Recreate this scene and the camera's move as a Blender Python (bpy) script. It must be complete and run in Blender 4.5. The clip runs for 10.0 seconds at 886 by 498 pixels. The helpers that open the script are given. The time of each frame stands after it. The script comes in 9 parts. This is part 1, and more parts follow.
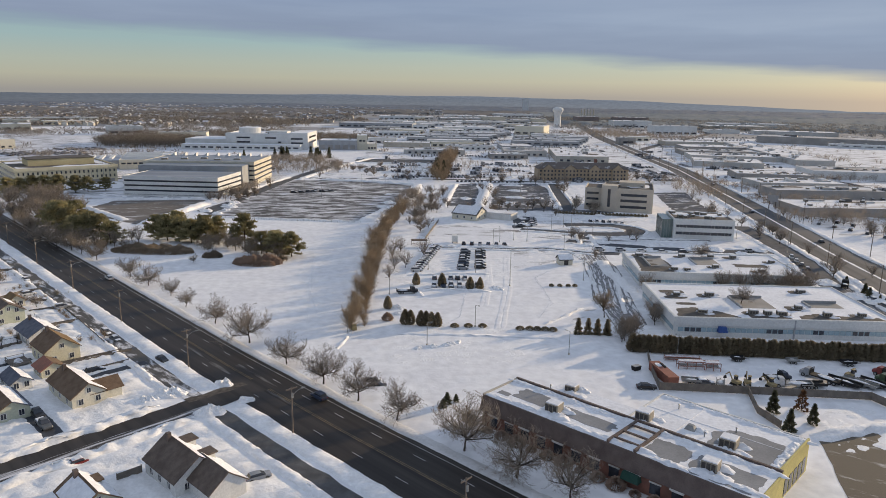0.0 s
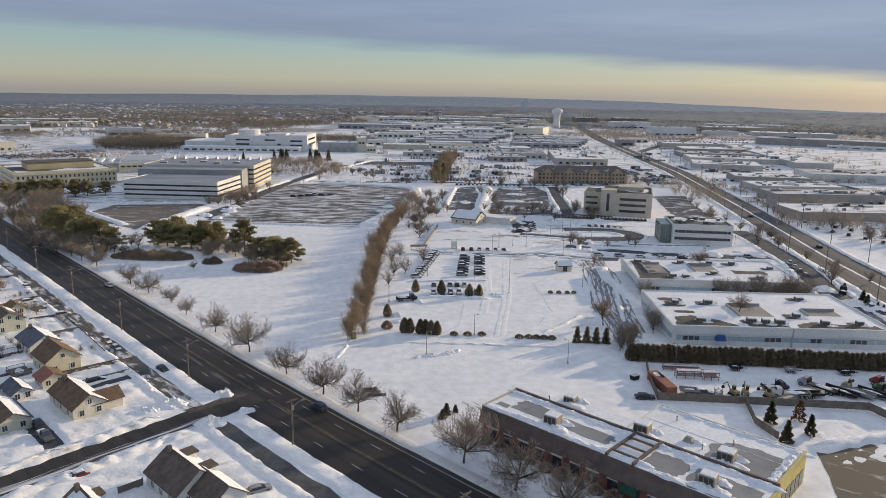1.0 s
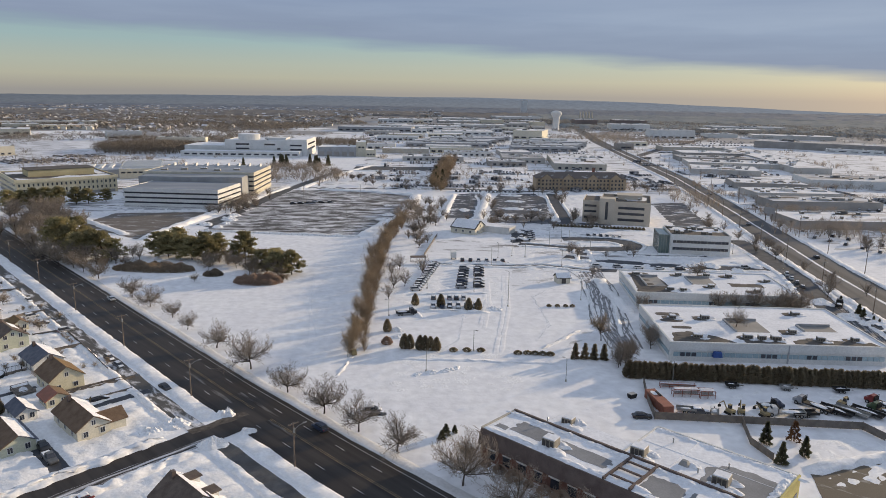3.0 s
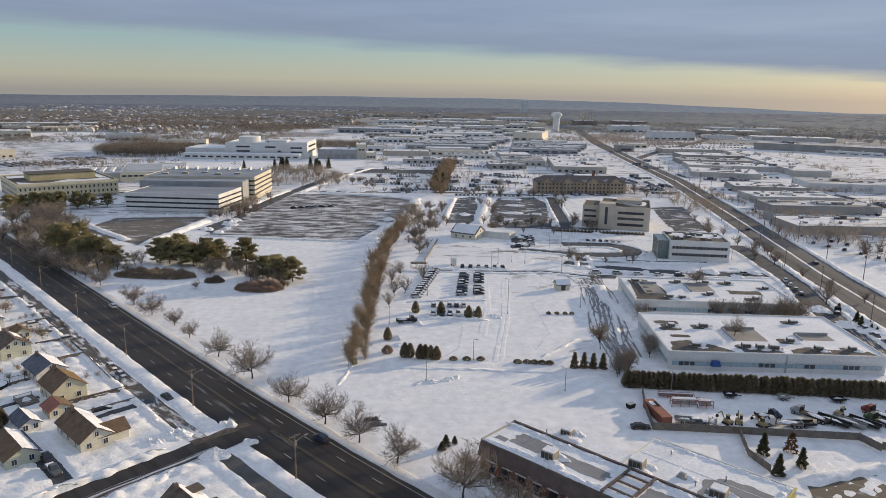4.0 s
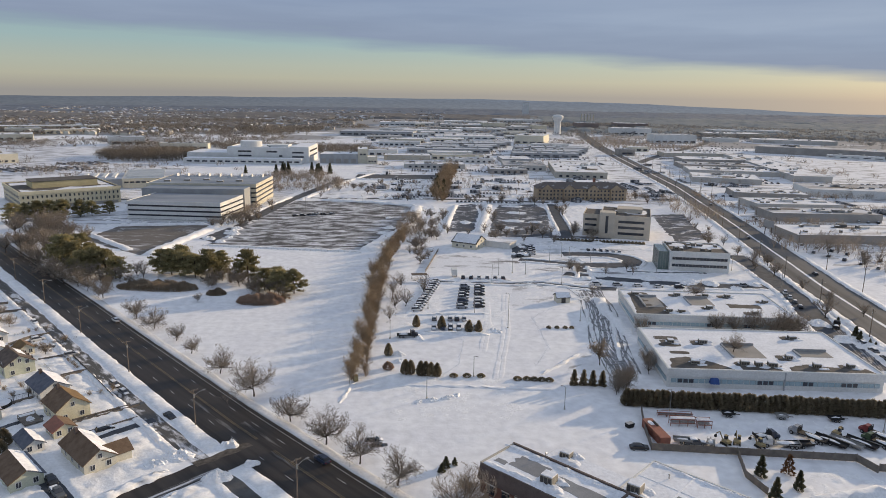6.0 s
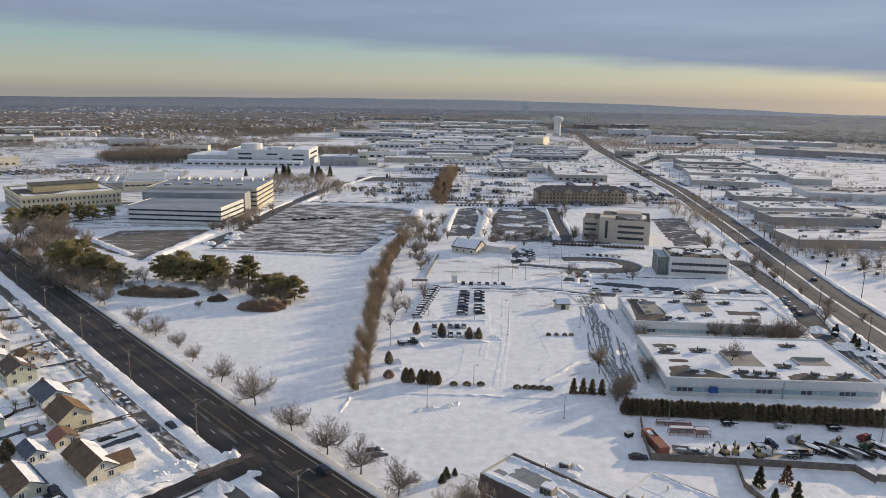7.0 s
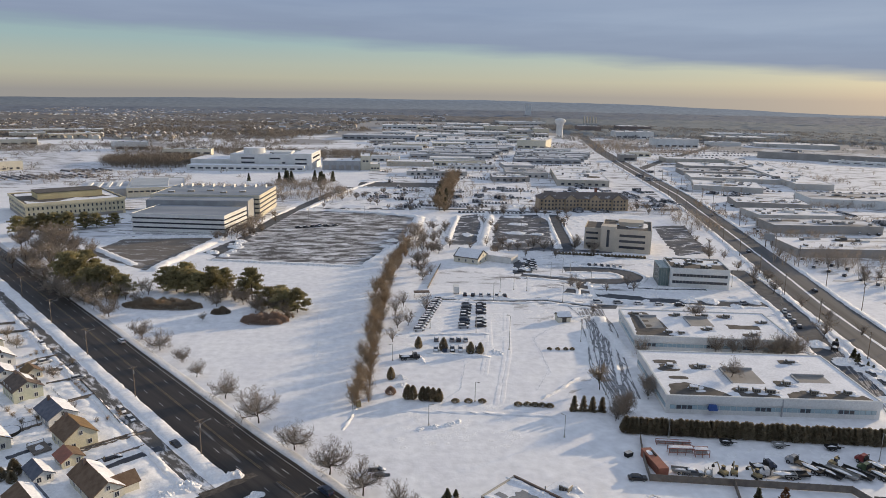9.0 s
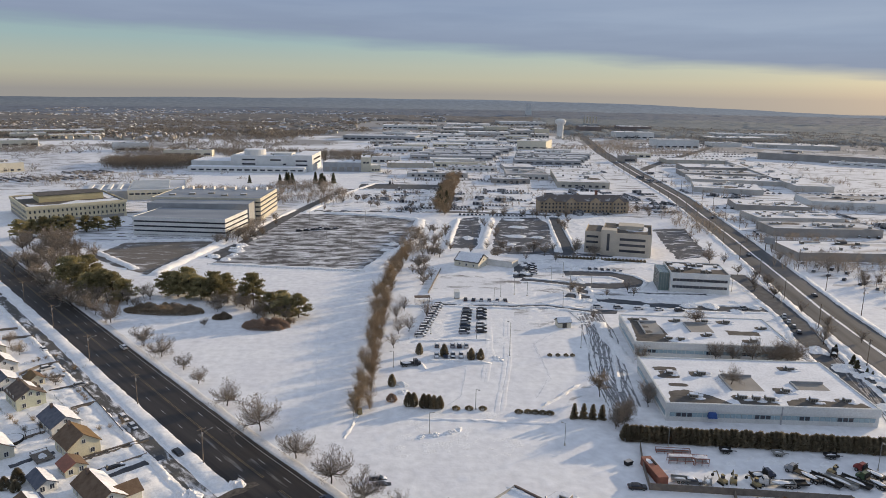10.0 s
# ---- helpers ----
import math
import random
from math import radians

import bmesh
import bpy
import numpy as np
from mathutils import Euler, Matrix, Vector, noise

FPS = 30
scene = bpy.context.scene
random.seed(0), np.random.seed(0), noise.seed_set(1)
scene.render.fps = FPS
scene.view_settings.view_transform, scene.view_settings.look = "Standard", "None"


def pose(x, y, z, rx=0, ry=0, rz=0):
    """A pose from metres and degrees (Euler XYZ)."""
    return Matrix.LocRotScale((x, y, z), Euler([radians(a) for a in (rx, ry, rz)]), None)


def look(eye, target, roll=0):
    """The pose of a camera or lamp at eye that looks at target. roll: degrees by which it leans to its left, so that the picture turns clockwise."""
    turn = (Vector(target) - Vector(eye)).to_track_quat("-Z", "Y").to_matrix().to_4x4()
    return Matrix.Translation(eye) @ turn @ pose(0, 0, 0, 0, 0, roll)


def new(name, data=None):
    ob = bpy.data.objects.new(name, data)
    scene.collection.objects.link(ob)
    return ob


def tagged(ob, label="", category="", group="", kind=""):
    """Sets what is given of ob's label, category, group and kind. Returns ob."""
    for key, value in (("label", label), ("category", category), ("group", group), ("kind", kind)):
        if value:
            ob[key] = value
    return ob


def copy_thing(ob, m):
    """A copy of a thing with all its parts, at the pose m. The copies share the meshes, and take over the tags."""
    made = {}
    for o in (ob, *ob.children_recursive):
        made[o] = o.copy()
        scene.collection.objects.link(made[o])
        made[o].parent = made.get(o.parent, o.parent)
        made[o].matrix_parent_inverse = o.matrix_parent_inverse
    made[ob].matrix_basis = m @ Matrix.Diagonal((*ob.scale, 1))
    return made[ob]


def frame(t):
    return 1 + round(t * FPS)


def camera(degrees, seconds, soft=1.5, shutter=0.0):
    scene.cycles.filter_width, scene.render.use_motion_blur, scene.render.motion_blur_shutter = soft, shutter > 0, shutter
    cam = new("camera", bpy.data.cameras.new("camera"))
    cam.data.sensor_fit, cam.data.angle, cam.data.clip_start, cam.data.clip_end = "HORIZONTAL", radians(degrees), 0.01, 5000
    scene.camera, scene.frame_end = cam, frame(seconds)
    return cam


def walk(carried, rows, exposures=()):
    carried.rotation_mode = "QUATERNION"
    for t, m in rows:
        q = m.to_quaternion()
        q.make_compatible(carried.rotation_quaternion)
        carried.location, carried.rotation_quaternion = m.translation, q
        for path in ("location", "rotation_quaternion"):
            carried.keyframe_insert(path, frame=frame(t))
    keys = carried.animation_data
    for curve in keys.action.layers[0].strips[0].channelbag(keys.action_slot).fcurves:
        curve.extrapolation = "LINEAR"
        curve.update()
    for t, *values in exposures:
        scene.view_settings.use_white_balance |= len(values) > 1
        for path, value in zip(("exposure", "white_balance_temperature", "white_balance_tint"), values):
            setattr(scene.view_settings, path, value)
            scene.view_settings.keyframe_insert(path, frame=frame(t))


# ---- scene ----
cam = camera(65.0, 10.0, soft=0.9)
PATH = [
    (0, (0.257, 0.022, 66.08), (0.297, 1.974, 65.649), 0.9),
    (0.5, (0.274, -0.008, 67.327), (0.316, 1.944, 66.895), 0.9),
    (1, (0.204, -0.154, 68.698), (0.246, 1.798, 68.267), 0.9),
    (1.5, (0.212, -0.445, 70.152), (0.256, 1.507, 69.72), 0.9),
    (2, (0.208, -0.561, 71.381), (0.252, 1.391, 70.949), 0.8),
    (2.5, (0.093, -0.67, 72.584), (0.137, 1.282, 72.153), 0.9),
    (4, (0.076, -1.636, 77.037), (0.119, 0.316, 76.606), 0.9),
    (4.5, (0.142, -1.8, 78.414), (0.184, 0.152, 77.983), 0.9),
    (5, (0.145, -1.765, 79.682), (0.187, 0.187, 79.252), 0.9),
    (5.5, (0.306, -1.702, 81.066), (0.345, 0.25, 80.635), 0.9),
    (7, (0.162, -2.209, 85.196), (0.201, -0.257, 84.766), 0.9),
    (7.5, (0.23, -2.276, 86.691), (0.265, -0.323, 86.26), 0.9),
    (8, (0.358, -2.361, 88.083), (0.392, -0.408, 87.652), 0.9),
    (8.5, (0.312, -2.339, 89.573), (0.345, -0.387, 89.141), 0.9),
    (9, (0.301, -2.732, 91.142), (0.333, -0.779, 90.71), 0.9),
    (9.5, (0.133, -2.909, 92.322), (0.166, -0.956, 91.89), 0.9),
    (10, (0.119, -3.027, 93.974), (0.15, -1.075, 93.54), 0.9),
]
walk(cam, [(t, look(eye, target, roll)) for t, eye, target, roll in PATH])

# ---- world and light ----
SUN_EL, SUN_AZ = 11.0, math.atan2(0.84, 0.54)   # azimuth clockwise from +y
sun_dir = Vector((math.sin(SUN_AZ) * math.cos(radians(SUN_EL)), math.cos(SUN_AZ) * math.cos(radians(SUN_EL)), math.sin(radians(SUN_EL))))
sun = new("sun", bpy.data.lights.new("sun", "SUN"))
sun.data.energy, sun.data.angle, sun.data.color = 4.75, radians(0.9), (1.0, 0.775, 0.51)
sun.matrix_world = look(sun_dir * 3000, (0, 0, 0))

world = bpy.data.worlds.new("winter_sky")
scene.world = world
world.use_nodes = True
wt = world.node_tree
wt.nodes.clear()


def wmath(op, a, b=None, clamp=False):
    n = wt.nodes.new("ShaderNodeMath")
    n.operation, n.use_clamp = op, clamp
    for i, s in enumerate((a, b)):
        if s is None:
            continue
        if isinstance(s, (int, float)):
            n.inputs[i].default_value = s
        else:
            wt.links.new(s, n.inputs[i])
    return n.outputs[0]


def wmix(fac, a, b):
    n = wt.nodes.new("ShaderNodeMix")
    n.data_type = "RGBA"
    for i, s in ((0, fac), (6, a), (7, b)):
        if isinstance(s, (int, float, tuple)):
            n.inputs[i].default_value = s
        else:
            wt.links.new(s, n.inputs[i])
    return n.outputs[2]


sky = wt.nodes.new("ShaderNodeTexSky")
sky.sky_type = "NISHITA"
sky.sun_disc = False
sky.sun_elevation, sky.sun_rotation = radians(SUN_EL), SUN_AZ
sky.air_density, sky.dust_density, sky.ozone_density = 1.0, 1.2, 1.5
geo = wt.nodes.new("ShaderNodeTexCoord")
dirv = geo.outputs["Generated"]
sep = wt.nodes.new("ShaderNodeSeparateXYZ")
wt.links.new(dirv, sep.inputs[0])
up = sep.outputs[2]
# clear band under the cloud deck: peach at the horizon, cream, then pale blue-green
ramp = wt.nodes.new("ShaderNodeValToRGB")
cr = ramp.color_ramp
cr.elements[0].position, cr.elements[0].color = 0.0, (0.405, 0.39, 0.375, 1)
cr.elements[1].position, cr.elements[1].color = 1.0, (0.26, 0.40, 0.56, 1)
for p, c in ((0.055, (0.475, 0.452, 0.395, 1)), (0.14, (0.55, 0.545, 0.44, 1)), (0.26, (0.515, 0.565, 0.49, 1)), (0.46, (0.40, 0.55, 0.57, 1))):
    e = cr.elements.new(p)
    e.color = c
wt.links.new(wmath("MULTIPLY", up, 7.0, True), ramp.inputs[0])
skyscale = wt.nodes.new("ShaderNodeMix")
skyscale.data_type, skyscale.blend_type = "RGBA", "MULTIPLY"
skyscale.inputs[0].default_value = 1.0
wt.links.new(sky.outputs[0], skyscale.inputs[6])
skyscale.inputs[7].default_value = (0.075, 0.075, 0.075, 1)
clear = wmix(0.8, skyscale.outputs[2], ramp.outputs[0])
# brighter towards the sun
toward = wt.nodes.new("ShaderNodeVectorMath")
toward.operation = "DOT_PRODUCT"
wt.links.new(dirv, toward.inputs[0])
toward.inputs[1].default_value = sun_dir
glow = wt.nodes.new("ShaderNodeMix")
glow.data_type, glow.blend_type = "RGBA", "MULTIPLY"
glow.inputs[0].default_value = 1.0
wt.links.new(clear, glow.inputs[6])
wt.links.new(wmath("ADD", 0.92, wmath("MULTIPLY", wmath("SUBTRACT", toward.outputs["Value"], 0.2), 0.14, True)), glow.inputs[7])
clear = glow.outputs[2]
# cloud deck with a straight far edge, roughened by drawn-out noise
flat = wt.nodes.new("ShaderNodeVectorMath")
flat.operation = "MULTIPLY"
wt.links.new(dirv, flat.inputs[0])
flat.inputs[1].default_value = (3.0, 3.0, 34.0)
n1 = wt.nodes.new("ShaderNodeTexNoise")
n1.inputs["Scale"].default_value, n1.inputs["Detail"].default_value = 1.6, 7
wt.links.new(flat.outputs[0], n1.inputs["Vector"])
dot = wt.nodes.new("ShaderNodeVectorMath")
dot.operation = "DOT_PRODUCT"
wt.links.new(dirv, dot.inputs[0])
edge = Vector((-0.5037, 0.8601, 0.0802)).cross(Vector((0.5408, 0.8408, 0.0252))).normalized()
edge = edge if edge.z > 0 else -edge
dot.inputs[1].default_value = edge
lift = wmath("ADD", dot.outputs["Value"], wmath("MULTIPLY", wmath("SUBTRACT", n1.outputs[0], 0.5), 0.035))
cover = wmath("ADD", wmath("MULTIPLY", lift, 50.0), 0.3, True)
n2 = wt.nodes.new("ShaderNodeTexNoise")
n2.inputs["Scale"].default_value, n2.inputs["Detail"].default_value = 0.8, 6
wt.links.new(flat.outputs[0], n2.inputs["Vector"])
cloudcol = wmix(wmath("MULTIPLY", wmath("SUBTRACT", 0.05, lift), 22.0, True), wmix(wmath("MULTIPLY", wmath("SUBTRACT", n2.outputs[0], 0.3), 2.2, True), (0.25, 0.315, 0.45, 1), (0.35, 0.42, 0.545, 1)), (0.24, 0.29, 0.405, 1))
# the deck is brightened overhead, out of view, to add fill light
cloudcol = wmix(wmath("MULTIPLY", wmath("SUBTRACT", up, 0.14), 3.0, True), cloudcol, (0.385, 0.445, 0.565, 1))
skycol = wmix(wmath("MULTIPLY", cover, 0.93), clear, cloudcol)
bg = wt.nodes.new("ShaderNodeBackground")
bg.inputs["Strength"].default_value = 1.0
wt.links.new(skycol, bg.inputs[0])
wout = wt.nodes.new("ShaderNodeOutputWorld")
wt.links.new(bg.outputs[0], wout.inputs[0])
scene.view_settings.exposure = 0.02


# ---- materials ----
def surface(name, a, b, scale=0.5, rough=0.85, bump=0.25, fine=6.0, lo=0.35, hi=0.65, stretch=None, turn=0.0, metal=0.0, dist=0.05, spec=0.3, vary=0.0, island=False, detail=6, ragged=0.5, warp=0.0):
    """Two tones mixed by large noise, fine grain over them, relief from the grain."""
    m = bpy.data.materials.new(name)
    m.use_nodes = True
    t = m.node_tree
    bs = t.nodes["Principled BSDF"]
    pos = t.nodes.new("ShaderNodeNewGeometry").outputs["Position"]
    spun = t.nodes.new("ShaderNodeMapping")
    spun.inputs["Rotation"].default_value = (0, 0, turn)
    t.links.new(pos, spun.inputs[0])
    mp = t.nodes.new("ShaderNodeMapping")
    if stretch:
        mp.inputs["Scale"].default_value = stretch
    t.links.new(spun.outputs[0], mp.inputs[0])
    n = t.nodes.new("ShaderNodeTexNoise")
    n.inputs["Scale"].default_value, n.inputs["Detail"].default_value, n.inputs["Roughness"].default_value = scale, detail, ragged
    n.inputs["Distortion"].default_value = warp
    t.links.new(mp.outputs[0], n.inputs["Vector"])
    r = t.nodes.new("ShaderNodeMapRange")
    r.inputs[1].default_value, r.inputs[2].default_value = lo, hi
    t.links.new(n.outputs[0], r.inputs[0])
    mix = t.nodes.new("ShaderNodeMix")
    mix.data_type = "RGBA"
    mix.inputs[6].default_value, mix.inputs[7].default_value = (*a, 1), (*b, 1)
    t.links.new(r.outputs[0], mix.inputs[0])
    g = t.nodes.new("ShaderNodeTexNoise")
    g.inputs["Scale"].default_value, g.inputs["Detail"].default_value = fine, 4
    t.links.new(pos, g.inputs["Vector"])
    gr = t.nodes.new("ShaderNodeMapRange")
    gr.inputs[1].default_value, gr.inputs[2].default_value, gr.inputs[3].default_value, gr.inputs[4].default_value = 0.25, 0.75, 0.86, 1.1
    t.links.new(g.outputs[0], gr.inputs[0])
    tint = t.nodes.new("ShaderNodeMix")
    tint.data_type, tint.blend_type = "RGBA", "MULTIPLY"
    tint.inputs[0].default_value = 1.0
    t.links.new(mix.outputs[2], tint.inputs[6])
    t.links.new(gr.outputs[0], tint.inputs[7])
    col = tint.outputs[2]
    if vary or island:
        src = t.nodes.new("ShaderNodeNewGeometry").outputs["Random Per Island"] if island else t.nodes.new("ShaderNodeObjectInfo").outputs["Random"]
        vr = t.nodes.new("ShaderNodeMapRange")
        vr.inputs[3].default_value, vr.inputs[4].default_value = 1 - vary, 1 + vary
        t.links.new(src, vr.inputs[0])
        v2 = t.nodes.new("ShaderNodeMix")
        v2.data_type, v2.blend_type = "RGBA", "MULTIPLY"
        v2.inputs[0].default_value = 1.0
        t.links.new(col, v2.inputs[6])
        t.links.new(vr.outputs[0], v2.inputs[7])
        col = v2.outputs[2]
    t.links.new(col, bs.inputs["Base Color"])
    bs.inputs["Roughness"].default_value, bs.inputs["Metallic"].default_value, bs.inputs["Specular IOR Level"].default_value = rough, metal, spec
    if bump:
        bp = t.nodes.new("ShaderNodeBump")
        bp.inputs["Strength"].default_value, bp.inputs["Distance"].default_value = bump, dist
        t.links.new(g.outputs[0], bp.inputs["Height"])
        t.links.new(bp.outputs[0], bs.inputs["Normal"])
    return m


def seethrough(m, f):
    """Lets part of the light through, as thin twigs and needles do."""
    t = m.node_tree
    bs, o = t.nodes["Principled BSDF"], t.nodes["Material Output"]
    tr = t.nodes.new("ShaderNodeBsdfTranslucent")
    t.links.new(bs.inputs["Base Color"].links[0].from_socket, tr.inputs[0])
    mx = t.nodes.new("ShaderNodeMixShader")
    mx.inputs[0].default_value = f
    t.links.new(bs.outputs[0], mx.inputs[1])
    t.links.new(tr.outputs[0], mx.inputs[2])
    t.links.new(mx.outputs[0], o.inputs[0])
    return m


ROAD_TURN = math.atan2(-0.72, 0.69)
SNOW = surface("snow", (0.83, 0.83, 0.84), (0.76, 0.76, 0.785), 0.06, 0.75, 0.3, 0.35, dist=0.35)
BANK = surface("ploughed_snow", (0.86, 0.86, 0.87), (0.74, 0.735, 0.735), 0.4, 0.8, 0.5, 1.6, lo=0.4, hi=0.75, dist=0.2)
SHOULDER = surface("grey_shoulder_snow", (0.72, 0.715, 0.72), (0.50, 0.485, 0.475), 0.3, 0.8, 0.5, 1.6, lo=0.35, hi=0.7, stretch=(0.15, 1, 1), turn=-ROAD_TURN, dist=0.15, detail=8, ragged=0.6)
ROOFSNOW = surface("roof_snow", (0.82, 0.83, 0.86), (0.72, 0.73, 0.76), 0.15, 0.75, 0.4, 1.3, dist=0.15)
ASPHALT = surface("wet_asphalt", (0.020, 0.0165, 0.0155), (0.046, 0.039, 0.035), 0.5, 0.62, 0.1, 9, stretch=(0.02, 1, 1), turn=-ROAD_TURN, dist=0.02)
ESTATE = surface("driven_over_snow", (0.20, 0.19, 0.185), (0.76, 0.765, 0.79), 0.10, 0.8, 0.3, 1.2, lo=0.36, hi=0.49, stretch=(0.4, 1, 1), dist=0.1, detail=9, ragged=0.65)
SALTED = surface("salted_asphalt", (0.115, 0.117, 0.122), (0.064, 0.065, 0.069), 0.3, 0.8, 0.15, 7, dist=0.02)
ARTERY = surface("arterial_asphalt", (0.125, 0.125, 0.13), (0.066, 0.067, 0.07), 0.22, 0.8, 0.1, 5, stretch=(1, 0.03, 1), turn=0.14, dist=0.02)
PATCHY = surface("half_cleared_asphalt", (0.085, 0.08, 0.078), (0.68, 0.69, 0.72), 0.22, 0.8, 0.3, 1.5, lo=0.455, hi=0.60, stretch=(0.30, 0.75, 1), turn=-0.06, dist=0.1, detail=12, ragged=0.74, warp=0.5)
# blue in the asphalt colour stands in for sky reflected in wet lanes
LANE = surface("sky_tinted_lane_asphalt", (0.050, 0.056, 0.068), (0.098, 0.106, 0.122), 0.25, 0.8, 0.2, 2.5, lo=0.4, hi=0.72, dist=0.03, detail=9, ragged=0.62)
LOTBROWN = surface("bare_brown_asphalt", (0.15, 0.132, 0.115), (0.64, 0.64, 0.66), 0.22, 0.8, 0.3, 1.5, lo=0.53, hi=0.68, stretch=(0.3, 0.7, 1), dist=0.1, detail=12, ragged=0.74, warp=0.5)
# asphalt tone carries a painted sky reflection too
LOTDARK = surface("sky_tinted_bare_asphalt", (0.074, 0.080, 0.094), (0.66, 0.67, 0.71), 0.26, 0.8, 0.3, 1.5, lo=0.53, hi=0.63, stretch=(0.4, 0.55, 1), dist=0.1, detail=10, ragged=0.66, warp=0.8)
PATCHY2 = surface("mostly_snowed_asphalt", (0.09, 0.085, 0.08), (0.72, 0.73, 0.77), 0.4, 0.8, 0.3, 1.5, lo=0.38, hi=0.50, stretch=(0.1, 0.8, 1), dist=0.1)
YELLOW = surface("road_yellow", (0.30, 0.225, 0.12), (0.11, 0.088, 0.055), 0.9, 0.7, 0, 6)
WHITE = surface("road_white", (0.50, 0.50, 0.48), (0.28, 0.27, 0.26), 0.7, 0.7, 0, 6)
BRICK = surface("red_brown_brick", (0.27, 0.125, 0.09), (0.17, 0.09, 0.07), 0.4, 0.9, 0.3, 9, dist=0.02)
# red brick of the far sheds, greyed in its colour for haze
HAZEBRICK = surface("haze_greyed_brick", (0.28, 0.225, 0.20), (0.22, 0.18, 0.165), 0.05, 0.9, 0.1, 2, dist=0.02)
TANBRICK = surface("tan_brick", (0.43, 0.34, 0.235), (0.34, 0.265, 0.18), 0.3, 0.9, 0.2, 7, dist=0.02)
DARKROOF = surface("dark_shingle", (0.105, 0.08, 0.066), (0.155, 0.122, 0.10), 0.7, 0.9, 0.4, 7, dist=0.03)
HOTELROOF = surface("snow_flecked_shingle", (0.155, 0.132, 0.118), (0.58, 0.575, 0.58), 0.16, 0.9, 0.3, 5, lo=0.56, hi=0.70, dist=0.03, detail=8, ragged=0.62)
SHEDROOF = surface("wind_blown_roof_snow", (0.78, 0.78, 0.80), (0.34, 0.31, 0.28), 0.10, 0.8, 0.3, 1.5, lo=0.50, hi=0.72, stretch=(0.5, 1, 1), dist=0.1)
# lightened in the base colour to allow for haze over the sheds
SHEDGREY = surface("weathered_shed_wall", (0.53, 0.51, 0.475), (0.44, 0.425, 0.40), 0.1, 0.85, 0.1, 3, dist=0.02)
RUTMUD = surface("muddy_rut_snow", (0.15, 0.15, 0.155), (0.42, 0.42, 0.44), 0.6, 0.8, 0.4, 1.5, lo=0.40, hi=0.66, dist=0.1, detail=9, ragged=0.6)
THINROOF = surface("thin_roof_snow", (0.62, 0.63, 0.66), (0.22, 0.21, 0.205), 0.07, 0.8, 0.3, 1.5, lo=0.40, hi=0.66, stretch=(0.4, 1, 1), dist=0.1, detail=8, ragged=0.6)
OFFICEROOF = surface("grey_blue_office_roof", (0.20, 0.225, 0.26), (0.32, 0.345, 0.38), 0.05, 0.7, 0.1, 2, stretch=(0.4, 1, 1), dist=0.03)
BLUEROOF = surface("blue_grey_roof", (0.31, 0.335, 0.375), (0.60, 0.615, 0.65), 0.05, 0.7, 0.1, 2, stretch=(0.4, 1, 1), dist=0.03)
BROWNROOF = surface("brown_shingle", (0.13, 0.085, 0.055), (0.18, 0.125, 0.085), 0.7, 0.9, 0.4, 7, dist=0.03)
# tan garage shingle; also paints sunlight on one slope of a brown roof
TANLITROOF = surface("tan_and_sunlit_shingle", (0.20, 0.13, 0.06), (0.15, 0.10, 0.055), 0.6, 0.9, 0.4, 7, dist=0.03)
GREYROOF = surface("slate_shingle", (0.09, 0.10, 0.13), (0.14, 0.15, 0.18), 0.7, 0.9, 0.4, 7, dist=0.03)
MEMBRANE = surface("grey_roof_membrane", (0.265, 0.27, 0.28), (0.195, 0.20, 0.21), 0.15, 0.8, 0.1, 3, dist=0.03)
GRAVEL = surface("dark_roof_gravel", (0.085, 0.077, 0.070), (0.135, 0.122, 0.110), 0.4, 0.95, 0.3, 8, dist=0.03)
CREAM = surface("cream_siding", (0.66, 0.62, 0.51), (0.60, 0.56, 0.45), 0.5, 0.75, 0.15, 3, dist=0.02)
YSIDING = surface("yellow_siding", (0.64, 0.60, 0.45), (0.58, 0.54, 0.40), 0.5, 0.75, 0.15, 3, dist=0.02)
GSIDING = surface("pale_green_siding", (0.53, 0.54, 0.42), (0.48, 0.49, 0.38), 0.5, 0.75, 0.15, 3, dist=0.02)
WSIDING = surface("white_siding", (0.70, 0.69, 0.66), (0.62, 0.61, 0.58), 0.5, 0.75, 0.15, 3, dist=0.02)
TANPANEL = surface("tan_concrete", (0.56, 0.50, 0.415), (0.48, 0.43, 0.36), 0.2, 0.9, 0.15, 3, dist=0.02)
CONCRETE = surface("pale_concrete", (0.50, 0.47, 0.40), (0.42, 0.39, 0.34), 0.2, 0.9, 0.15, 3, dist=0.02)
# cream penthouse panel, yellowed in its colour for golden sunlight
SUNLITBUFF = surface("sunlit_buff_panel", (0.60, 0.52, 0.31), (0.52, 0.45, 0.27), 0.2, 0.85, 0.1, 3, dist=0.02)
# cream wall panel with some golden sunlight mixed into its colour
WARMCREAM = surface("sunwarmed_cream_panel", (0.69, 0.615, 0.43), (0.61, 0.54, 0.375), 0.2, 0.85, 0.1, 3, dist=0.02)
BUFF = surface("buff_panel", (0.62, 0.575, 0.465), (0.54, 0.50, 0.40), 0.2, 0.85, 0.1, 3, dist=0.02)
WHITEPANEL = surface("white_panel", (0.70, 0.70, 0.68), (0.62, 0.62, 0.60), 0.15, 0.7, 0.1, 2, dist=0.02)
GREYPANEL = surface("grey_metal_panel", (0.38, 0.39, 0.40), (0.31, 0.315, 0.32), 0.15, 0.6, 0.1, 2, dist=0.02)
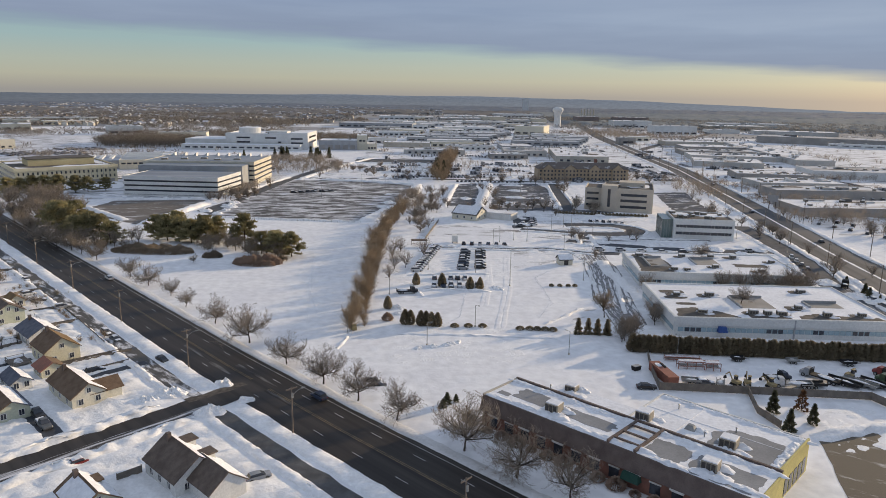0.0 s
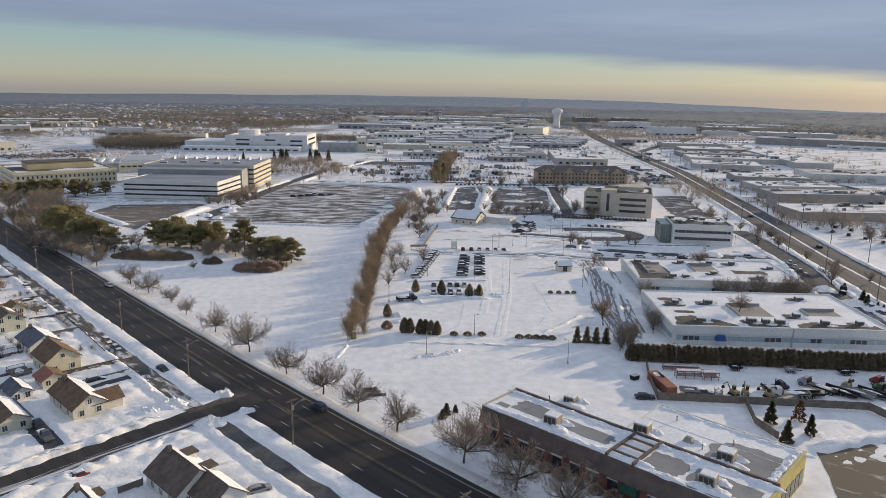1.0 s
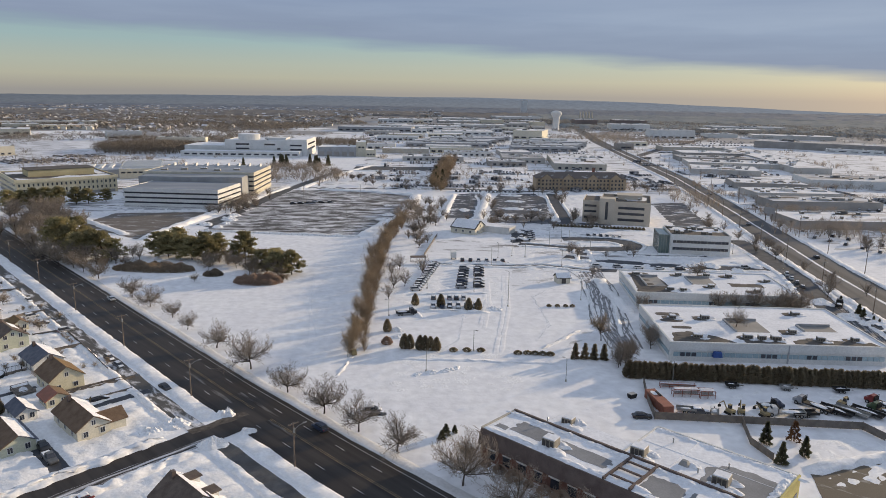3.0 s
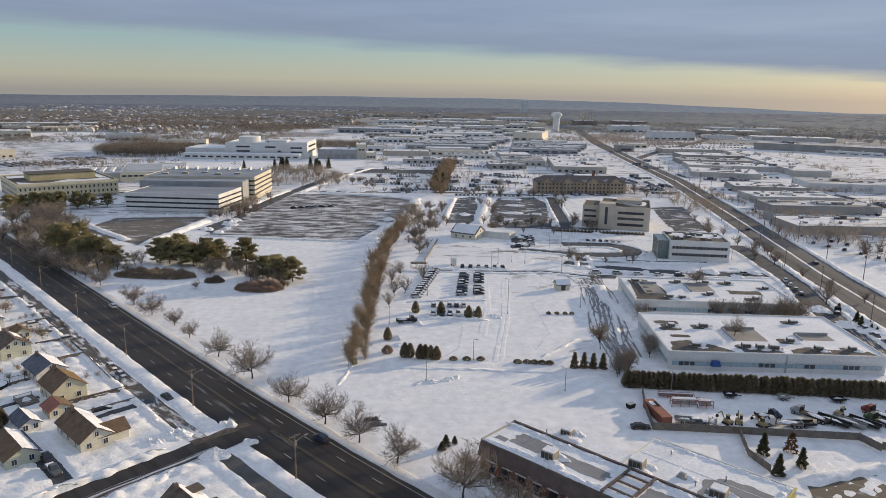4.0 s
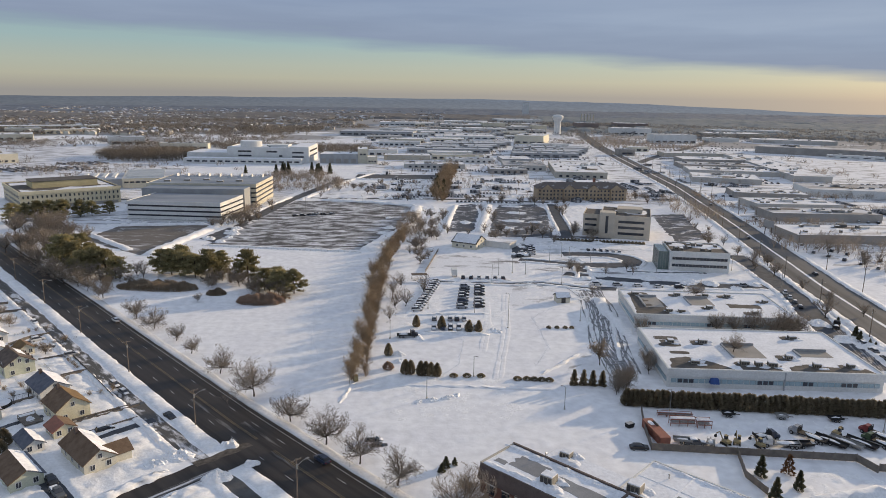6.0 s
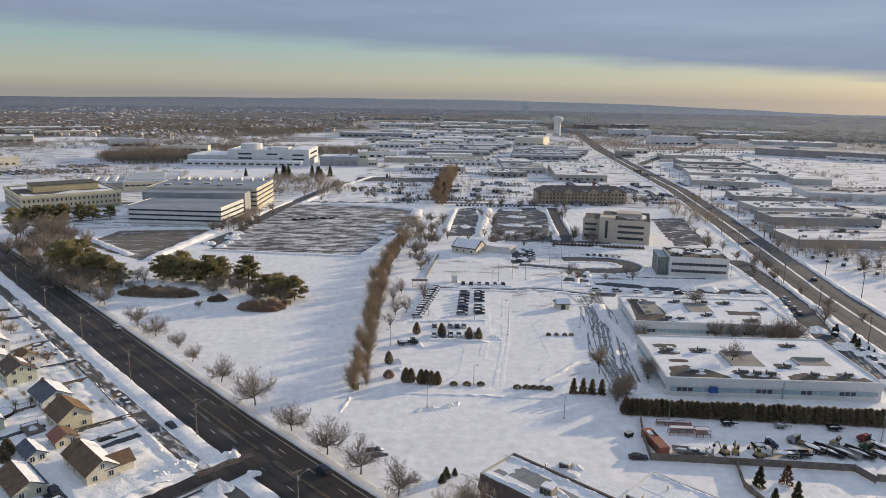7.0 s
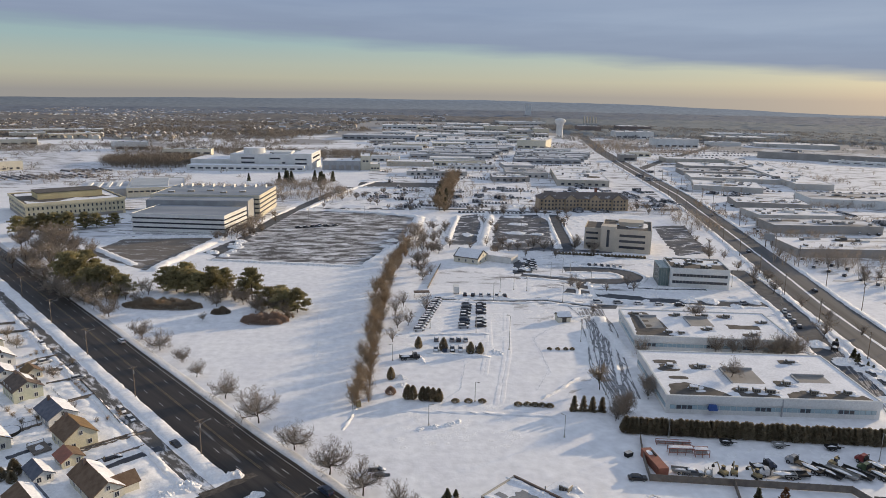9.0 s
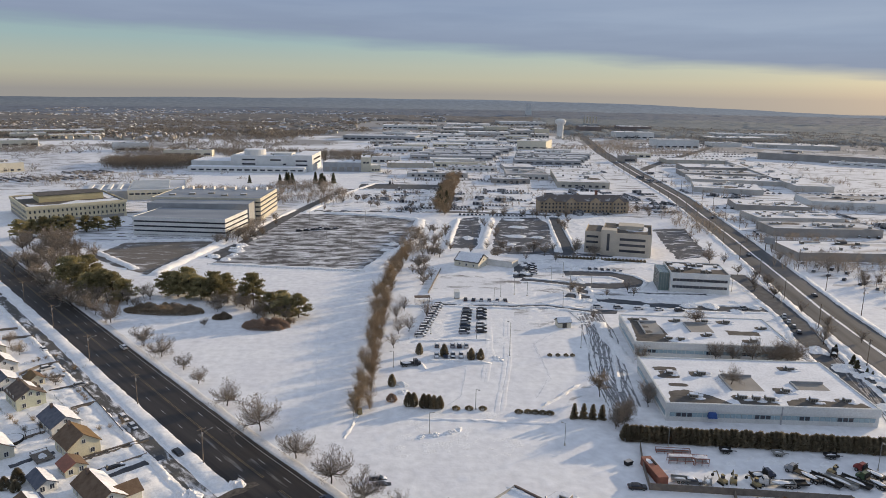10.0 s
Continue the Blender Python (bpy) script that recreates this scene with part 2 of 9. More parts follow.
# dark cladding, also lightened for haze over the far warehouses
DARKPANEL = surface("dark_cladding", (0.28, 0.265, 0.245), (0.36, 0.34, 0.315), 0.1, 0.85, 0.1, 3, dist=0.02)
MANSARD = surface("brown_metal_mansard", (0.105, 0.078, 0.07), (0.15, 0.115, 0.10), 0.5, 0.7, 0.15, 5, dist=0.02)
YELLOWWALL = surface("yellow_painted_wall", (0.60, 0.52, 0.20), (0.50, 0.43, 0.17), 0.4, 0.8, 0.1, 3, dist=0.02)
GLASS = surface("window_glass", (0.03, 0.035, 0.045), (0.05, 0.055, 0.07), 0.6, 0.12, 0, 4, spec=0.6)
BLUEGLASS = surface("blue_window_glass", (0.28, 0.39, 0.44), (0.34, 0.44, 0.48), 0.6, 0.15, 0, 4, spec=0.6)
BARK = surface("grey_bark", (0.10, 0.078, 0.062), (0.065, 0.052, 0.045), 2, 0.95, 0.3, 12, dist=0.02)
TWIG = seethrough(surface("bare_twigs", (0.38, 0.325, 0.27), (0.28, 0.24, 0.20), 1.5, 0.95, 0, 8), 0.3)
WOODTWIG = surface("brown_wood_twigs", (0.25, 0.205, 0.155), (0.17, 0.14, 0.11), 0.03, 0.95, 0, 6)
TANTWIG = seethrough(surface("tan_twigs", (0.47, 0.385, 0.28), (0.35, 0.28, 0.20), 0.4, 0.95, 0, 6, vary=0.2), 0.5)
NEEDLE = seethrough(surface("pine_needles", (0.24, 0.22, 0.115), (0.36, 0.31, 0.17), 0.5, 0.9, 0, 5, vary=0.3), 0.45)
SPRUCENEEDLE = seethrough(surface("spruce_needles", (0.105, 0.115, 0.075), (0.17, 0.165, 0.105), 1.2, 0.9, 0, 6, vary=0.2), 0.3)
DARKNEEDLE = seethrough(surface("dark_evergreen", (0.25, 0.215, 0.15), (0.36, 0.30, 0.205), 1.2, 0.9, 0, 6, vary=0.2), 0.35)
RUST = surface("dead_russet_needles", (0.20, 0.10, 0.045), (0.13, 0.07, 0.035), 1.2, 0.9, 0, 6)
SHRUB = seethrough(surface("brown_shrub", (0.43, 0.32, 0.255), (0.33, 0.245, 0.19), 1.0, 0.95, 0, 6, vary=0.1), 0.35)
BRAMBLE = seethrough(surface("olive_brown_bramble", (0.40, 0.325, 0.245), (0.29, 0.235, 0.175), 0.5, 0.95, 0, 6, vary=0.25), 0.35)
POLEWOOD = surface("weathered_pole", (0.21, 0.17, 0.135), (0.15, 0.12, 0.10), 2, 0.9, 0.2, 8, dist=0.01)
METAL = surface("galvanised_metal", (0.35, 0.35, 0.34), (0.28, 0.28, 0.27), 1, 0.5, 0.05, 6, metal=0.6, dist=0.01)
HVAC = surface("beige_enamel", (0.36, 0.325, 0.26), (0.27, 0.245, 0.20), 1, 0.6, 0.1, 5, dist=0.01)
DARKGRILLE = surface("dark_louvre", (0.06, 0.055, 0.05), (0.10, 0.092, 0.085), 2, 0.7, 0.1, 6, dist=0.01)
BLACK = surface("black_rubber", (0.018, 0.018, 0.019), (0.03, 0.03, 0.03), 3, 0.8, 0, 8)
FENCEWOOD = surface("grey_fence_boards", (0.20, 0.175, 0.15), (0.14, 0.125, 0.11), 0.8, 0.9, 0.2, 6, dist=0.02)
REDPAINT = surface("faded_red_paint", (0.32, 0.135, 0.095), (0.24, 0.11, 0.08), 0.6, 0.75, 0.1, 4, dist=0.02)
YPAINT = surface("machine_yellow", (0.33, 0.26, 0.12), (0.22, 0.18, 0.11), 0.9, 0.6, 0.1, 5, dist=0.02)
BLUEAWN = surface("blue_canvas", (0.05, 0.11, 0.32), (0.04, 0.08, 0.25), 1, 0.8, 0.1, 5, dist=0.02)
WOODS = seethrough(surface("far_bare_woods", (0.25, 0.25, 0.25), (0.19, 0.195, 0.20), 0.01, 0.95, 0, 0.4, island=True, vary=0.06), 0.5)
BROWNWOODS = seethrough(surface("far_brown_woods", (0.27, 0.24, 0.205), (0.19, 0.17, 0.15), 0.01, 0.95, 0, 0.4, island=True, vary=0.15), 0.4)
FARHOUSE = surface("far_house_walls", (0.60, 0.57, 0.50), (0.42, 0.38, 0.33), 0.02, 0.8, 0, 0.5, island=True, vary=0.25)


# ---- mesh tools ----
def part(name, bm, material, parent=None, label="", smooth=False):
    me = bpy.data.meshes.new(name)
    bm.to_mesh(me)
    bm.free()
    me.materials.append(material)
    if smooth:
        me.polygons.foreach_set("use_smooth", [True] * len(me.polygons))
    ob = new(name, me)
    if parent:
        ob.parent = parent
    if label:
        ob["label"] = label
    return ob


def raw(name, verts, faces, material, parent=None, label=""):
    me = bpy.data.meshes.new(name)
    me.from_pydata(verts, [], faces)
    me.update()
    me.materials.append(material)
    ob = new(name, me)
    if parent:
        ob.parent = parent
    if label:
        ob["label"] = label
    return ob


def share(name, me, parent, x=0, y=0, z=0, rz=0.0):
    """Another object on the same mesh, as a piece of its parent."""
    ob = new(name, me)
    ob.parent = parent
    ob.location, ob.rotation_euler = (x, y, z), (0, 0, rz)
    return ob


def thing(name, x, y, z, turn, label, category, group="", kind=""):
    ob = new(name)
    ob.location, ob.rotation_euler = (x, y, z), (0, 0, turn)
    ob.empty_display_size = 0.5
    return tagged(ob, label, category, group, kind)


def box(bm, x0, x1, y0, y1, z0, z1, inset=0.0):
    v = [bm.verts.new(p) for p in ((x0, y0, z0), (x1, y0, z0), (x1, y1, z0), (x0, y1, z0),
                                   (x0 + inset, y0 + inset, z1), (x1 - inset, y0 + inset, z1), (x1 - inset, y1 - inset, z1), (x0 + inset, y1 - inset, z1))]
    for f in ((0, 3, 2, 1), (4, 5, 6, 7), (0, 1, 5, 4), (1, 2, 6, 5), (2, 3, 7, 6), (3, 0, 4, 7)):
        bm.faces.new([v[i] for i in f])
    return bm


def boxes(*spec, inset=0.0):
    bm = bmesh.new()
    for s in spec:
        box(bm, *s, inset=inset)
    return bm


def prism(pts, z0, z1):
    """A flat-topped block over a plan outline, counter-clockwise."""
    bm = bmesh.new()
    lo = [bm.verts.new((x, y, z0)) for x, y in pts]
    hi = [bm.verts.new((x, y, z1)) for x, y in pts]
    bm.faces.new(lo[::-1])
    bm.faces.new(hi)
    for i in range(len(pts)):
        j = (i + 1) % len(pts)
        bm.faces.new((lo[i], lo[j], hi[j], hi[i]))
    return bm


def tube(bm, p, q, r0, r1, sides=6):
    p, q = Vector(p), Vector(q)
    d = (q - p).normalized()
    a = d.orthogonal().normalized()
    b = d.cross(a)
    ring = []
    for c, r in ((p, r0), (q, r1)):
        ring.append([bm.verts.new(c + (a * math.cos(k * math.tau / sides) + b * math.sin(k * math.tau / sides)) * r) for k in range(sides)])
    for k in range(sides):
        j = (k + 1) % sides
        bm.faces.new((ring[0][k], ring[0][j], ring[1][j], ring[1][k]))
    bm.faces.new(ring[0][::-1])
    bm.faces.new(ring[1])
    return bm


def mound(cx, cy, rx, ry, h, seed, rings=7, seg=22, turn=0.0):
    """A heap with an uneven outline, on z = 0."""
    rnd = random.Random(seed)
    bm = bmesh.new()
    off = Vector((rnd.random() * 90, rnd.random() * 90, 3))
    top = bm.verts.new((cx, cy, h))
    prev = None
    for i in range(1, rings + 1):
        f = i / rings
        ring = []
        for k in range(seg):
            a = k * math.tau / seg
            wob = 1 + 0.35 * noise.noise(Vector((math.cos(a) * 1.7, math.sin(a) * 1.7, 0)) + off)
            x, y = math.cos(a) * rx * f * wob, math.sin(a) * ry * f * wob
            z = h * (1 - f ** 2) ** 0.8 * (0.7 + 0.6 * noise.noise(Vector((x * 0.7, y * 0.7, 0)) + off) + 0.5 * noise.noise(Vector((x * 1.7, y * 1.7, 4)) + off) + 0.25 * noise.noise(Vector((x * 3.6, y * 3.6, 8)) + off)) if i < rings else -0.05
            ring.append(bm.verts.new((cx + x * math.cos(turn) - y * math.sin(turn), cy + x * math.sin(turn) + y * math.cos(turn), z)))
        for k in range(seg):
            j = (k + 1) % seg
            if prev:
                bm.faces.new((prev[k], ring[k], ring[j], prev[j]))
            else:
                bm.faces.new((top, ring[k], ring[j]))
        prev = ring
    return bm


class Line:
    """A plan polyline with distance along it and offset to its right."""
    def __init__(self, pts):
        self.p = [Vector((x, y)) for x, y in pts]
        self.s = [0.0]
        for a, b in zip(self.p, self.p[1:]):
            self.s.append(self.s[-1] + (b - a).length)
        self.length = self.s[-1]

    def at(self, s, off=0.0):
        i = max(0, min(len(self.p) - 2, next((k for k in range(len(self.s) - 1) if s <= self.s[k + 1]), len(self.p) - 2)))
        a, b = self.p[i], self.p[i + 1]
        d = (b - a).normalized()

        def normal(k):
            ds = [(self.p[m + 1] - self.p[m]).normalized() for m in (k - 1, k) if 0 <= m < len(self.p) - 1]
            e = sum(ds, Vector((0, 0))).normalized()
            return Vector((e.y, -e.x))
        f = (s - self.s[i]) / (b - a).length
        nn = normal(i).lerp(normal(i + 1), max(0, min(1, f)))
        q = a + d * (s - self.s[i]) + nn * off
        return q.x, q.y, math.atan2(d.y, d.x)


def strip(line, a, b, off0, off1, z, step=6.0, rough=0.0, seed=0):
    """A flat ribbon along a line between two offsets, with optionally ragged sides."""
    bm = bmesh.new()
    n = max(1, int((b - a) / step))
    rows = []
    for i in range(n + 1):
        s = a + (b - a) * i / n
        w0 = rough * noise.noise(Vector((s * 0.21, seed, 0)))
        w1 = rough * noise.noise(Vector((s * 0.21, seed + 9, 0)))
        x0, y0, _ = line.at(s, off0 + w0)
        x1, y1, _ = line.at(s, off1 + w1)
        rows.append((bm.verts.new((x0, y0, z)), bm.verts.new((x1, y1, z))))
    for (p, q), (r, t) in zip(rows, rows[1:]):
        bm.faces.new((p, q, t, r))
    bmesh.ops.recalc_face_normals(bm, faces=bm.faces)
    if bm.faces[:][0].normal.z < 0:
        bmesh.ops.reverse_faces(bm, faces=bm.faces)
    return bm


def bank(line, a, b, off0, off1, h, seed, step=0.8, cells=9, lump=1.0):
    """A ploughed ridge of snow along a line, lumpy, feathered to the ground on both sides."""
    bm = bmesh.new()
    n = max(2, int((b - a) / step))
    prev = None
    for i in range(n + 1):
        s = a + (b - a) * i / n
        ease = min(1.0, (s - a) / 3.0, (b - s) / 3.0)
        ring = []
        for k in range(cells + 1):
            f = k / cells
            o = off0 + (off1 - off0) * f
            x, y, _ = line.at(s, o + 0.5 * lump * noise.noise(Vector((s * 0.35, k * 0.6, seed))) * (1 + 0.25 * abs(off1 - off0)) + 0.12 * (off1 - off0) * noise.noise(Vector((s * 0.09, seed, 2))))
            prof = math.sin(math.pi * f) ** 0.45 if 0 < k < cells else 0.0
            z = h * ease * prof * (0.8 + 0.6 * lump * noise.noise(Vector((x * 0.45, y * 0.45, seed))) + 0.3 * lump * noise.noise(Vector((x * 1.7, y * 1.7, seed))) + 0.18 * noise.noise(Vector((x * 3.5, y * 3.5, seed))))
            ring.append(bm.verts.new((x, y, z if 0 < k < cells else -0.06)))
        if prev:
            for k in range(cells):
                bm.faces.new((prev[k], prev[k + 1], ring[k + 1], ring[k]))
        prev = ring
    bmesh.ops.recalc_face_normals(bm, faces=bm.faces)
    return bm


def sheet(pts, z, name, material, label, category="pavement", kind="structure", seed=1, ragged=1.0):
    """A flat patch of ground surface with an uneven snow edge."""
    out = []
    for (x0, y0), (x1, y1) in zip(pts, pts[1:] + pts[:1]):
        d = math.hypot(x1 - x0, y1 - y0)
        n = max(1, int(d / 3))
        for i in range(n):
            x, y = x0 + (x1 - x0) * i / n, y0 + (y1 - y0) * i / n
            out.append((x + ragged * noise.noise(Vector((x * 0.3, y * 0.3, seed))), y + ragged * noise.noise(Vector((x * 0.3, y * 0.3, seed + 7)))))
    bm = bmesh.new()
    f = bm.faces.new([bm.verts.new((x, y, z)) for x, y in out])
    if f.normal.z < 0:
        bmesh.ops.reverse_faces(bm, faces=[f])
    f.normal_update()
    if f.normal.z < 0:
        f.normal_flip()
    bmesh.ops.triangulate(bm, faces=bm.faces[:])
    return tagged(part(name, bm, material), label, category, "", kind)


# ---- ground ----
def rise(x, y):
    d = math.hypot(x, y)
    return min(1, (d - 1700) / 800) * 4 * noise.noise(Vector((x / 420, y / 420, 2))) if d > 1700 else 0.0


def backdrop():
    """Hazy wooded horizon all round, far beyond everything else; its haze is painted as a glow."""
    m = bpy.data.materials.new("hazy_distance")
    m.use_nodes = True
    t = m.node_tree
    t.nodes.clear()
    pos = t.nodes.new("ShaderNodeNewGeometry").outputs["Position"]
    sp = t.nodes.new("ShaderNodeSeparateXYZ")
    t.links.new(pos, sp.inputs[0])
    mp = t.nodes.new("ShaderNodeMapping")
    mp.inputs["Scale"].default_value = (0.016, 0.016, 0.14)
    t.links.new(pos, mp.inputs[0])
    n = t.nodes.new("ShaderNodeTexNoise")
    n.inputs["Scale"].default_value, n.inputs["Detail"].default_value = 1.0, 8
    t.links.new(mp.outputs[0], n.inputs["Vector"])
    ma = t.nodes.new("ShaderNodeMath")
    ma.operation = "MULTIPLY_ADD"
    t.links.new(n.outputs[0], ma.inputs[0])
    ma.inputs[1].default_value = 55.0
    t.links.new(sp.outputs[2], ma.inputs[2])
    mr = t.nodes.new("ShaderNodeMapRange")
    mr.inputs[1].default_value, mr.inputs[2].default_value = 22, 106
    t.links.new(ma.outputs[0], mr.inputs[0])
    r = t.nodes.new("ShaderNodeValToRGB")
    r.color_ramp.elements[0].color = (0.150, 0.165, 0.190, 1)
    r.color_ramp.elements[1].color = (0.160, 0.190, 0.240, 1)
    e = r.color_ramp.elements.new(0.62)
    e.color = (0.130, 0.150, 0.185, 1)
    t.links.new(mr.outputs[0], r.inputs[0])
    # haze painted brighter towards the sun, and a mottle of woods and roofs
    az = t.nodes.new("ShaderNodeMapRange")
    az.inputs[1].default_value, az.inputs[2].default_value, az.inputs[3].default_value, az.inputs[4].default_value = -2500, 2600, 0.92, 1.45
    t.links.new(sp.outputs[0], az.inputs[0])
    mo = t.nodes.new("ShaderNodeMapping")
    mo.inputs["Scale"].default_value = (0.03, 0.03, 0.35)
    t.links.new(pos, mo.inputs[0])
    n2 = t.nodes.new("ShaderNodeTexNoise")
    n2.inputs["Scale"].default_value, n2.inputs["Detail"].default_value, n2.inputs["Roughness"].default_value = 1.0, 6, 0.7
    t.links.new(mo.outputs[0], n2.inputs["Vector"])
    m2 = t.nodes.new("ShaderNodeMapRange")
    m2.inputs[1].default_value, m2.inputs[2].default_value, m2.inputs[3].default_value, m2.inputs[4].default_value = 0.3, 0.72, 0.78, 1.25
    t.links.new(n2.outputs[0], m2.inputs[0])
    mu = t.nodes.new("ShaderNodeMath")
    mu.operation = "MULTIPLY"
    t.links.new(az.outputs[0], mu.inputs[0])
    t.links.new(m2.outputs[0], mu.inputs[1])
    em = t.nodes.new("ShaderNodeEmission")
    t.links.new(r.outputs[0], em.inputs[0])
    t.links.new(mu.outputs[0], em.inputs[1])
    o = t.nodes.new("ShaderNodeOutputMaterial")
    t.links.new(em.outputs[0], o.inputs[0])
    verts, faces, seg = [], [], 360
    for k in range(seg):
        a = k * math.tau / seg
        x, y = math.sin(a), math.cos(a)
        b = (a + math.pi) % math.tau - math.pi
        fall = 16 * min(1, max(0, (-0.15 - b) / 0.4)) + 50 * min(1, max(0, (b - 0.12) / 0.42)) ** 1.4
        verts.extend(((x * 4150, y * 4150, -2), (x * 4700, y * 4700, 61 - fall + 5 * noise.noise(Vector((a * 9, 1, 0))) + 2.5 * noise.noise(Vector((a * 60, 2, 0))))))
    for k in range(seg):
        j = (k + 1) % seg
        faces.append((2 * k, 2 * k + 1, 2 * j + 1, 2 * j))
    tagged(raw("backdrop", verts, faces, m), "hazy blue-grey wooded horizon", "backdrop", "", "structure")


backdrop()


def build_ground():
    xs = sorted({*range(-900, 901, 60), *[s * v for v in range(960, 4861, 150) for s in (1, -1)], 4860, -4860})
    ys = sorted({*range(-300, 1501, 60), *range(1600, 4861, 120), *range(-4800, -300, 300), 4860})
    verts = [(x, y, rise(x, y)) for y in ys for x in xs]
    w = len(xs)
    faces = [(j * w + i, j * w + i + 1, (j + 1) * w + i + 1, (j + 1) * w + i) for j in range(len(ys) - 1) for i in range(w - 1)]
    m = surface("snow_and_far_woodland", (0.83, 0.83, 0.84), (0.76, 0.76, 0.785), 0.06, 0.75, 0.3, 0.35, dist=0.35)
    t = m.node_tree
    bs = t.nodes["Principled BSDF"]
    src = bs.inputs["Base Color"].links[0].from_socket
    pos = t.nodes.new("ShaderNodeNewGeometry").outputs["Position"]
    big = t.nodes.new("ShaderNodeTexNoise")
    big.inputs["Scale"].default_value, big.inputs["Detail"].default_value = 0.006, 8
    t.links.new(pos, big.inputs["Vector"])
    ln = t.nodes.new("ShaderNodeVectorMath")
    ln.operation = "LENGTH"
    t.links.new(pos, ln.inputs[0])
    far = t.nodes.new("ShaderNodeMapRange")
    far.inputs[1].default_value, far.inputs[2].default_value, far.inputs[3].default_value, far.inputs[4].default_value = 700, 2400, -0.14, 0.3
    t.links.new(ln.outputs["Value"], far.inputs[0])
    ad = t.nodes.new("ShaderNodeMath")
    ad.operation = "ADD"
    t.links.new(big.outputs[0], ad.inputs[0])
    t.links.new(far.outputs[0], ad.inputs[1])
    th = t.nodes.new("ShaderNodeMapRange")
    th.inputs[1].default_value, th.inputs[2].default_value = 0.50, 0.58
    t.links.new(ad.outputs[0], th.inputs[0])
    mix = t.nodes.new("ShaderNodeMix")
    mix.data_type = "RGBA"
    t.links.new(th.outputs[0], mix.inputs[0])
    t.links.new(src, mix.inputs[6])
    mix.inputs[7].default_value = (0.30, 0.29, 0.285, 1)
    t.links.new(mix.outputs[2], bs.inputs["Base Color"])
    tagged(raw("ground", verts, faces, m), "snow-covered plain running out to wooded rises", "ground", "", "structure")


build_ground()

# ---- roads ----
MAIN = Line([(88, 24), (60, 52), (5, 107), (-18, 130), (-50, 163.5), (-104, 223), (-138, 261), (-197, 326), (-330, 474), (-620, 800)])
S0 = MAIN.s[3]
HALF = 7.6
main_road = tagged(part("road", strip(MAIN, 0, MAIN.length, -HALF, HALF, 0.05, 5, 0.25, 3), ASPHALT), "wet black four-lane road between snow banks", "road", "", "structure")


def line_marks():
    for off in (-0.2, 0.24):
        part("centre_line", strip(MAIN, 60, 560, off - 0.07, off + 0.07, 0.058, 4), YELLOW, main_road, "worn double yellow centre line")
    part("edge_line", strip(MAIN, 60, 560, 6.25, 6.42, 0.058, 4), WHITE, main_road, "worn white edge line")
    me = bpy.data.meshes.new("lane_dash")
    bm = boxes((-1.6, 1.6, -0.08, 0.08, 0, 0.004))
    bm.to_mesh(me)
    bm.free()
    me.materials.append(WHITE)
    for off, phase in ((3.65, 4.2), (-3.95, 0.8)):
        for k in range(-7, 30):
            x, y, a = MAIN.at(S0 + phase + 12.19 * k, off)
            share("lane_dash", me, main_road, x, y, 0.057, a)


line_marks()
SERVICE_OFF = -14.2
SPLIT = next(s for s in range(60, 400) if MAIN.at(s)[0] < -38) + 2
SLUSH = surface("slushy_service_road", (0.10, 0.095, 0.09), (0.72, 0.72, 0.745), 0.34, 0.8, 0.4, 1.8, lo=0.51, hi=0.63, stretch=(0.35, 1.1, 1), turn=-ROAD_TURN, dist=0.1, detail=9, ragged=0.64, warp=0.6)
tagged(part("road_service", strip(MAIN, SPLIT, 540, SERVICE_OFF - 2.3, SERVICE_OFF + 1.8, 0.04, 4, 0.9, 9), SLUSH), "service road half buried in snow and slush", "road", "", "structure")
service = tagged(part("road_service", strip(MAIN, 60, SPLIT, SERVICE_OFF - 1.6, SERVICE_OFF + 2.0, 0.04, 4, 0.7, 8), SALTED), "narrow slushy service road beside the main road", "road", "", "structure")
CROSS = Line([(-38, 152), (-46, 143.5), (-76, 111), (-150, 31)])
cross = tagged(part("road_side", strip(CROSS, 0, CROSS.length, -3.9, 3.9, 0.065, 3, 0.6, 5), ASPHALT), "dark cleared side street meeting the main road", "road", "", "structure")
ARTERIAL = Line([(164, 150), (171, 236), (179.5, 300), (190, 360), (208, 467), (238, 660), (263, 930), (292, 1211), (338, 1540), (420, 2100)])
artery = tagged(part("road_arterial", strip(ARTERIAL, 0, ARTERIAL.length, -10.5, 10.5, 0.05, 8, 0.6, 4), ARTERY), "wide salt-stained arterial road, partly bare", "road", "", "structure")
tagged(part("median", strip(ARTERIAL, 0, 900, -0.7, 0.7, 0.09, 8, 0.6, 6), BANK, artery), "", "", "", "")


STREAK = surface("streaked_slush", (0.045, 0.04, 0.037), (0.62, 0.62, 0.65), 0.6, 0.75, 0.3, 2, lo=0.47, hi=0.57, stretch=(0.06, 1.3, 1), turn=-math.atan2(32.5, 30), dist=0.06, detail=9, ragged=0.62)
tagged(part("slush", strip(CROSS, 14, CROSS.length, -3.9, -0.9, 0.07, 2, 0.5, 41), STREAK), "streaks of slush along the side street", "slush", "", "structure")
GRIT = surface("brown_slush", (0.14, 0.12, 0.10), (0.04, 0.034, 0.03), 0.6, 0.8, 0.4, 2, dist=0.05, detail=8, ragged=0.62)
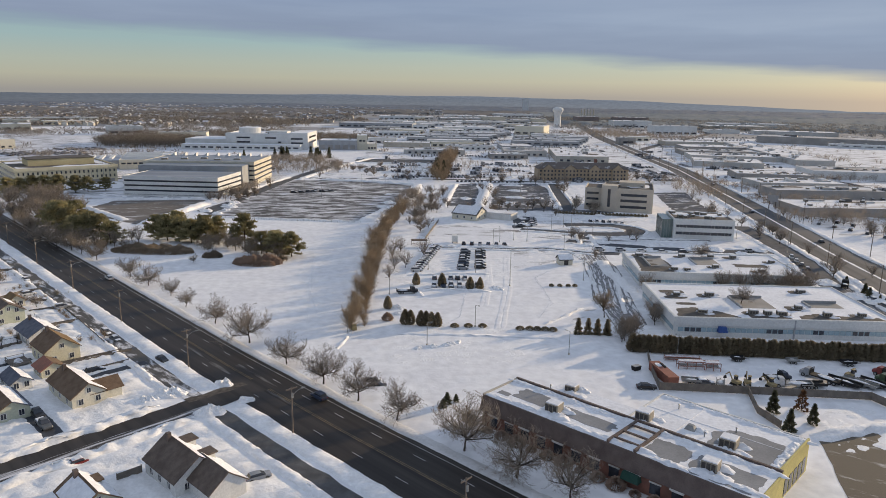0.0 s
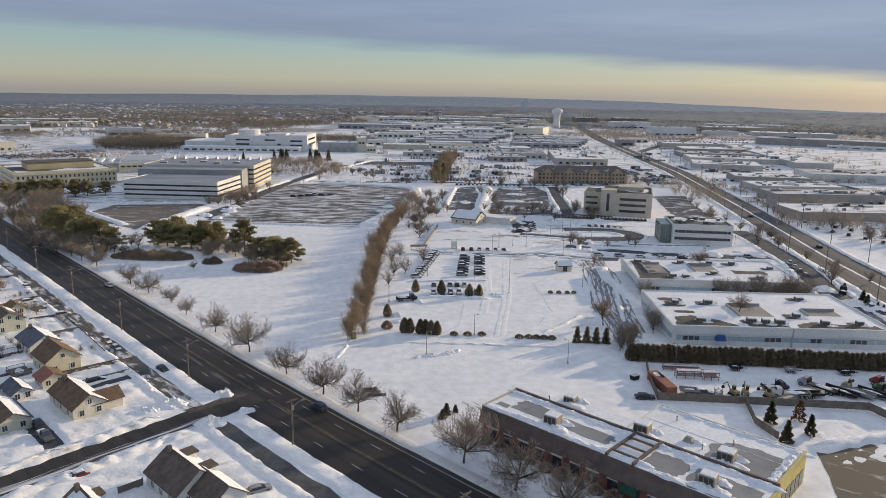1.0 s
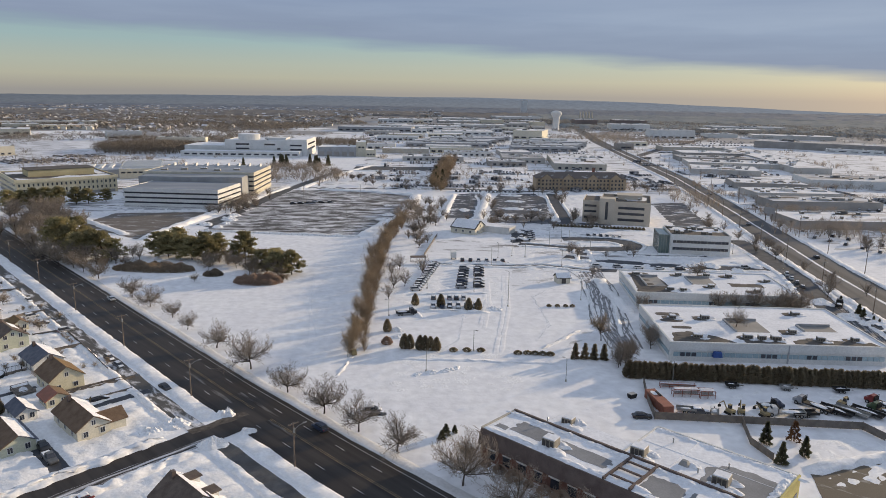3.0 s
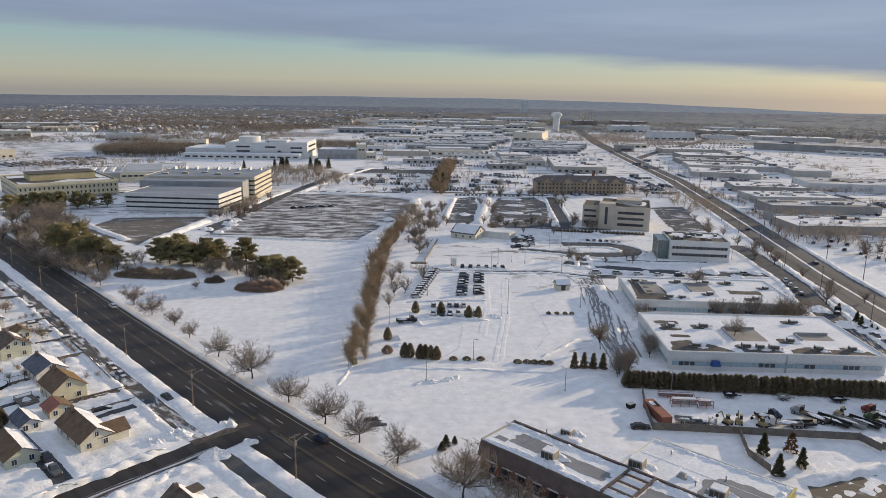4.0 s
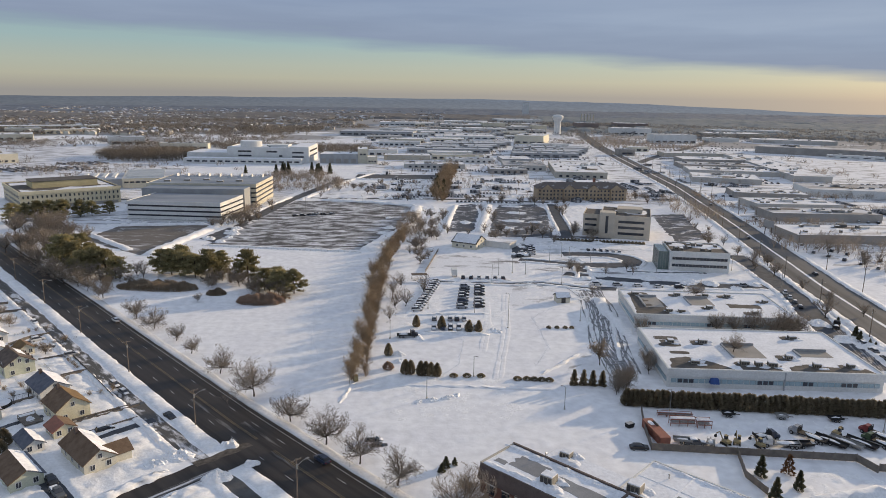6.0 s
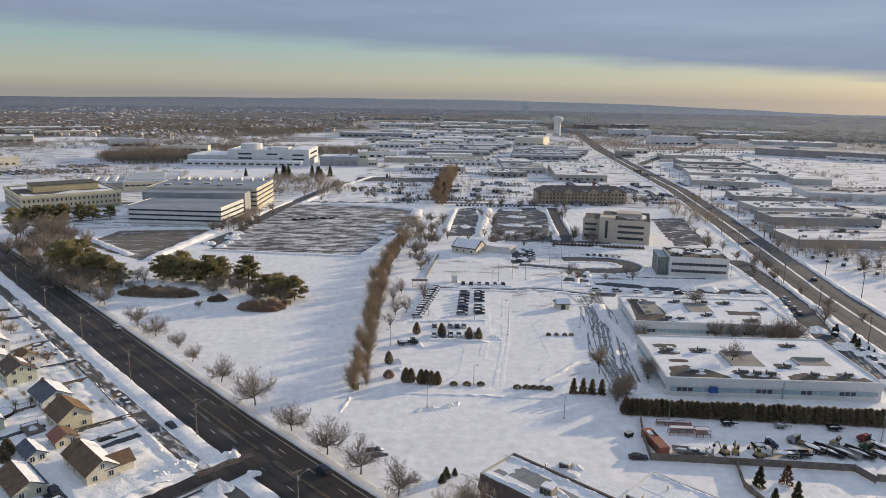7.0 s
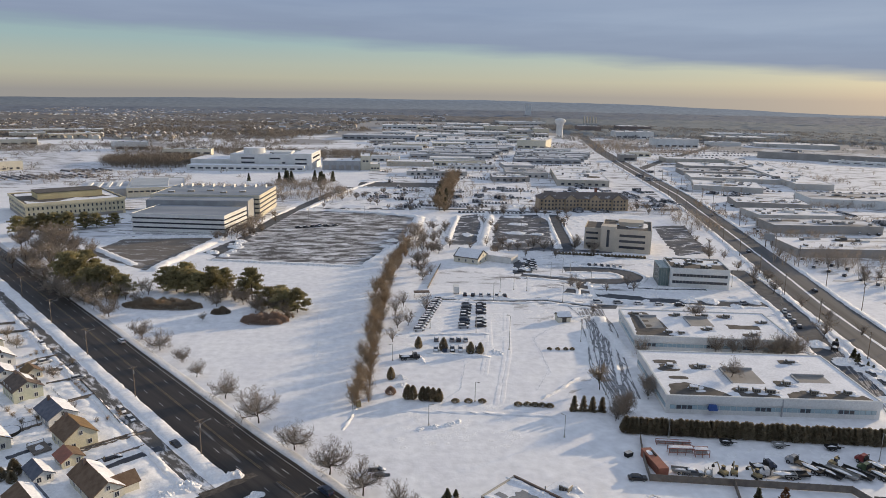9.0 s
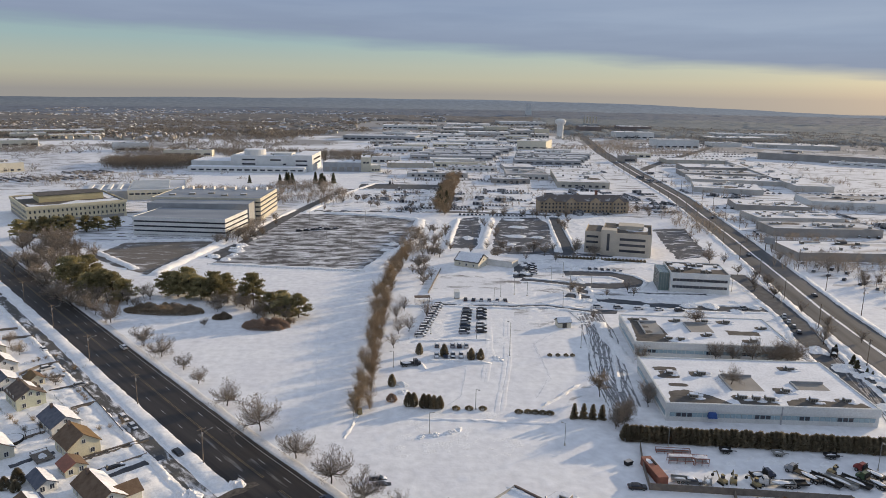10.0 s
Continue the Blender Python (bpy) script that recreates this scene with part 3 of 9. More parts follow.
SALTSTREAK = surface("salt_streaked_asphalt", (0.034, 0.029, 0.027), (0.24, 0.235, 0.23), 0.8, 0.75, 0.2, 2, lo=0.46, hi=0.74, stretch=(0.12, 1.2, 1), turn=-ROAD_TURN, dist=0.04, detail=9, ragged=0.62)
for k, (s0, s1, off) in enumerate(((S0 + 14, S0 + 30, -0.9), (S0 + 26, S0 + 44, 1.9), (S0 + 40, S0 + 66, -2.0))):
    tagged(part("slush", strip(MAIN, s0, s1, off - 0.5, off + 0.5, 0.0545 + 0.0005 * k, 0.7, 0.5, 50 + k), SALTSTREAK), "streak of salt and slush on the main road", "slush", "", "structure")
tagged(part("slush", strip(CROSS, 3, 17, 2.0, 4.6, 0.072, 0.7, 1.2, 44), GRIT), "brown slush at the mouth of the side street", "slush", "", "structure")


def snow_banks():
    top = lambda n, bm, lab: tagged(part(n, bm, BANK, smooth=True), lab, "snow bank", "snow banks along the roads", "stuff")
    sx = next(s for s in range(60, 400) if MAIN.at(s)[0] < -38)
    tagged(part("snow_bank", bank(MAIN, 40, 540, HALF - 0.1, HALF + 3.0, 0.24, 1, lump=0.45), SHOULDER, smooth=True), "low grey slushy snow along the road shoulder", "snow bank", "snow banks along the roads", "stuff")
    top("snow_bank", bank(MAIN, 40, sx - 6.5, -HALF - 3.9, -HALF + 0.3, 0.46, 2, lump=0.4), "ploughed snow ridge between road and service road")
    top("snow_bank", bank(MAIN, sx + 5, 540, -HALF - 3.9, -HALF + 0.3, 0.46, 3, lump=0.4), "ploughed snow ridge between road and service road")
    top("snow_bank", bank(MAIN, 40, sx - 6.5, SERVICE_OFF - 3.9, SERVICE_OFF - 1.4, 0.5, 4, lump=0.6), "rough snow ridge along the service road")
    top("snow_bank", bank(MAIN, sx + 7, 540, SERVICE_OFF - 4.3, SERVICE_OFF - 2.1, 0.6, 5, lump=0.6), "rough snow ridge along the service road")
    top("snow_bank", bank(CROSS, 22, CROSS.length, 3.5, 7.0, 1.0, 6), "lumpy ploughed snow along the side street")
    top("snow_bank", bank(CROSS, 20, CROSS.length, -7.0, -3.6, 1.1, 7), "lumpy ploughed snow along the side street")
    top("snow_bank", bank(ARTERIAL, 30, 900, -14, -10.2, 0.8, 8, 3), "ploughed snow along the arterial road")
    top("snow_bank", bank(ARTERIAL, 30, 900, 10.2, 13.5, 0.8, 9, 3), "ploughed snow along the arterial road")
    for x, y, rx, ry, h, s in ((-46.8, 151.0, 2.6, 1.9, 1.5, 1), (-57.5, 145.8, 4, 2.6, 1.6, 2), (-45.5, 136.5, 3.6, 2.6, 1.6, 3), (-39.6, 142.6, 2.0, 1.4, 1.1, 4), (-61, 142, 3, 2, 1.2, 5)):
        tagged(part("snow_mound", mound(x, y, rx, ry, h, s, 14, 40), BANK), "heap of ploughed snow at the street corner", "snow pile", "snow piles", "")


snow_banks()


# cleared drives and paths between the plots, hedge shade drawn as one too: line, half width
DRIVES = (([(-92.2, 160.4), (-85.5, 166.3), (-76.5, 174.6)], 0.5), ([(-81, 153.2), (-77.5, 156.7), (-69.8, 164.4)], 1.1), ([(-106.5, 158.5), (-99, 166)], 1.0),
          ([(-136, 215.8), (-128.5, 227.6)], 0.8), ([(-83.5, 137.3), (-71.5, 125.2)], 1.7))


def garden_clear(x, y):
    """How far a place lies outside the cleared dark strips, in metres."""
    best = 9.0
    for pts, hw in DRIVES:
        for (x0, y0), (x1, y1) in zip(pts, pts[1:]):
            dx, dy = x1 - x0, y1 - y0
            f = min(1.0, max(0.0, ((x - x0) * dx + (y - y0) * dy) / (dx * dx + dy * dy)))
            best = min(best, math.hypot(x - x0 - f * dx, y - y0 - f * dy) - hw)
    return best


for dk, (dpts, dw) in enumerate(DRIVES):
    dl = Line(dpts)
    tagged(part("drive", strip(dl, 0, dl.length, -dw - 0.3, dw + 0.3, 0.045, 1.5, 0.25, 70 + dk), LANE), "dark strip between snowy plots, for shovelled drive and hedge shade", "drive", "garden drives", "structure")


def garden_snow():
    verts, faces = [], []
    ns, no = 210, 52
    for i in range(ns + 1):
        for j in range(no + 1):
            s, o = 60 + 230 * i / ns, -18.5 - 44 * j / no
            x, y, _ = MAIN.at(s, o)
            cx, cy = Vector((x + 46, y - 143.5)) @ Vector((-0.68, -0.733)), 0
            side = abs(Vector((x + 46, y - 143.5)) @ Vector((0.733, -0.68)))
            edge = min(1.0, i / 4, (ns - i) / 4, j / 3, (no - j) / 3, max(0.0, (side - 6.0) / 2), max(0.0, garden_clear(x, y) / 0.7))
            h = 0.34 + 0.40 * noise.noise(Vector((x * 0.3, y * 0.3, 4))) + 0.34 * noise.noise(Vector((x * 0.8, y * 0.8, 8))) + 0.18 * noise.noise(Vector((x * 2.2, y * 2.2, 1)))
            verts.append((x, y, max(-0.05, h) * edge - 0.05 * (edge <= 0)))
    for i in range(ns):
        for j in range(no):
            a = i * (no + 1) + j
            faces.append((a, a + 1, a + no + 2, a + no + 1))
    ob = tagged(raw("garden_snow", verts, faces, BANK), "deep trampled snow over the gardens", "snow", "", "stuff")
    ob.data.polygons.foreach_set("use_smooth", [True] * len(ob.data.polygons))
    if ob.data.polygons[5000].normal.z < 0:
        ob.data.flip_normals()


garden_snow()

# ---- buildings ----
def window_mesh(w, h, depth, material):
    me = bpy.data.meshes.new("window_pane")
    bm = boxes((-w / 2, w / 2, -depth, 0.02, 0, h))
    bm.to_mesh(me)
    bm.free()
    me.materials.append(material)
    return me


def roof_unit(x, y, z, turn, w=2.2, d=1.8, h=1.5, label="beige rooftop air-conditioning unit capped with snow"):
    t = thing("rooftop_unit", x, y, z, turn, label, "air conditioner", "rooftop units")
    bm = boxes((-w / 2, w / 2, -d / 2, d / 2, 0.2, h))
    bmesh.ops.bevel(bm, geom=bm.edges[:], offset=0.05, segments=1, affect="EDGES")
    part("housing", bm, HVAC, t)
    part("curb", boxes((-w / 2 + 0.1, w / 2 - 0.1, -d / 2 + 0.1, d / 2 - 0.1, -0.3, 0.2)), METAL, t)
    for k in range(3):
        x0 = -w / 2 + 0.15 + k * (w - 0.3) / 3
        part("grille", boxes((x0, x0 + (w - 0.3) / 3 - 0.14, -d / 2 - 0.03, -d / 2 + 0.05, 0.35, h - 0.22)), DARKGRILLE, t, "dark louvred grille")
    for k in range(2):
        y0 = -d / 2 + 0.15 + k * (d - 0.3) / 2
        part("side_grille", boxes((-w / 2 - 0.03, -w / 2 + 0.05, y0, y0 + (d - 0.3) / 2 - 0.14, 0.35, h - 0.22)), DARKGRILLE, t, "dark louvred grille")
    part("snow_cap", boxes((-w / 2 + 0.08, w / 2 - 0.08, -d / 2 + 0.08, d / 2 - 0.08, h, h + 0.16), inset=0.06), ROOFSNOW, t, "thin cap of snow")
    return t


FAR_UNITS = []


def far_unit(x, y, z, turn, w, d, h):
    """A small roof unit far off: a bevelled housing with a snow cap, on shared meshes."""
    if not FAR_UNITS:
        bm = boxes((-0.5, 0.5, -0.5, 0.5, -0.1, 0.8))
        box(bm, -0.58, -0.5, -0.3, 0.3, 0.0, 0.5)
        a = bpy.data.meshes.new("housing")
        bm.to_mesh(a)
        bm.free()
        a.materials.append(HVAC)
        bm = boxes((-0.46, 0.46, -0.46, 0.46, 0.8, 0.92), inset=0.05)
        b = bpy.data.meshes.new("snow_cap")
        bm.to_mesh(b)
        bm.free()
        b.materials.append(ROOFSNOW)
        FAR_UNITS.extend((a, b))
    t = tagged(new("rooftop_unit", FAR_UNITS[0]), "small beige roof unit with a cap of snow", "air conditioner", "rooftop units", "")
    t.location, t.rotation_euler, t.scale = (x, y, z), (0, 0, turn), (w, d, h)
    share("snow_cap", FAR_UNITS[1], t)


CLUTTER = []


def far_clutter(x, y, z, turn, w, d, h):
    CLUTTER.append((x, y, z, turn, w / 2, d / 2, h * 0.9))


def block(name, label, x, y, turn, w, d, h, wall=CONCRETE, rows=(), pane=GLASS, parapet=0.5, units=0, seed=1, roof=ROOFSNOW, bare=0, category="office building", group="", faces="fl", cap=None):
    """A flat-roofed building: origin at its front left corner, x along the front. rows: sill height, pane height, pane width, pitch."""
    rnd = random.Random(seed)
    t = thing(name, x, y, 0, turn, label, category, group)
    part("wall", boxes((0, w, 0, d, -0.3, h)), wall, t)
    th = 0.35
    part("roof", boxes((th, w - th, th, d - th, h, h + 0.12)), roof, t, "flat roof under snow")
    if parapet:
        part("parapet", boxes((-0.05, w + 0.05, -0.05, th, h, h + parapet), (-0.05, w + 0.05, d - th, d + 0.05, h, h + parapet),
                              (-0.05, th, th, d - th, h, h + parapet), (w - th, w + 0.05, th, d - th, h, h + parapet)), cap or wall, t)
    for sill, ph, pw, pitch in rows:
        me = window_mesh(pw, ph, 0.12, pane)
        for face, length in (("f", w), ("l", d), ("r", d)):
            if face not in faces:
                continue
            n = int((length - 1.0) / pitch)
            o = (length - n * pitch) / 2 + pitch / 2
            for k in range(n):
                s = o + k * pitch
                if face == "f":
                    share("window_pane", me, t, s, -0.03, sill)
                elif face == "l":
                    share("window_pane", me, t, -0.03, d - s, sill, -math.pi / 2)
                else:
                    share("window_pane", me, t, w + 0.03, s, sill, math.pi / 2)
    for k in range(bare):
        cx, cy = rnd.uniform(0.15, 0.8) * w, rnd.uniform(0.15, 0.8) * d
        rx, ry = rnd.uniform(0.06, 0.13) * w, rnd.uniform(0.06, 0.16) * d
        pts = [(max(th + .1, min(w - th - .1, cx + math.cos(a) * rx * (1 + 0.4 * noise.noise(Vector((math.cos(a) * 2, math.sin(a) * 2, seed + k)))))),
                max(th + .1, min(d - th - .1, cy + math.sin(a) * ry * (1 + 0.4 * noise.noise(Vector((math.cos(a) * 2, math.sin(a) * 2, seed + k + 5))))))) for a in [i * math.tau / 18 for i in range(18)]]
        part("bare_patch", prism(pts, h + 0.1, h + 0.127 + 0.004 * k), GRAVEL, t, "roof patch blown clear of snow")
    c, s = math.cos(turn), math.sin(turn)
    for k in range(units):
        ux, uy = rnd.uniform(0.08, 0.92) * w, rnd.uniform(0.12, 0.88) * d
        unit = roof_unit if y < 420 else far_unit if y < 640 else far_clutter
        unit(x + ux * c - uy * s, y + ux * s + uy * c, h + 0.1, turn + rnd.choice((0, 1.57)), rnd.uniform(1.6, 3.2), rnd.uniform(1.4, 2.2), rnd.uniform(1.0, 1.7))
    return t


def drift(t, x, y, z, rx, ry, h, seed):
    """Snow drifted up on a roof."""
    bm = mound(x, y, rx, ry, h, seed, 9, 32)
    bmesh.ops.translate(bm, vec=(0, 0, z), verts=bm.verts)
    part("snow_drift", bm, ROOFSNOW, t, "snow drifted up on the roof", smooth=True)


def flat_patch(t, pts, z, name, material, label):
    return part(name, prism(pts, z - 0.03, z), material, t, label)


def blob(cx, cy, rx, ry, seed, n=26, square=0.5):
    out = []
    for i in range(n):
        a = i * math.tau / n
        k = 1 / max(abs(math.cos(a)), abs(math.sin(a)))
        r = (1 - square) + square * k
        r *= 1 + 0.22 * noise.noise(Vector((math.cos(a) * 2.3, math.sin(a) * 2.3, seed)))
        out.append((cx + math.cos(a) * rx * r, cy + math.sin(a) * ry * r))
    return out


RDIR = math.atan2(-0.698, 0.716)      # along the main road, towards its near end


def ragged(pts, seed, amp):
    """A closed outline with an uneven edge."""
    out = []
    for (x0, y0), (x1, y1) in zip(pts, pts[1:] + pts[:1]):
        n = max(1, int(math.hypot(x1 - x0, y1 - y0) / 0.9))
        for i in range(n):
            x, y = x0 + (x1 - x0) * i / n, y0 + (y1 - y0) * i / n
            out.append((x + amp * noise.noise(Vector((x * 0.5, y * 0.5, seed))), max(0.5, y + amp * noise.noise(Vector((x * 0.5, y * 0.5, seed + 5))))))
    return out


def brick_store():
    """Long brick shop building with a dark mansard front, a low roof and two deeper wings behind."""
    t = thing("brick_building", 11.2, 131.5, 0, RDIR, "long single-storey red-brown brick building with dark mansard and snowy flat roof", "building")
    L, D, h = 54.3, 12.4, 6.2
    part("wall", boxes((0, L, 0.6, D, -0.3, 3.6)), BRICK, t, "red-brown brick front")
    bm = bmesh.new()
    vs = [bm.verts.new(p) for p in ((-0.3, -0.1, 3.4), (L, -0.1, 3.4), (L, 0.9, 6.5), (-0.3, 0.9, 6.5), (-0.3, D, 3.4), (-0.3, D, 6.5), (L, D, 3.4), (L, D, 6.5))]
    for f in ((0, 1, 2, 3), (0, 3, 5, 4), (1, 6, 7, 2), (4, 5, 7, 6), (0, 4, 6, 1)):
        bm.faces.new([vs[i] for i in f])
    bm.faces.new([vs[i] for i in (3, 2, 7, 5)])
    part("mansard", bm, MANSARD, t, "dark brown sloping mansard fascia")
    part("roof", boxes((0.1, L - 0.1, 1.2, D - 0.4, 6.4, 6.56)), ROOFSNOW, t, "snow-covered flat roof")
    part("coping", boxes((-0.3, L, D - 0.35, D + 0.1, 6.4, 6.95)), MANSARD, t, "dark metal coping")
    part("coping", boxes((-0.35, 0.1, 0.9, D - 0.35, 6.5, 6.8)), CONCRETE, t)
    for cx, cy, rx, ry, s in ((8.2, 6.9, 3.9, 2.4, 1), (20.6, 6.2, 6.2, 2.0, 2), (37.6, 5.7, 3.6, 3.1, 3), (47.8, 5.0, 5.6, 3.5, 4), (2.6, 4.4, 1.4, .8, 5)):
        flat_patch(t, blob(cx, cy, rx, ry, s, 40, 0.75), 6.59, "bare_patch", MEMBRANE, "grey roof membrane clear of snow")
    # open framed well with beams
    part("well_frame", boxes((28.2, 28.6, 1.0, D - 0.5, 6.5, 7.1), (33.4, 33.8, 1.0, D - 0.5, 6.5, 7.1)), MANSARD, t)
    for k in range(3):
        part("beam", boxes((28.6, 33.4, 3.0 + k * 3.2, 3.35 + k * 3.2, 6.75, 7.05)), MANSARD, t, "dark roof beam")
    flat_patch(t, blob(31.0, 6.5, 2.0, 4.4, 8, square=0.8), 6.60, "well_floor", ROOFSNOW, "snow on the floor of the roof well")
    for k in range(9):
        drift(t, 3 + 6.1 * k, 1.9 + 0.5 * (k % 3), 6.54, 3.6, 0.9, 0.4, 30 + k)
        drift(t, 2 + 6.3 * k, D - 1.3, 6.54, 3.4, 1.0, 0.5, 60 + k)
    # rear wings
    part("rear_wing", boxes((6.5, 25.5, D + 0.1, 19.5, -0.3, 5.3)), CONCRETE, t)
    part("rear_roof", boxes((6.7, 25.3, D + 0.12, 19.3, 5.3, 5.46)), ROOFSNOW, t, "snowy roof of the rear wing")
    part("rear_wing", boxes((25.5, 53.4, D + 0.1, 28.6, -0.3, 5.9)), CONCRETE, t)
    part("rear_roof", boxes((25.7, 53.2, D + 0.12, 28.4, 5.9, 6.06)), ROOFSNOW, t, "snowy roof of the rear wing")
    part("rear_coping", boxes((25.4, 53.5, 28.35, 28.7, 5.9, 6.25), (25.35, 25.7, D + 0.2, 28.35, 5.9, 6.25)), WSIDING, t)
    flat_patch(t, blob(46.6, 17.8, 6.2, 5.4, 6, 40, 0.6), 6.09, "bare_patch", MEMBRANE, "grey roof membrane clear of snow")
    part("hatch", boxes((35.4, 37.4, 16.6, 18.2, 6.0, 7.0), inset=0.45), METAL, t, "grey roof hatch with snow on one side")
    drift(t, 38.0, 18.0, 6.06, 1.4, 1.0, 0.6, 97)
    part("roof_seam", boxes((34.6, 34.75, D + 0.3, 28.2, 6.06, 6.16), (25.8, 53.0, 20.9, 21.0, 6.055, 6.12)), ROOFSNOW, t, "low seam across the snowy roof")
    for k in range(6):
        drift(t, 27.5 + 5.0 * k, 27.6, 6.02, 3.0, 0.8, 0.4, 130 + k)
        drift(t, 52.4, 14.0 + 2.6 * k, 6.02, 0.9, 1.8, 0.5, 140 + k)
    # yellow end wall with shop fascia
    part("end_wall", boxes((53.4, 53.75, D + 0.31, 28.6, -0.3, 6.4), (L, L + 0.3, 0.6, D, -0.3, 6.6)), YELLOWWALL, t, "sunlit yellow end wall")
    for k in range(6):
        part("end_opening", boxes((53.7, 53.82, D + 1.2 + k * 2.4, D + 2.9 + k * 2.4, 0.4, 3.4)), GLASS, t, "dark shop window")
    for k in range(14):
        x = 2.0 + k * 3.9
        if k == 8:
            part("awning", boxes((x - 1, x + 2.4, -0.9, 0.6, 1.9, 3.3), inset=0.25), surface("green_awning", (0.02, 0.06, 0.05), (0.03, 0.08, 0.06), 1), t, "dark green entrance awning")
        else:
            w = part("shop_window", boxes((x, x + 1.9, 0.52, 0.66, 0.6, 2.6)), GLASS, t, "dark shop window")
            part("lintel", boxes((x - 0.15, x + 2.05, 0.46, 0.62, 2.6, 2.85)), WSIDING, w)
        if k % 2 == 0:
            part("sign_board", boxes((x - 0.2, x + 2.2, -0.02, 0.55, 3.0, 3.45)), WSIDING, t, "pale fascia sign board")
    c, s = math.cos(RDIR), math.sin(RDIR)
    for ux, uy, z, w, d, hh in ((14.7, 4.4, 6.55, 2.8, 2.5, 2.0), (10.5, 17.2, 5.45, 2.4, 2.0, 1.5), (28.4, 14.6, 6.05, 2.8, 2.5, 2.0), (44.2, 15.4, 6.05, 2.9, 2.6, 2.0), (45.4, 4.6, 6.55, 2.7, 2.3, 1.9)):
        roof_unit(11.2 + ux * c - uy * s, 131.5 + ux * s + uy * c, z, RDIR + 0.1, w, d, hh)
        drift(t, ux + 0.8, uy - 1.2, z, 3.4, 2.0, 0.75, int(ux))
        drift(t, ux + 0.5, uy + 1.8, z, 3.0, 1.4, 0.9, int(ux) + 9)
    for ux, uy, z in ((8.5, D - 0.2, 6.9), (39.5, 16.2, 6.05), (43, 22.0, 6.05), (31, 24, 6.05)):
        v = thing("roof_vent", 11.2 + ux * c - uy * s, 131.5 + ux * s + uy * c, z, RDIR, "small grey roof vent pipe", "vent", "roof vents")
        bm = tube(bmesh.new(), (0, 0, -0.1), (0, 0, 0.9), 0.12, 0.12)
        tube(bm, (0, 0, 0.9), (0, 0, 1.1), 0.25, 0.05)
        part("pipe", bm, METAL, v)


brick_store()


def row_office(name, x, y, turn, w, d, h, seed, units, courts, bare, label):
    """A long low white office with blue window bands, dark bare roof edges and flat dark courts."""
    t = block(name, label, x, y, turn, w, d, h, WHITEPANEL, ((1.5, 1.25, 1.45, 1.62),), BLUEGLASS, 0.45, 0, seed, faces="fl")
    part("fascia", boxes((-0.25, w + 0.25, -0.3, -0.06, 3.4, h + 0.4), (-0.3, -0.06, -0.06, d, 3.2, h + 0.4)), WHITEPANEL, t, "deep white fascia band")
    for x0, x1 in ((3, 8), (26, 32), (39, 43), (50, 56)):
        for k in range(int((x1 - x0) / 1.62)):
            part("dark_pane", boxes((x0 + k * 1.62, x0 + k * 1.62 + 1.3, -0.21, -0.1, 1.55, 2.7)), GLASS, t)
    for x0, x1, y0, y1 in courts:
        # court is a flat dark panel laid on the roof, not a recess
        flat_patch(t, [(x0, y0), (x1, y0), (x1, y1), (x0, y1)], h + 0.15, "court", DARKPANEL, "flat dark panel standing for a roof court")
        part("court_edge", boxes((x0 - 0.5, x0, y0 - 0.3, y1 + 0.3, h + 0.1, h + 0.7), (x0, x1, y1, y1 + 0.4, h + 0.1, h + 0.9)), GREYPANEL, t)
    rnd = random.Random(seed)
    for k, pts in enumerate(bare):
        flat_patch(t, ragged(pts, seed + k, 0.7), h + 0.135 + 0.002 * k, "bare_patch", GRAVEL, "dark gravel strip clear of snow")
    for k in range(4):
        flat_patch(t, blob(3 + 0.05 * w + rnd.uniform(0, 2), d * (0.2 + 0.18 * k), rnd.uniform(1.5, 4), rnd.uniform(1.2, 2.2), seed + 40 + k), h + 0.165 + 0.002 * k, "bare_patch", GRAVEL, "roof patch blown clear of snow")
    c, s = math.cos(turn), math.sin(turn)
    for k in range(units):
        ux, uy = (0.06 + 0.9 * (k + rnd.random() * 0.7) / units) * w, rnd.choice((0.14, 0.3, 0.5, 0.62, 0.8)) * d
        if any(a - 1.5 < ux < b + 1.5 and e - 1.5 < uy < f + 1.5 for a, b, e, f in courts):
            uy = 0.12 * d
        flat_patch(t, blob(ux - 0.6, uy + 0.5, rnd.uniform(2.2, 3.4), rnd.uniform(1.6, 2.3), k + seed), h + 0.16 + 0.003 * k, "bare_patch", GRAVEL, "melted patch round a roof unit")
        roof_unit(x + ux * c - uy * s, y + ux * s + uy * c, h + 0.12, turn + rnd.uniform(-.2, .2), rnd.uniform(1.9, 2.8), rnd.uniform(1.5, 2.0), rnd.uniform(1.0, 1.4))
        drift(t, ux + 1.0, uy + 1.3, h + 0.1, 2.6, 1.2, 0.7, seed * 10 + k)
        drift(t, ux + 1.6, uy - 0.9, h + 0.1, 1.8, 1.0, 0.5, seed * 10 + k + 50)
    return t


front = row_office("office_building", 70.3, 187.6, math.atan2(-3.4, 61), 62, 37, 5.4, 3, 10, ((23, 33, 11, 22), (44, 54, 13, 18)), ([(1, 0.5), (3, 9), (8, 10.5), (13, 8), (18, 3), (20, 0.5)], [(22, 0.5), (22, 4.2), (28, 5.2), (33, 4), (33.5, 0.5)], [(36, 0.5), (36.5, 4.5), (44, 6), (52, 5), (59, 4.5), (60.5, 0.5)]), "low white office building with blue window bands and snowy roof")
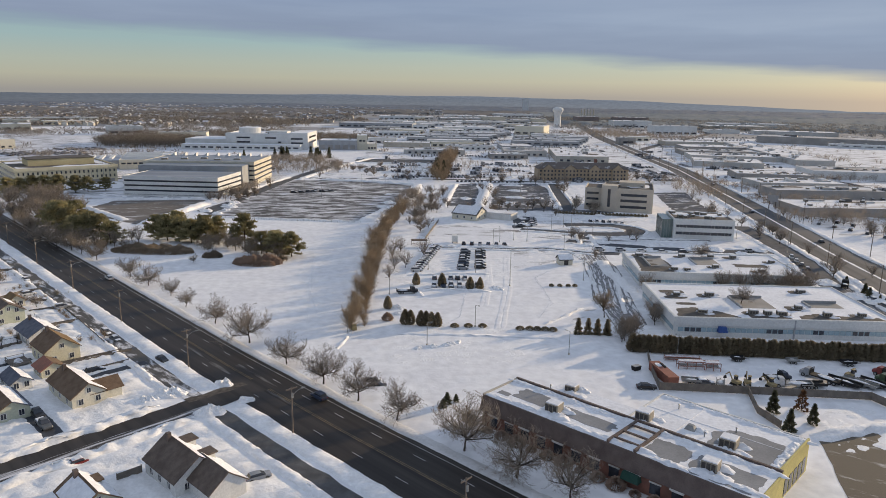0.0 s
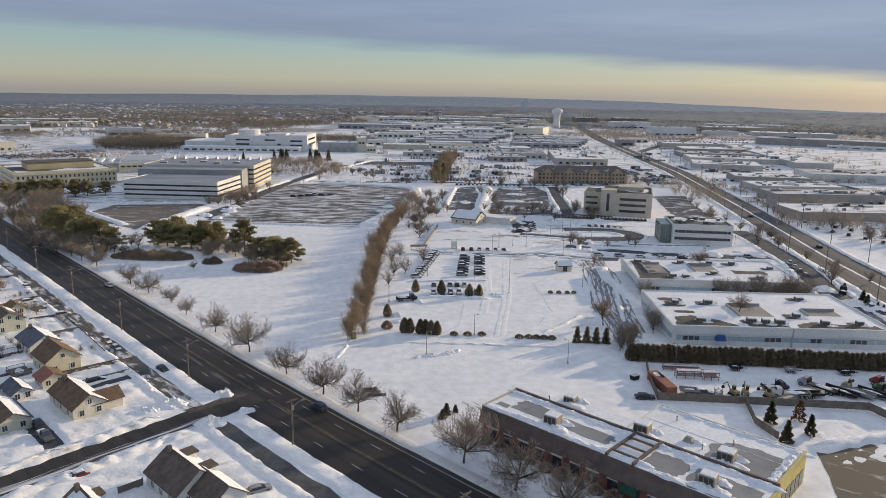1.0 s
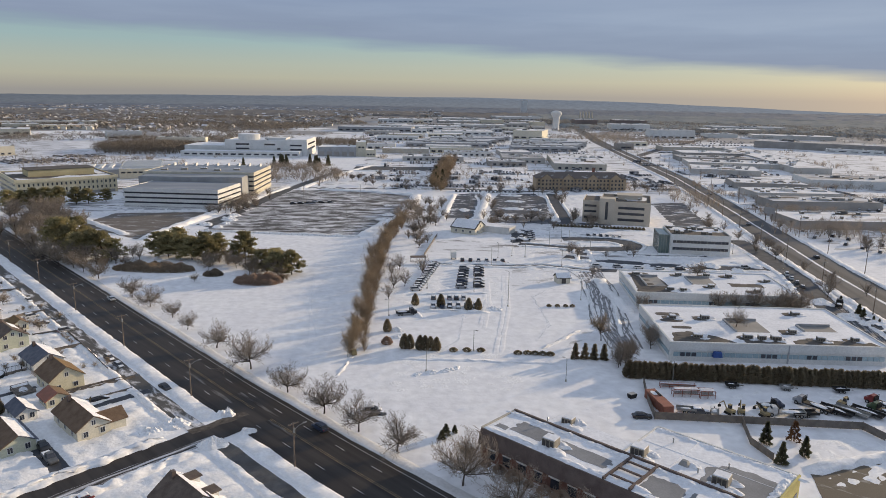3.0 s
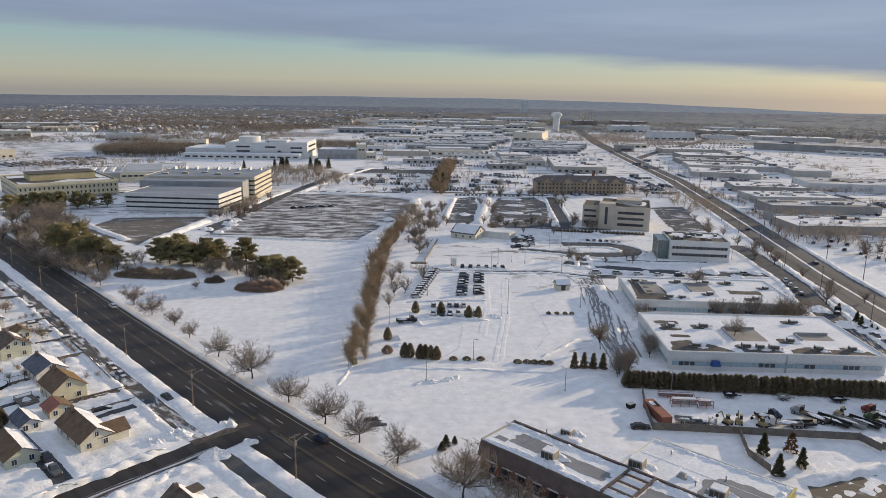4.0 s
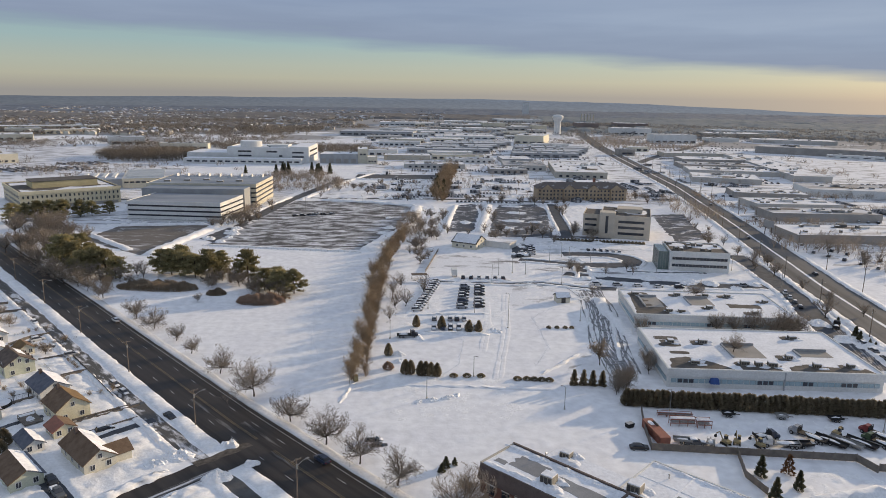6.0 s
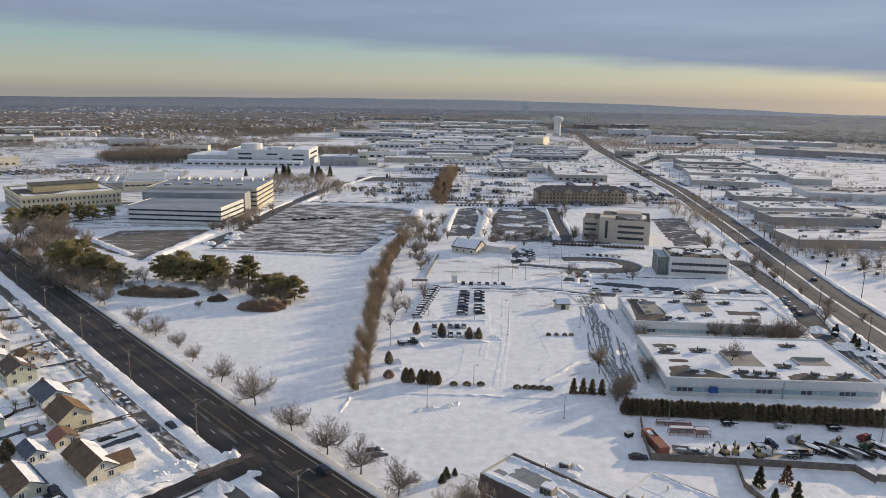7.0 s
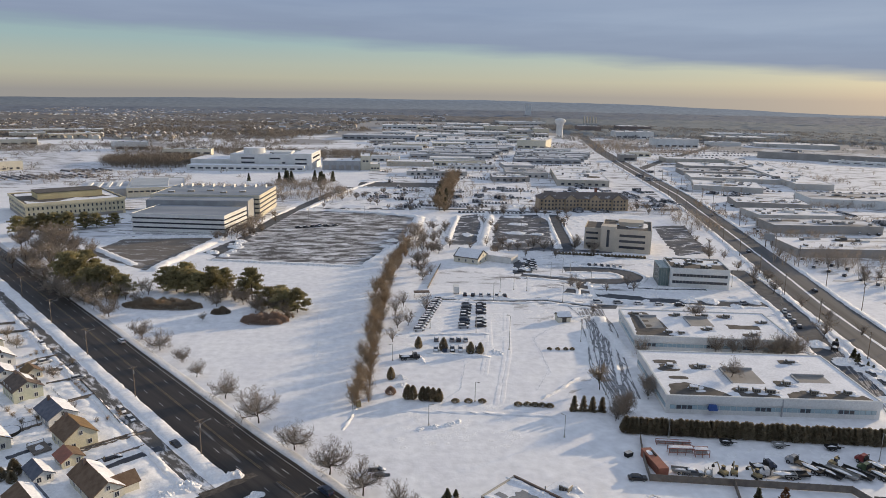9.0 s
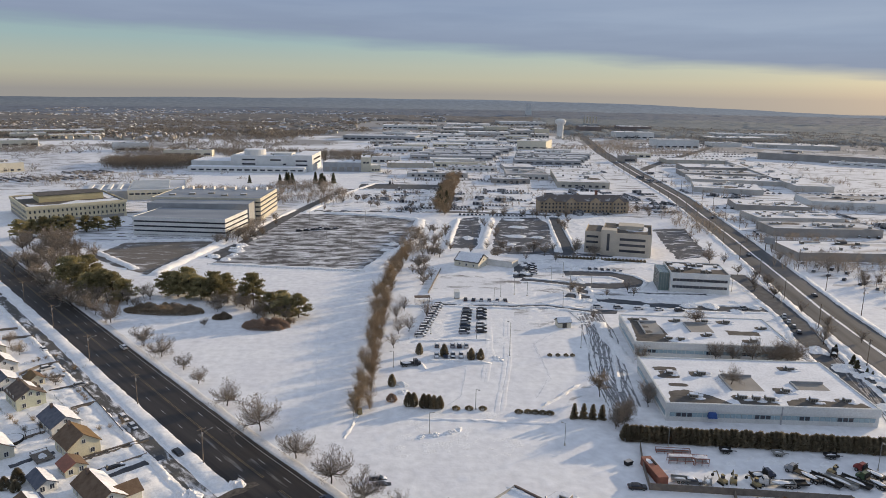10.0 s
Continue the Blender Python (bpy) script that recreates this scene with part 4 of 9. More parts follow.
# grey strip stands in for the shadow where the facade steps back
part("shade_strip", boxes((33.5, 33.9, -0.36, -0.05, 0, 5.6)), GREYPANEL, front, "grey strip painted for the shadow at a step in the facade")
part("awning", boxes((12, 14.6, -1.8, -0.2, 1.9, 3.4), inset=0.3), BLUEAWN, front, "blue rounded entrance canopy")
row_office("office_building", 76, 240.5, math.atan2(-4.2, 53), 58, 33, 5.2, 7, 9, ((6, 13, 10, 24), (24, 33, 14, 24)), ([(1, 0.8), (2, 14), (3, 29), (9, 30.5), (13, 24), (14.5, 8), (13, 2.5), (18, 0.5)], [(38, 12), (38, 17), (50, 17), (50, 12)]), "low white office building with dark roof courts")


def glass_office():
    t = block("office_building", "three-storey white office building with dark ribbon windows and glazed corner", 118, 327.5, math.atan2(-4, 26), 28, 24, 9.6, WHITEPANEL,
              ((5.9, 1.3, 1.5, 1.62), (2.5, 1.3, 1.5, 1.62)), GLASS, 0.5, 12, 5, GRAVEL, faces="f")
    part("corner_glazing", boxes((-5, 0, 3, 20, -0.2, 9.2)), surface("greenish_glass", (0.10, 0.15, 0.14), (0.15, 0.20, 0.19), 0.4, 0.15, 0, 3, spec=0.6), t, "tall greenish glazed corner")
    part("mullions", boxes(*[(-5.1 + 1.2 * k, -5.0 + 1.2 * k, 2.9, 3.02, -0.2, 9.2) for k in range(5)], *[(-5.1, -5.0, 3 + 1.7 * k, 3.12 + 1.7 * k, -0.2, 9.2) for k in range(10)]), METAL, t)
    flat_patch(t, blob(20, 16, 8, 5, 4), 9.75, "snow_patch", ROOFSNOW, "snow left on the roof")
    flat_patch(t, blob(6, 18, 4, 4, 5), 9.75, "snow_patch", ROOFSNOW, "snow left on the roof")


glass_office()


def beige_office():
    a = math.atan2(-8, 27)
    t = block("office_building", "four-storey beige concrete office building with dark slot windows", 103, 409, a, 29, 34, 13.4, TANPANEL, (), GLASS, 0.7, 5, 8, GRAVEL, faces="")
    flat_patch(t, blob(20, 20, 7, 9, 4), 13.56, "snow_patch", ROOFSNOW, "snow left on the roof")
    part("penthouse", boxes((9, 24, 14, 26, 13.4, 16.2)), TANPANEL, t)
    part("stair_tower", boxes((-0.6, 8.5, -0.7, 8, -0.2, 15.6)), TANPANEL, t)
    part("side_wing", boxes((-10.5, -0.6, 4, 30, -0.2, 12.6)), TANPANEL, t)
    part("side_roof", boxes((-10.2, -0.9, 4.3, 29.7, 12.6, 12.8)), GRAVEL, t)
    part("side_parapet", boxes((-10.55, -10.2, 4, 30, 12.6, 13.5), (-10.2, -0.6, 3.95, 4.3, 12.6, 13.5)), TANPANEL, t)
    part("slot_window", boxes((3.0, 4.6, -0.78, -0.6, 3.0, 13.5)), GLASS, t, "tall dark slot window")
    for z in (2.6, 6.2, 9.6):
        part("ribbon_window", boxes((10.5, 25.5, -0.08, 0.1, z, z + 1.5)), GLASS, t, "dark ribbon window")
        part("ribbon_window", boxes((-9.5, -2.4, 3.9, 4.1, z, z + 1.3)), GLASS, t, "dark ribbon window")
        part("ribbon_window", boxes((-10.58, -10.4, 7, 27, z, z + 1.3)), GLASS, t, "dark ribbon window")


beige_office()


def gable_roof(w, l, z0, z1, over=0.4, thick=0.22, x0=0.0):
    """Two roof slabs with the ridge along x; the -y slab first."""
    out = []
    for s in (-1, 1):
        bm = bmesh.new()
        e = w / 2 + over
        dz = (z1 - z0) * over / (w / 2)
        pts = [(x0 - over, s * e, z0 - dz), (x0 + l + over, s * e, z0 - dz), (x0 + l + over, 0, z1), (x0 - over, 0, z1)]
        lo = [bm.verts.new(p) for p in pts]
        hi = [bm.verts.new((p[0], p[1], p[2] + thick)) for p in pts]
        bm.faces.new(lo)
        bm.faces.new(hi)
        for i in range(4):
            bm.faces.new((lo[i], lo[(i + 1) % 4], hi[(i + 1) % 4], hi[i]))
        bmesh.ops.recalc_face_normals(bm, faces=bm.faces)
        out.append(bm)
    return out


def gable_wall(w, l, z0, z1, x0=0.0):
    bm = bmesh.new()
    ends = []
    for x in (x0, x0 + l):
        ends.append([bm.verts.new((x, -w / 2, -0.3)), bm.verts.new((x, w / 2, -0.3)), bm.verts.new((x, w / 2, z0)), bm.verts.new((x, 0, z1)), bm.verts.new((x, -w / 2, z0))])
    bm.faces.new(ends[0][::-1])
    bm.faces.new(ends[1])
    for i in range(5):
        j = (i + 1) % 5
        bm.faces.new((ends[0][i], ends[0][j], ends[1][j], ends[1][i]))
    bmesh.ops.recalc_face_normals(bm, faces=bm.faces)
    return bm


def slope_snow(w, l, z0, z1, side, f0=0.0, f1=1.0, seed=0, x0=0.0, lift=0.24, t0=0.0, t1=1.0):
    """Snow lying on one roof slope, its lower and end margins ragged."""
    bm = bmesh.new()
    nx, ny = 12, 6
    g = {}
    for i in range(nx + 1):
        for j in range(ny + 1):
            fx = t0 + (t1 - t0) * i / nx
            fy = f0 + (f1 - f0) * j / ny
            if j == 0:
                fy += 0.07 * noise.noise(Vector((i * 0.8, seed, 1)))
            if i in (0, nx) and 0 < j:
                fx += 0.05 * noise.noise(Vector((j * 0.9, seed, i)))
            up = 0.10 + 0.08 * noise.noise(Vector((i * 0.6, j * 0.6, seed))) if 0 < i < nx and 0 < j < ny else (0.02 if j == 0 or i in (0, nx) else 0.1)
            e = w / 2 + 0.35
            y = side * e * (1 - fy)
            z = z1 - (z1 - z0) * abs(y) / (w / 2) + lift + up
            g[i, j] = bm.verts.new((x0 - 0.3 + (l + 0.6) * fx, y, z))
    for i in range(nx):
        for j in range(ny):
            bm.faces.new((g[i, j], g[i + 1, j], g[i + 1, j + 1], g[i, j + 1]))
    bmesh.ops.recalc_face_normals(bm, faces=bm.faces)
    for f in bm.faces:
        if f.normal.z < 0:
            f.normal_flip()
    return bm


def window(t, x, y, z, w, h, face, frame_mat=WSIDING):
    """A framed window on a wall: face 'x+', 'x-', 'y+' or 'y-'."""
    s = 1 if face[1] == "+" else -1

    def at(a0, a1, o0, o1, z0, z1):
        if face[0] == "x":
            return (x + min(s * o0, s * o1), x + max(s * o0, s * o1), y + a0, y + a1, z0, z1)
        return (x + a0, x + a1, y + min(s * o0, s * o1), y + max(s * o0, s * o1), z0, z1)
    p = part("window", boxes(at(-w / 2, w / 2, -0.05, 0.03, z, z + h)), GLASS, t)
    b = 0.1
    part("window_frame", boxes(at(-w / 2 - b, w / 2 + b, 0, 0.07, z - b, z), at(-w / 2 - b, w / 2 + b, 0, 0.07, z + h, z + h + b), at(-w / 2 - b, -w / 2, 0, 0.07, z, z + h), at(w / 2, w / 2 + b, 0, 0.07, z, z + h),
                               at(-0.03, 0.03, 0.03, 0.06, z, z + h)), frame_mat, p)


def house(x, y, turn, w, l, z0, z1, wall, roofs, snow, label, wing=None, dormers=(), chimney=True, seed=0, storeys=1):
    """A gabled house, ridge along local x, x = 0 at the far gable. snow: +1, -1 slopes that carry it."""
    t = thing("house", x, y, 0, turn, label, "house", "houses")
    part("wall", gable_wall(w, l, z0, z1), wall, t)
    for bm, m in zip(gable_roof(w, l, z0, z1), roofs):
        part("roof_slope", bm, m, t)
    for s, a, b, c, d in snow:
        part("roof_snow", slope_snow(w, l, z0, z1, s, a, b, seed, 0, 0.24, c, d), ROOFSNOW, t, "snow lying on the roof slope")
    for k in range(storeys):
        z = 0.9 + k * 2.6
        for yy in (-w / 4, w / 4):
            window(t, l, yy, z, 0.95, 1.2, "x+")
        for xx in (l * 0.22, l * 0.5, l * 0.8):
            window(t, xx, w / 2, z, 0.95, 1.2, "y+")
            window(t, xx, -w / 2, z, 0.95, 1.2, "y-")
    if z1 - z0 > 2:
        window(t, l, 0, z0 + 0.4, 0.8, 1.0, "x+")
    part("door", boxes((l * 0.36, l * 0.36 + 0.95, w / 2 - 0.02, w / 2 + 0.06, 0.1, 2.15)), MANSARD, t, "dark front door")
    if chimney:
        part("chimney", boxes((l * 0.12, l * 0.12 + 0.8, -0.9, -0.2, z0, z1 + 1.1)), MANSARD, t, "dark brick chimney")
    for dx, side in dormers:
        dw, dl = 2.2, w * 0.36
        zb = z0 + 0.3
        d = part("dormer", boxes((dx - dw / 2, dx + dw / 2, *(sorted((side * 0.6, side * (w / 2 - 0.8)))), zb, z1 - 0.9)), wall, t)
        part("dormer_roof", boxes((dx - dw / 2 - 0.25, dx + dw / 2 + 0.25, *(sorted((side * 0.2, side * (w / 2 - 0.4)))), z1 - 0.9, z1 - 0.65)), roofs[0], d)
    if wing:
        wx, wy, wt, ww, wl, wz0, wz1, wsnow = wing
        m = Matrix.Translation((wx, wy, 0)) @ Matrix.Rotation(wt, 4, "Z")
        wbm = gable_wall(ww, wl, wz0, wz1)
        bmesh.ops.transform(wbm, matrix=m, verts=wbm.verts)
        part("wing_wall", wbm, wall, t)
        for bm, mm in zip(gable_roof(ww, wl, wz0, wz1), roofs):
            bmesh.ops.transform(bm, matrix=m, verts=bm.verts)
            part("wing_roof", bm, mm, t)
        for s in wsnow:
            bm = slope_snow(ww, wl, wz0, wz1, s, 0, 1, seed + 3)
            bmesh.ops.transform(bm, matrix=m, verts=bm.verts)
            part("wing_snow", bm, ROOFSNOW, t, "snow on the wing roof")
    return t


FULL = ((1, 0.0, 1.0, 0.0, 1.0),)
house(-46.3, 115.4, RDIR, 8.6, 11.2, 3.0, 6.1, WSIDING, (DARKROOF, DARKROOF), FULL, "white one-and-a-half-storey house with dark brown roof, one slope under snow",
      (9.6, 1.4, 0.0, 6.6, 8.6, 2.9, 5.4, (1,)), ((2.6, 1), (9.4, 1)), True, 1)
house(-82.0, 149.2, RDIR, 7.0, 14.2, 2.8, 5.2, CREAM, (BROWNROOF, BROWNROOF), FULL, "cream bungalow with brown roof and snow on one slope",
      (11.0, 0.6, math.pi / 2, 5.6, 6.4, 2.6, 4.2, ()), (), True, 2)
# one brown roof: its sunward slope takes the golden tone as painted sunlight
house(-96.9, 170.6, RDIR, 8.0, 9.8, 3.6, 6.5, YSIDING, (BROWNROOF, TANLITROOF), (), "one-and-a-half-storey yellow house with brown roof, one slope painted golden for sunlight", None, (), True, 3)
house(-91.6, 158.6, RDIR, 5.0, 5.6, 2.2, 3.6, YSIDING, (REDPAINT, BROWNROOF), (), "yellow lean-to with reddish roof behind a house", None, (), False, 4)
house(-109.0, 184.2, RDIR, 7.6, 11, 2.8, 5.0, WSIDING, (GREYROOF, GREYROOF), FULL, "white bungalow with slate-grey roof and snowy slope", None, (), True, 5)
house(-127.0, 199.4, RDIR, 8.0, 10.5, 3.8, 6.2, GSIDING, (DARKROOF, DARKROOF), ((1, 0.3, 0.8, 0.1, 0.6),), "two-storey pale green house with dark roof", None, (), True, 6, 2)
house(-130.4, 211.6, RDIR, 4.6, 5.4, 2.4, 4.0, CREAM, (TANLITROOF, BROWNROOF), (), "small cream garage with a tan roof", None, (), False, 12)
house(-140.0, 210.2, RDIR, 7.6, 9.5, 2.9, 5.0, WSIDING, (GREYROOF, BROWNROOF), FULL, "white house with grey roof and snow", None, (), True, 7)
house(-95.8, 152.0, RDIR, 4.2, 7.5, 2.2, 3.5, WSIDING, (GREYROOF, GREYROOF), FULL, "small white garage with snow on its roof", None, (), False, 8)
house(-92.5, 140.5, RDIR, 6.6, 12.0, 2.4, 4.2, GSIDING, (BROWNROOF, GREYROOF), ((1, 0.2, 1, 0, 1),), "pale green garage with snowy roof", None, (), False, 9)
house(-57.6, 105.2, RDIR, 6.4, 9, 2.4, 4.6, GSIDING, (BROWNROOF, BROWNROOF), ((1, 0.0, 1.0, 0.0, 1.0), (-1, 0.0, 0.9, 0.1, 1.0)), "pale green bungalow with deep snow on its roof", None, ((3, 1),), True, 10)
for k, (hx, hy, wl, rf) in enumerate(((-150, 225, WSIDING, DARKROOF), (-163, 240, CREAM, BROWNROOF), (-176, 254, WSIDING, GREYROOF), (-190, 268, YSIDING, DARKROOF), (-204, 284, WSIDING, BROWNROOF), (-219, 300, CREAM, DARKROOF), (-234, 316, WSIDING, GREYROOF), (-250, 333, GSIDING, DARKROOF), (-118, 168, CREAM, BROWNROOF), (-131, 180, WSIDING, DARKROOF), (-146, 196, CREAM, GREYROOF), (-160, 210, WSIDING, BROWNROOF), (-176, 226, GSIDING, DARKROOF), (-192, 244, WSIDING, DARKROOF))):
    house(hx, hy, RDIR, 7.6, 10.5, 3.0, 5.5, wl, (rf, rf), FULL, "small suburban house with snow on one roof slope", None, (), True, 20 + k)


def chapel():
    t = house(16, 383, math.atan2(-7, 12), 13, 15, 3.2, 6.8, CREAM, (GRAVEL, GRAVEL), ((1, 0.03, 1, 0.03, 0.97), (-1, 0.05, 1, 0.03, 0.96)), "pale gabled hall with its grey roof under snow", None, (), False, 40)
    part("annex", boxes((6, 30, 5, 14, -0.2, 3.4)), WSIDING, t)
    part("annex_roof", boxes((5.7, 30.3, 4.7, 14.3, 3.4, 3.7)), SHEDROOF, t)


chapel()


def hotel():
    t = thing("hotel", 88, 562, 0, 0.03, "tan brick hotel with brown hipped roof and gables", "hotel")
    w, d, h = 74, 18, 9.5
    part("wall", boxes((0, w, 0, d, -0.2, h)), TANBRICK, t)
    bm = bmesh.new()
    v = [bm.verts.new(p) for p in ((-0.8, -0.8, h), (w + .8, -0.8, h), (w + .8, d + .8, h), (-0.8, d + .8, h), (7, d / 2, h + 4.6), (w - 7, d / 2, h + 4.6))]
    for f in ((0, 1, 5, 4), (1, 2, 5), (2, 3, 4, 5), (3, 0, 4), (3, 2, 1, 0)):
        bm.faces.new([v[i] for i in f])
    part("roof", bm, HOTELROOF, t, "dark brown shingled hip roof with traces of snow")
    for gx in (8, 26, 46, 65):
        g = gable_wall(9, 6, h, h + 3.6)
        bmesh.ops.transform(g, matrix=Matrix.Translation((gx, 4.6, 0)) @ Matrix.Rotation(-math.pi / 2, 4, "Z"), verts=g.verts)
        part("gable_bay", g, TANBRICK, t)
        for bm in gable_roof(9, 6, h, h + 3.6):
            bmesh.ops.transform(bm, matrix=Matrix.Translation((gx, 4.6, 0)) @ Matrix.Rotation(-math.pi / 2, 4, "Z"), verts=bm.verts)
            part("gable_roof", bm, HOTELROOF, t)
    me = window_mesh(1.3, 1.5, 0.1, GLASS)
    for z in (1.0, 4.0, 7.0):
        for k in range(24):
            x = 2 + k * 3.0
            share("window_pane", me, t, x, -1.44 if any(abs(x - g) < 4.6 for g in (8, 26, 46, 65)) else -0.03, z)
    part("rear_wing", boxes((w - 30, w - 12, d, d + 40, -0.2, h)), TANBRICK, t)
    part("rear_roof", boxes((w - 31, w - 11, d, d + 41, h, h + 0.4)), ROOFSNOW, t)
    part("chimney", boxes((w - 22, w - 20, d + 6, d + 8, h, h + 6)), BRICK, t)


hotel()


def banded_office(name, x, y, turn, w, d, h, floors, label, wall=BUFF, roof=ROOFSNOW):
    """An office of stacked projecting floor bands with recessed dark glazing."""
    t = thing(name, x, y, 0, turn, label, "office building")
    part("core", boxes((0.6, w - 0.6, 0.6, d - 0.6, -0.2, h)), GLASS, t, "dark recessed glazing")
    fh = h / floors
    for k in range(floors):
        z = k * fh
        part("floor_band", boxes((0, w, 0, d, z + fh * 0.38, z + fh)), wall, t)
    part("base", boxes((0.3, w - 0.3, 0.3, d - 0.3, -0.2, 0.9)), wall, t)
    part("roof", boxes((0.4, w - 0.4, 0.4, d - 0.4, h, h + 0.15)), roof, t, "flat roof")
    part("parapet", boxes((0, w, 0, 0.4, h, h + 0.5), (0, 0.4, 0.4, d, h, h + 0.5), (w - 0.4, w, 0.4, d, h, h + 0.5)), wall, t)
    return t


banded_office("office_building", -197, 449, -0.1, 63, 40, 12.3, 4, "three-storey cream office building with dark window bands", WHITEPANEL, OFFICEROOF)
rear = banded_office("office_building", -207, 507, 0.0, 80, 55, 16.6, 5, "four-storey cream office block with dark window bands", BUFF, OFFICEROOF)
part("link", boxes((4, 76, -18.0, -0.1, -0.2, 15.4)), GREYPANEL, rear, "low grey link between the blocks")
part("link_roof", boxes((4.3, 75.7, -17.7, -0.4, 15.4, 15.55)), OFFICEROOF, rear)

def roof_light(t, x, y, z, w):
    """A slanted skylight: a sloping frame on two posts with glass under it."""
    bm = bmesh.new()
    v = [bm.verts.new(p) for p in ((x, y, z), (x + w, y, z + 2.4), (x + w, y + 5, z + 2.4), (x, y + 5, z), (x + w, y, z), (x + w, y + 5, z))]
    for f in ((0, 1, 2, 3), (1, 4, 5, 2), (0, 4, 1), (3, 2, 5), (0, 3, 5, 4)):
        bm.faces.new([v[i] for i in f])
    bmesh.ops.recalc_face_normals(bm, faces=bm.faces)
    part("roof_light", bm, WHITEPANEL, t, "slanted white roof light")


for k in range(9):
    roof_light(rear, 3 + 8.4 * k, 46, 16.7, 3.6)
for k in range(5):
    far_unit(-196 + 13 * k, 520 + 5 * (k % 3), 16.7, 0.1, 4.5, 2.2, 1.5)


def skylight_wing():
    t = block("office_building", "cream office wing with rows of slatted roof lights", -265, 600, 0.34, 48, 74, 8, CREAM, ((4.4, 1.4, 3.6, 4.6),), GLASS, 0.4, 0, 31, BLUEROOF, faces="f")
    part("side_wing", boxes((-40, -0.1, 6, 58, -0.2, 7.2)), GREYPANEL, t, "low grey side wing")
    part("side_roof", boxes((-39.6, -0.4, 6.4, 57.6, 7.2, 7.4)), BLUEROOF, t)
    for k in range(9):
        part("roof_slat", boxes((2 + 0.6 * (k % 2), 34, 9 + 6.6 * k, 11.6 + 6.6 * k, 8.1, 9.6), inset=0.5), WHITEPANEL, t, "long raised roof light")
    for k in range(4):
        part("side_roof_light", boxes((-34 + 8 * k, -30 + 8 * k, 14, 50, 7.3, 8.4), inset=0.5), WHITEPANEL, t, "long raised roof light")


skylight_wing()


def lantern_office():
    t = block("office_building", "cream modernist office with small square windows and penthouse", -284.5, 482.0, 0.68, 66, 67, 11.6, WARMCREAM, ((7.4, 1.9, 1.05, 2.95), (3.6, 1.9, 1.05, 2.95)), GLASS, 0.8, 3, 9, GRAVEL, faces="fl")
    part("penthouse", boxes((12, 56, 22, 44, 11.6, 16.4)), SUNLITBUFF, t, "cream penthouse with sunlight painted in as yellow")
    part("penthouse_roof", boxes((11.5, 56.5, 21.5, 44.5, 16.4, 16.8)), GRAVEL, t)
    part("cornice", boxes((-0.7, 66.7, -0.7, -0.06, 10.3, 12.5), (-0.7, -0.06, -0.06, 67, 10.3, 12.5)), WARMCREAM, t, "projecting cream cornice")
    # ground floor set-back drawn only as a dark band on the wall
    part("plinth", boxes((1, 64, -0.25, -0.05, -0.2, 2.2), (-0.25, -0.05, 1, 65, -0.2, 2.2)), DARKPANEL, t, "dark band standing for a recessed ground floor")
    for k in range(22):
        part("rib", boxes((1.2 + 2.95 * k, 1.5 + 2.95 * k, -0.3, -0.06, 2.2, 10.3)), WARMCREAM, t)
    flat_patch(t, ragged([(2, 1), (63, 1), (64, 18), (44, 14), (36, 20), (22, 7), (10, 9), (3, 20)], 3, 1.6), 11.77, "snow_patch", ROOFSNOW, "snow left along the roof edge")
    flat_patch(t, ragged([(58, 20), (64, 20), (64, 62), (40, 64), (42, 47), (58, 46)], 4, 1.6), 11.775, "snow_patch", ROOFSNOW, "snow left on the roof")
    flat_patch(t, ragged([(2, 48), (30, 48), (34, 62), (3, 63)], 5, 1.6), 11.78, "snow_patch", ROOFSNOW, "snow left on the roof")
    for k in range(4):
        part("flagpole", tube(bmesh.new(), (46 + 4 * k, -10, -0.2), (46 + 4 * k, -10, 12), 0.14, 0.08, 6), METAL, t, "slim grey flagpole")


lantern_office()


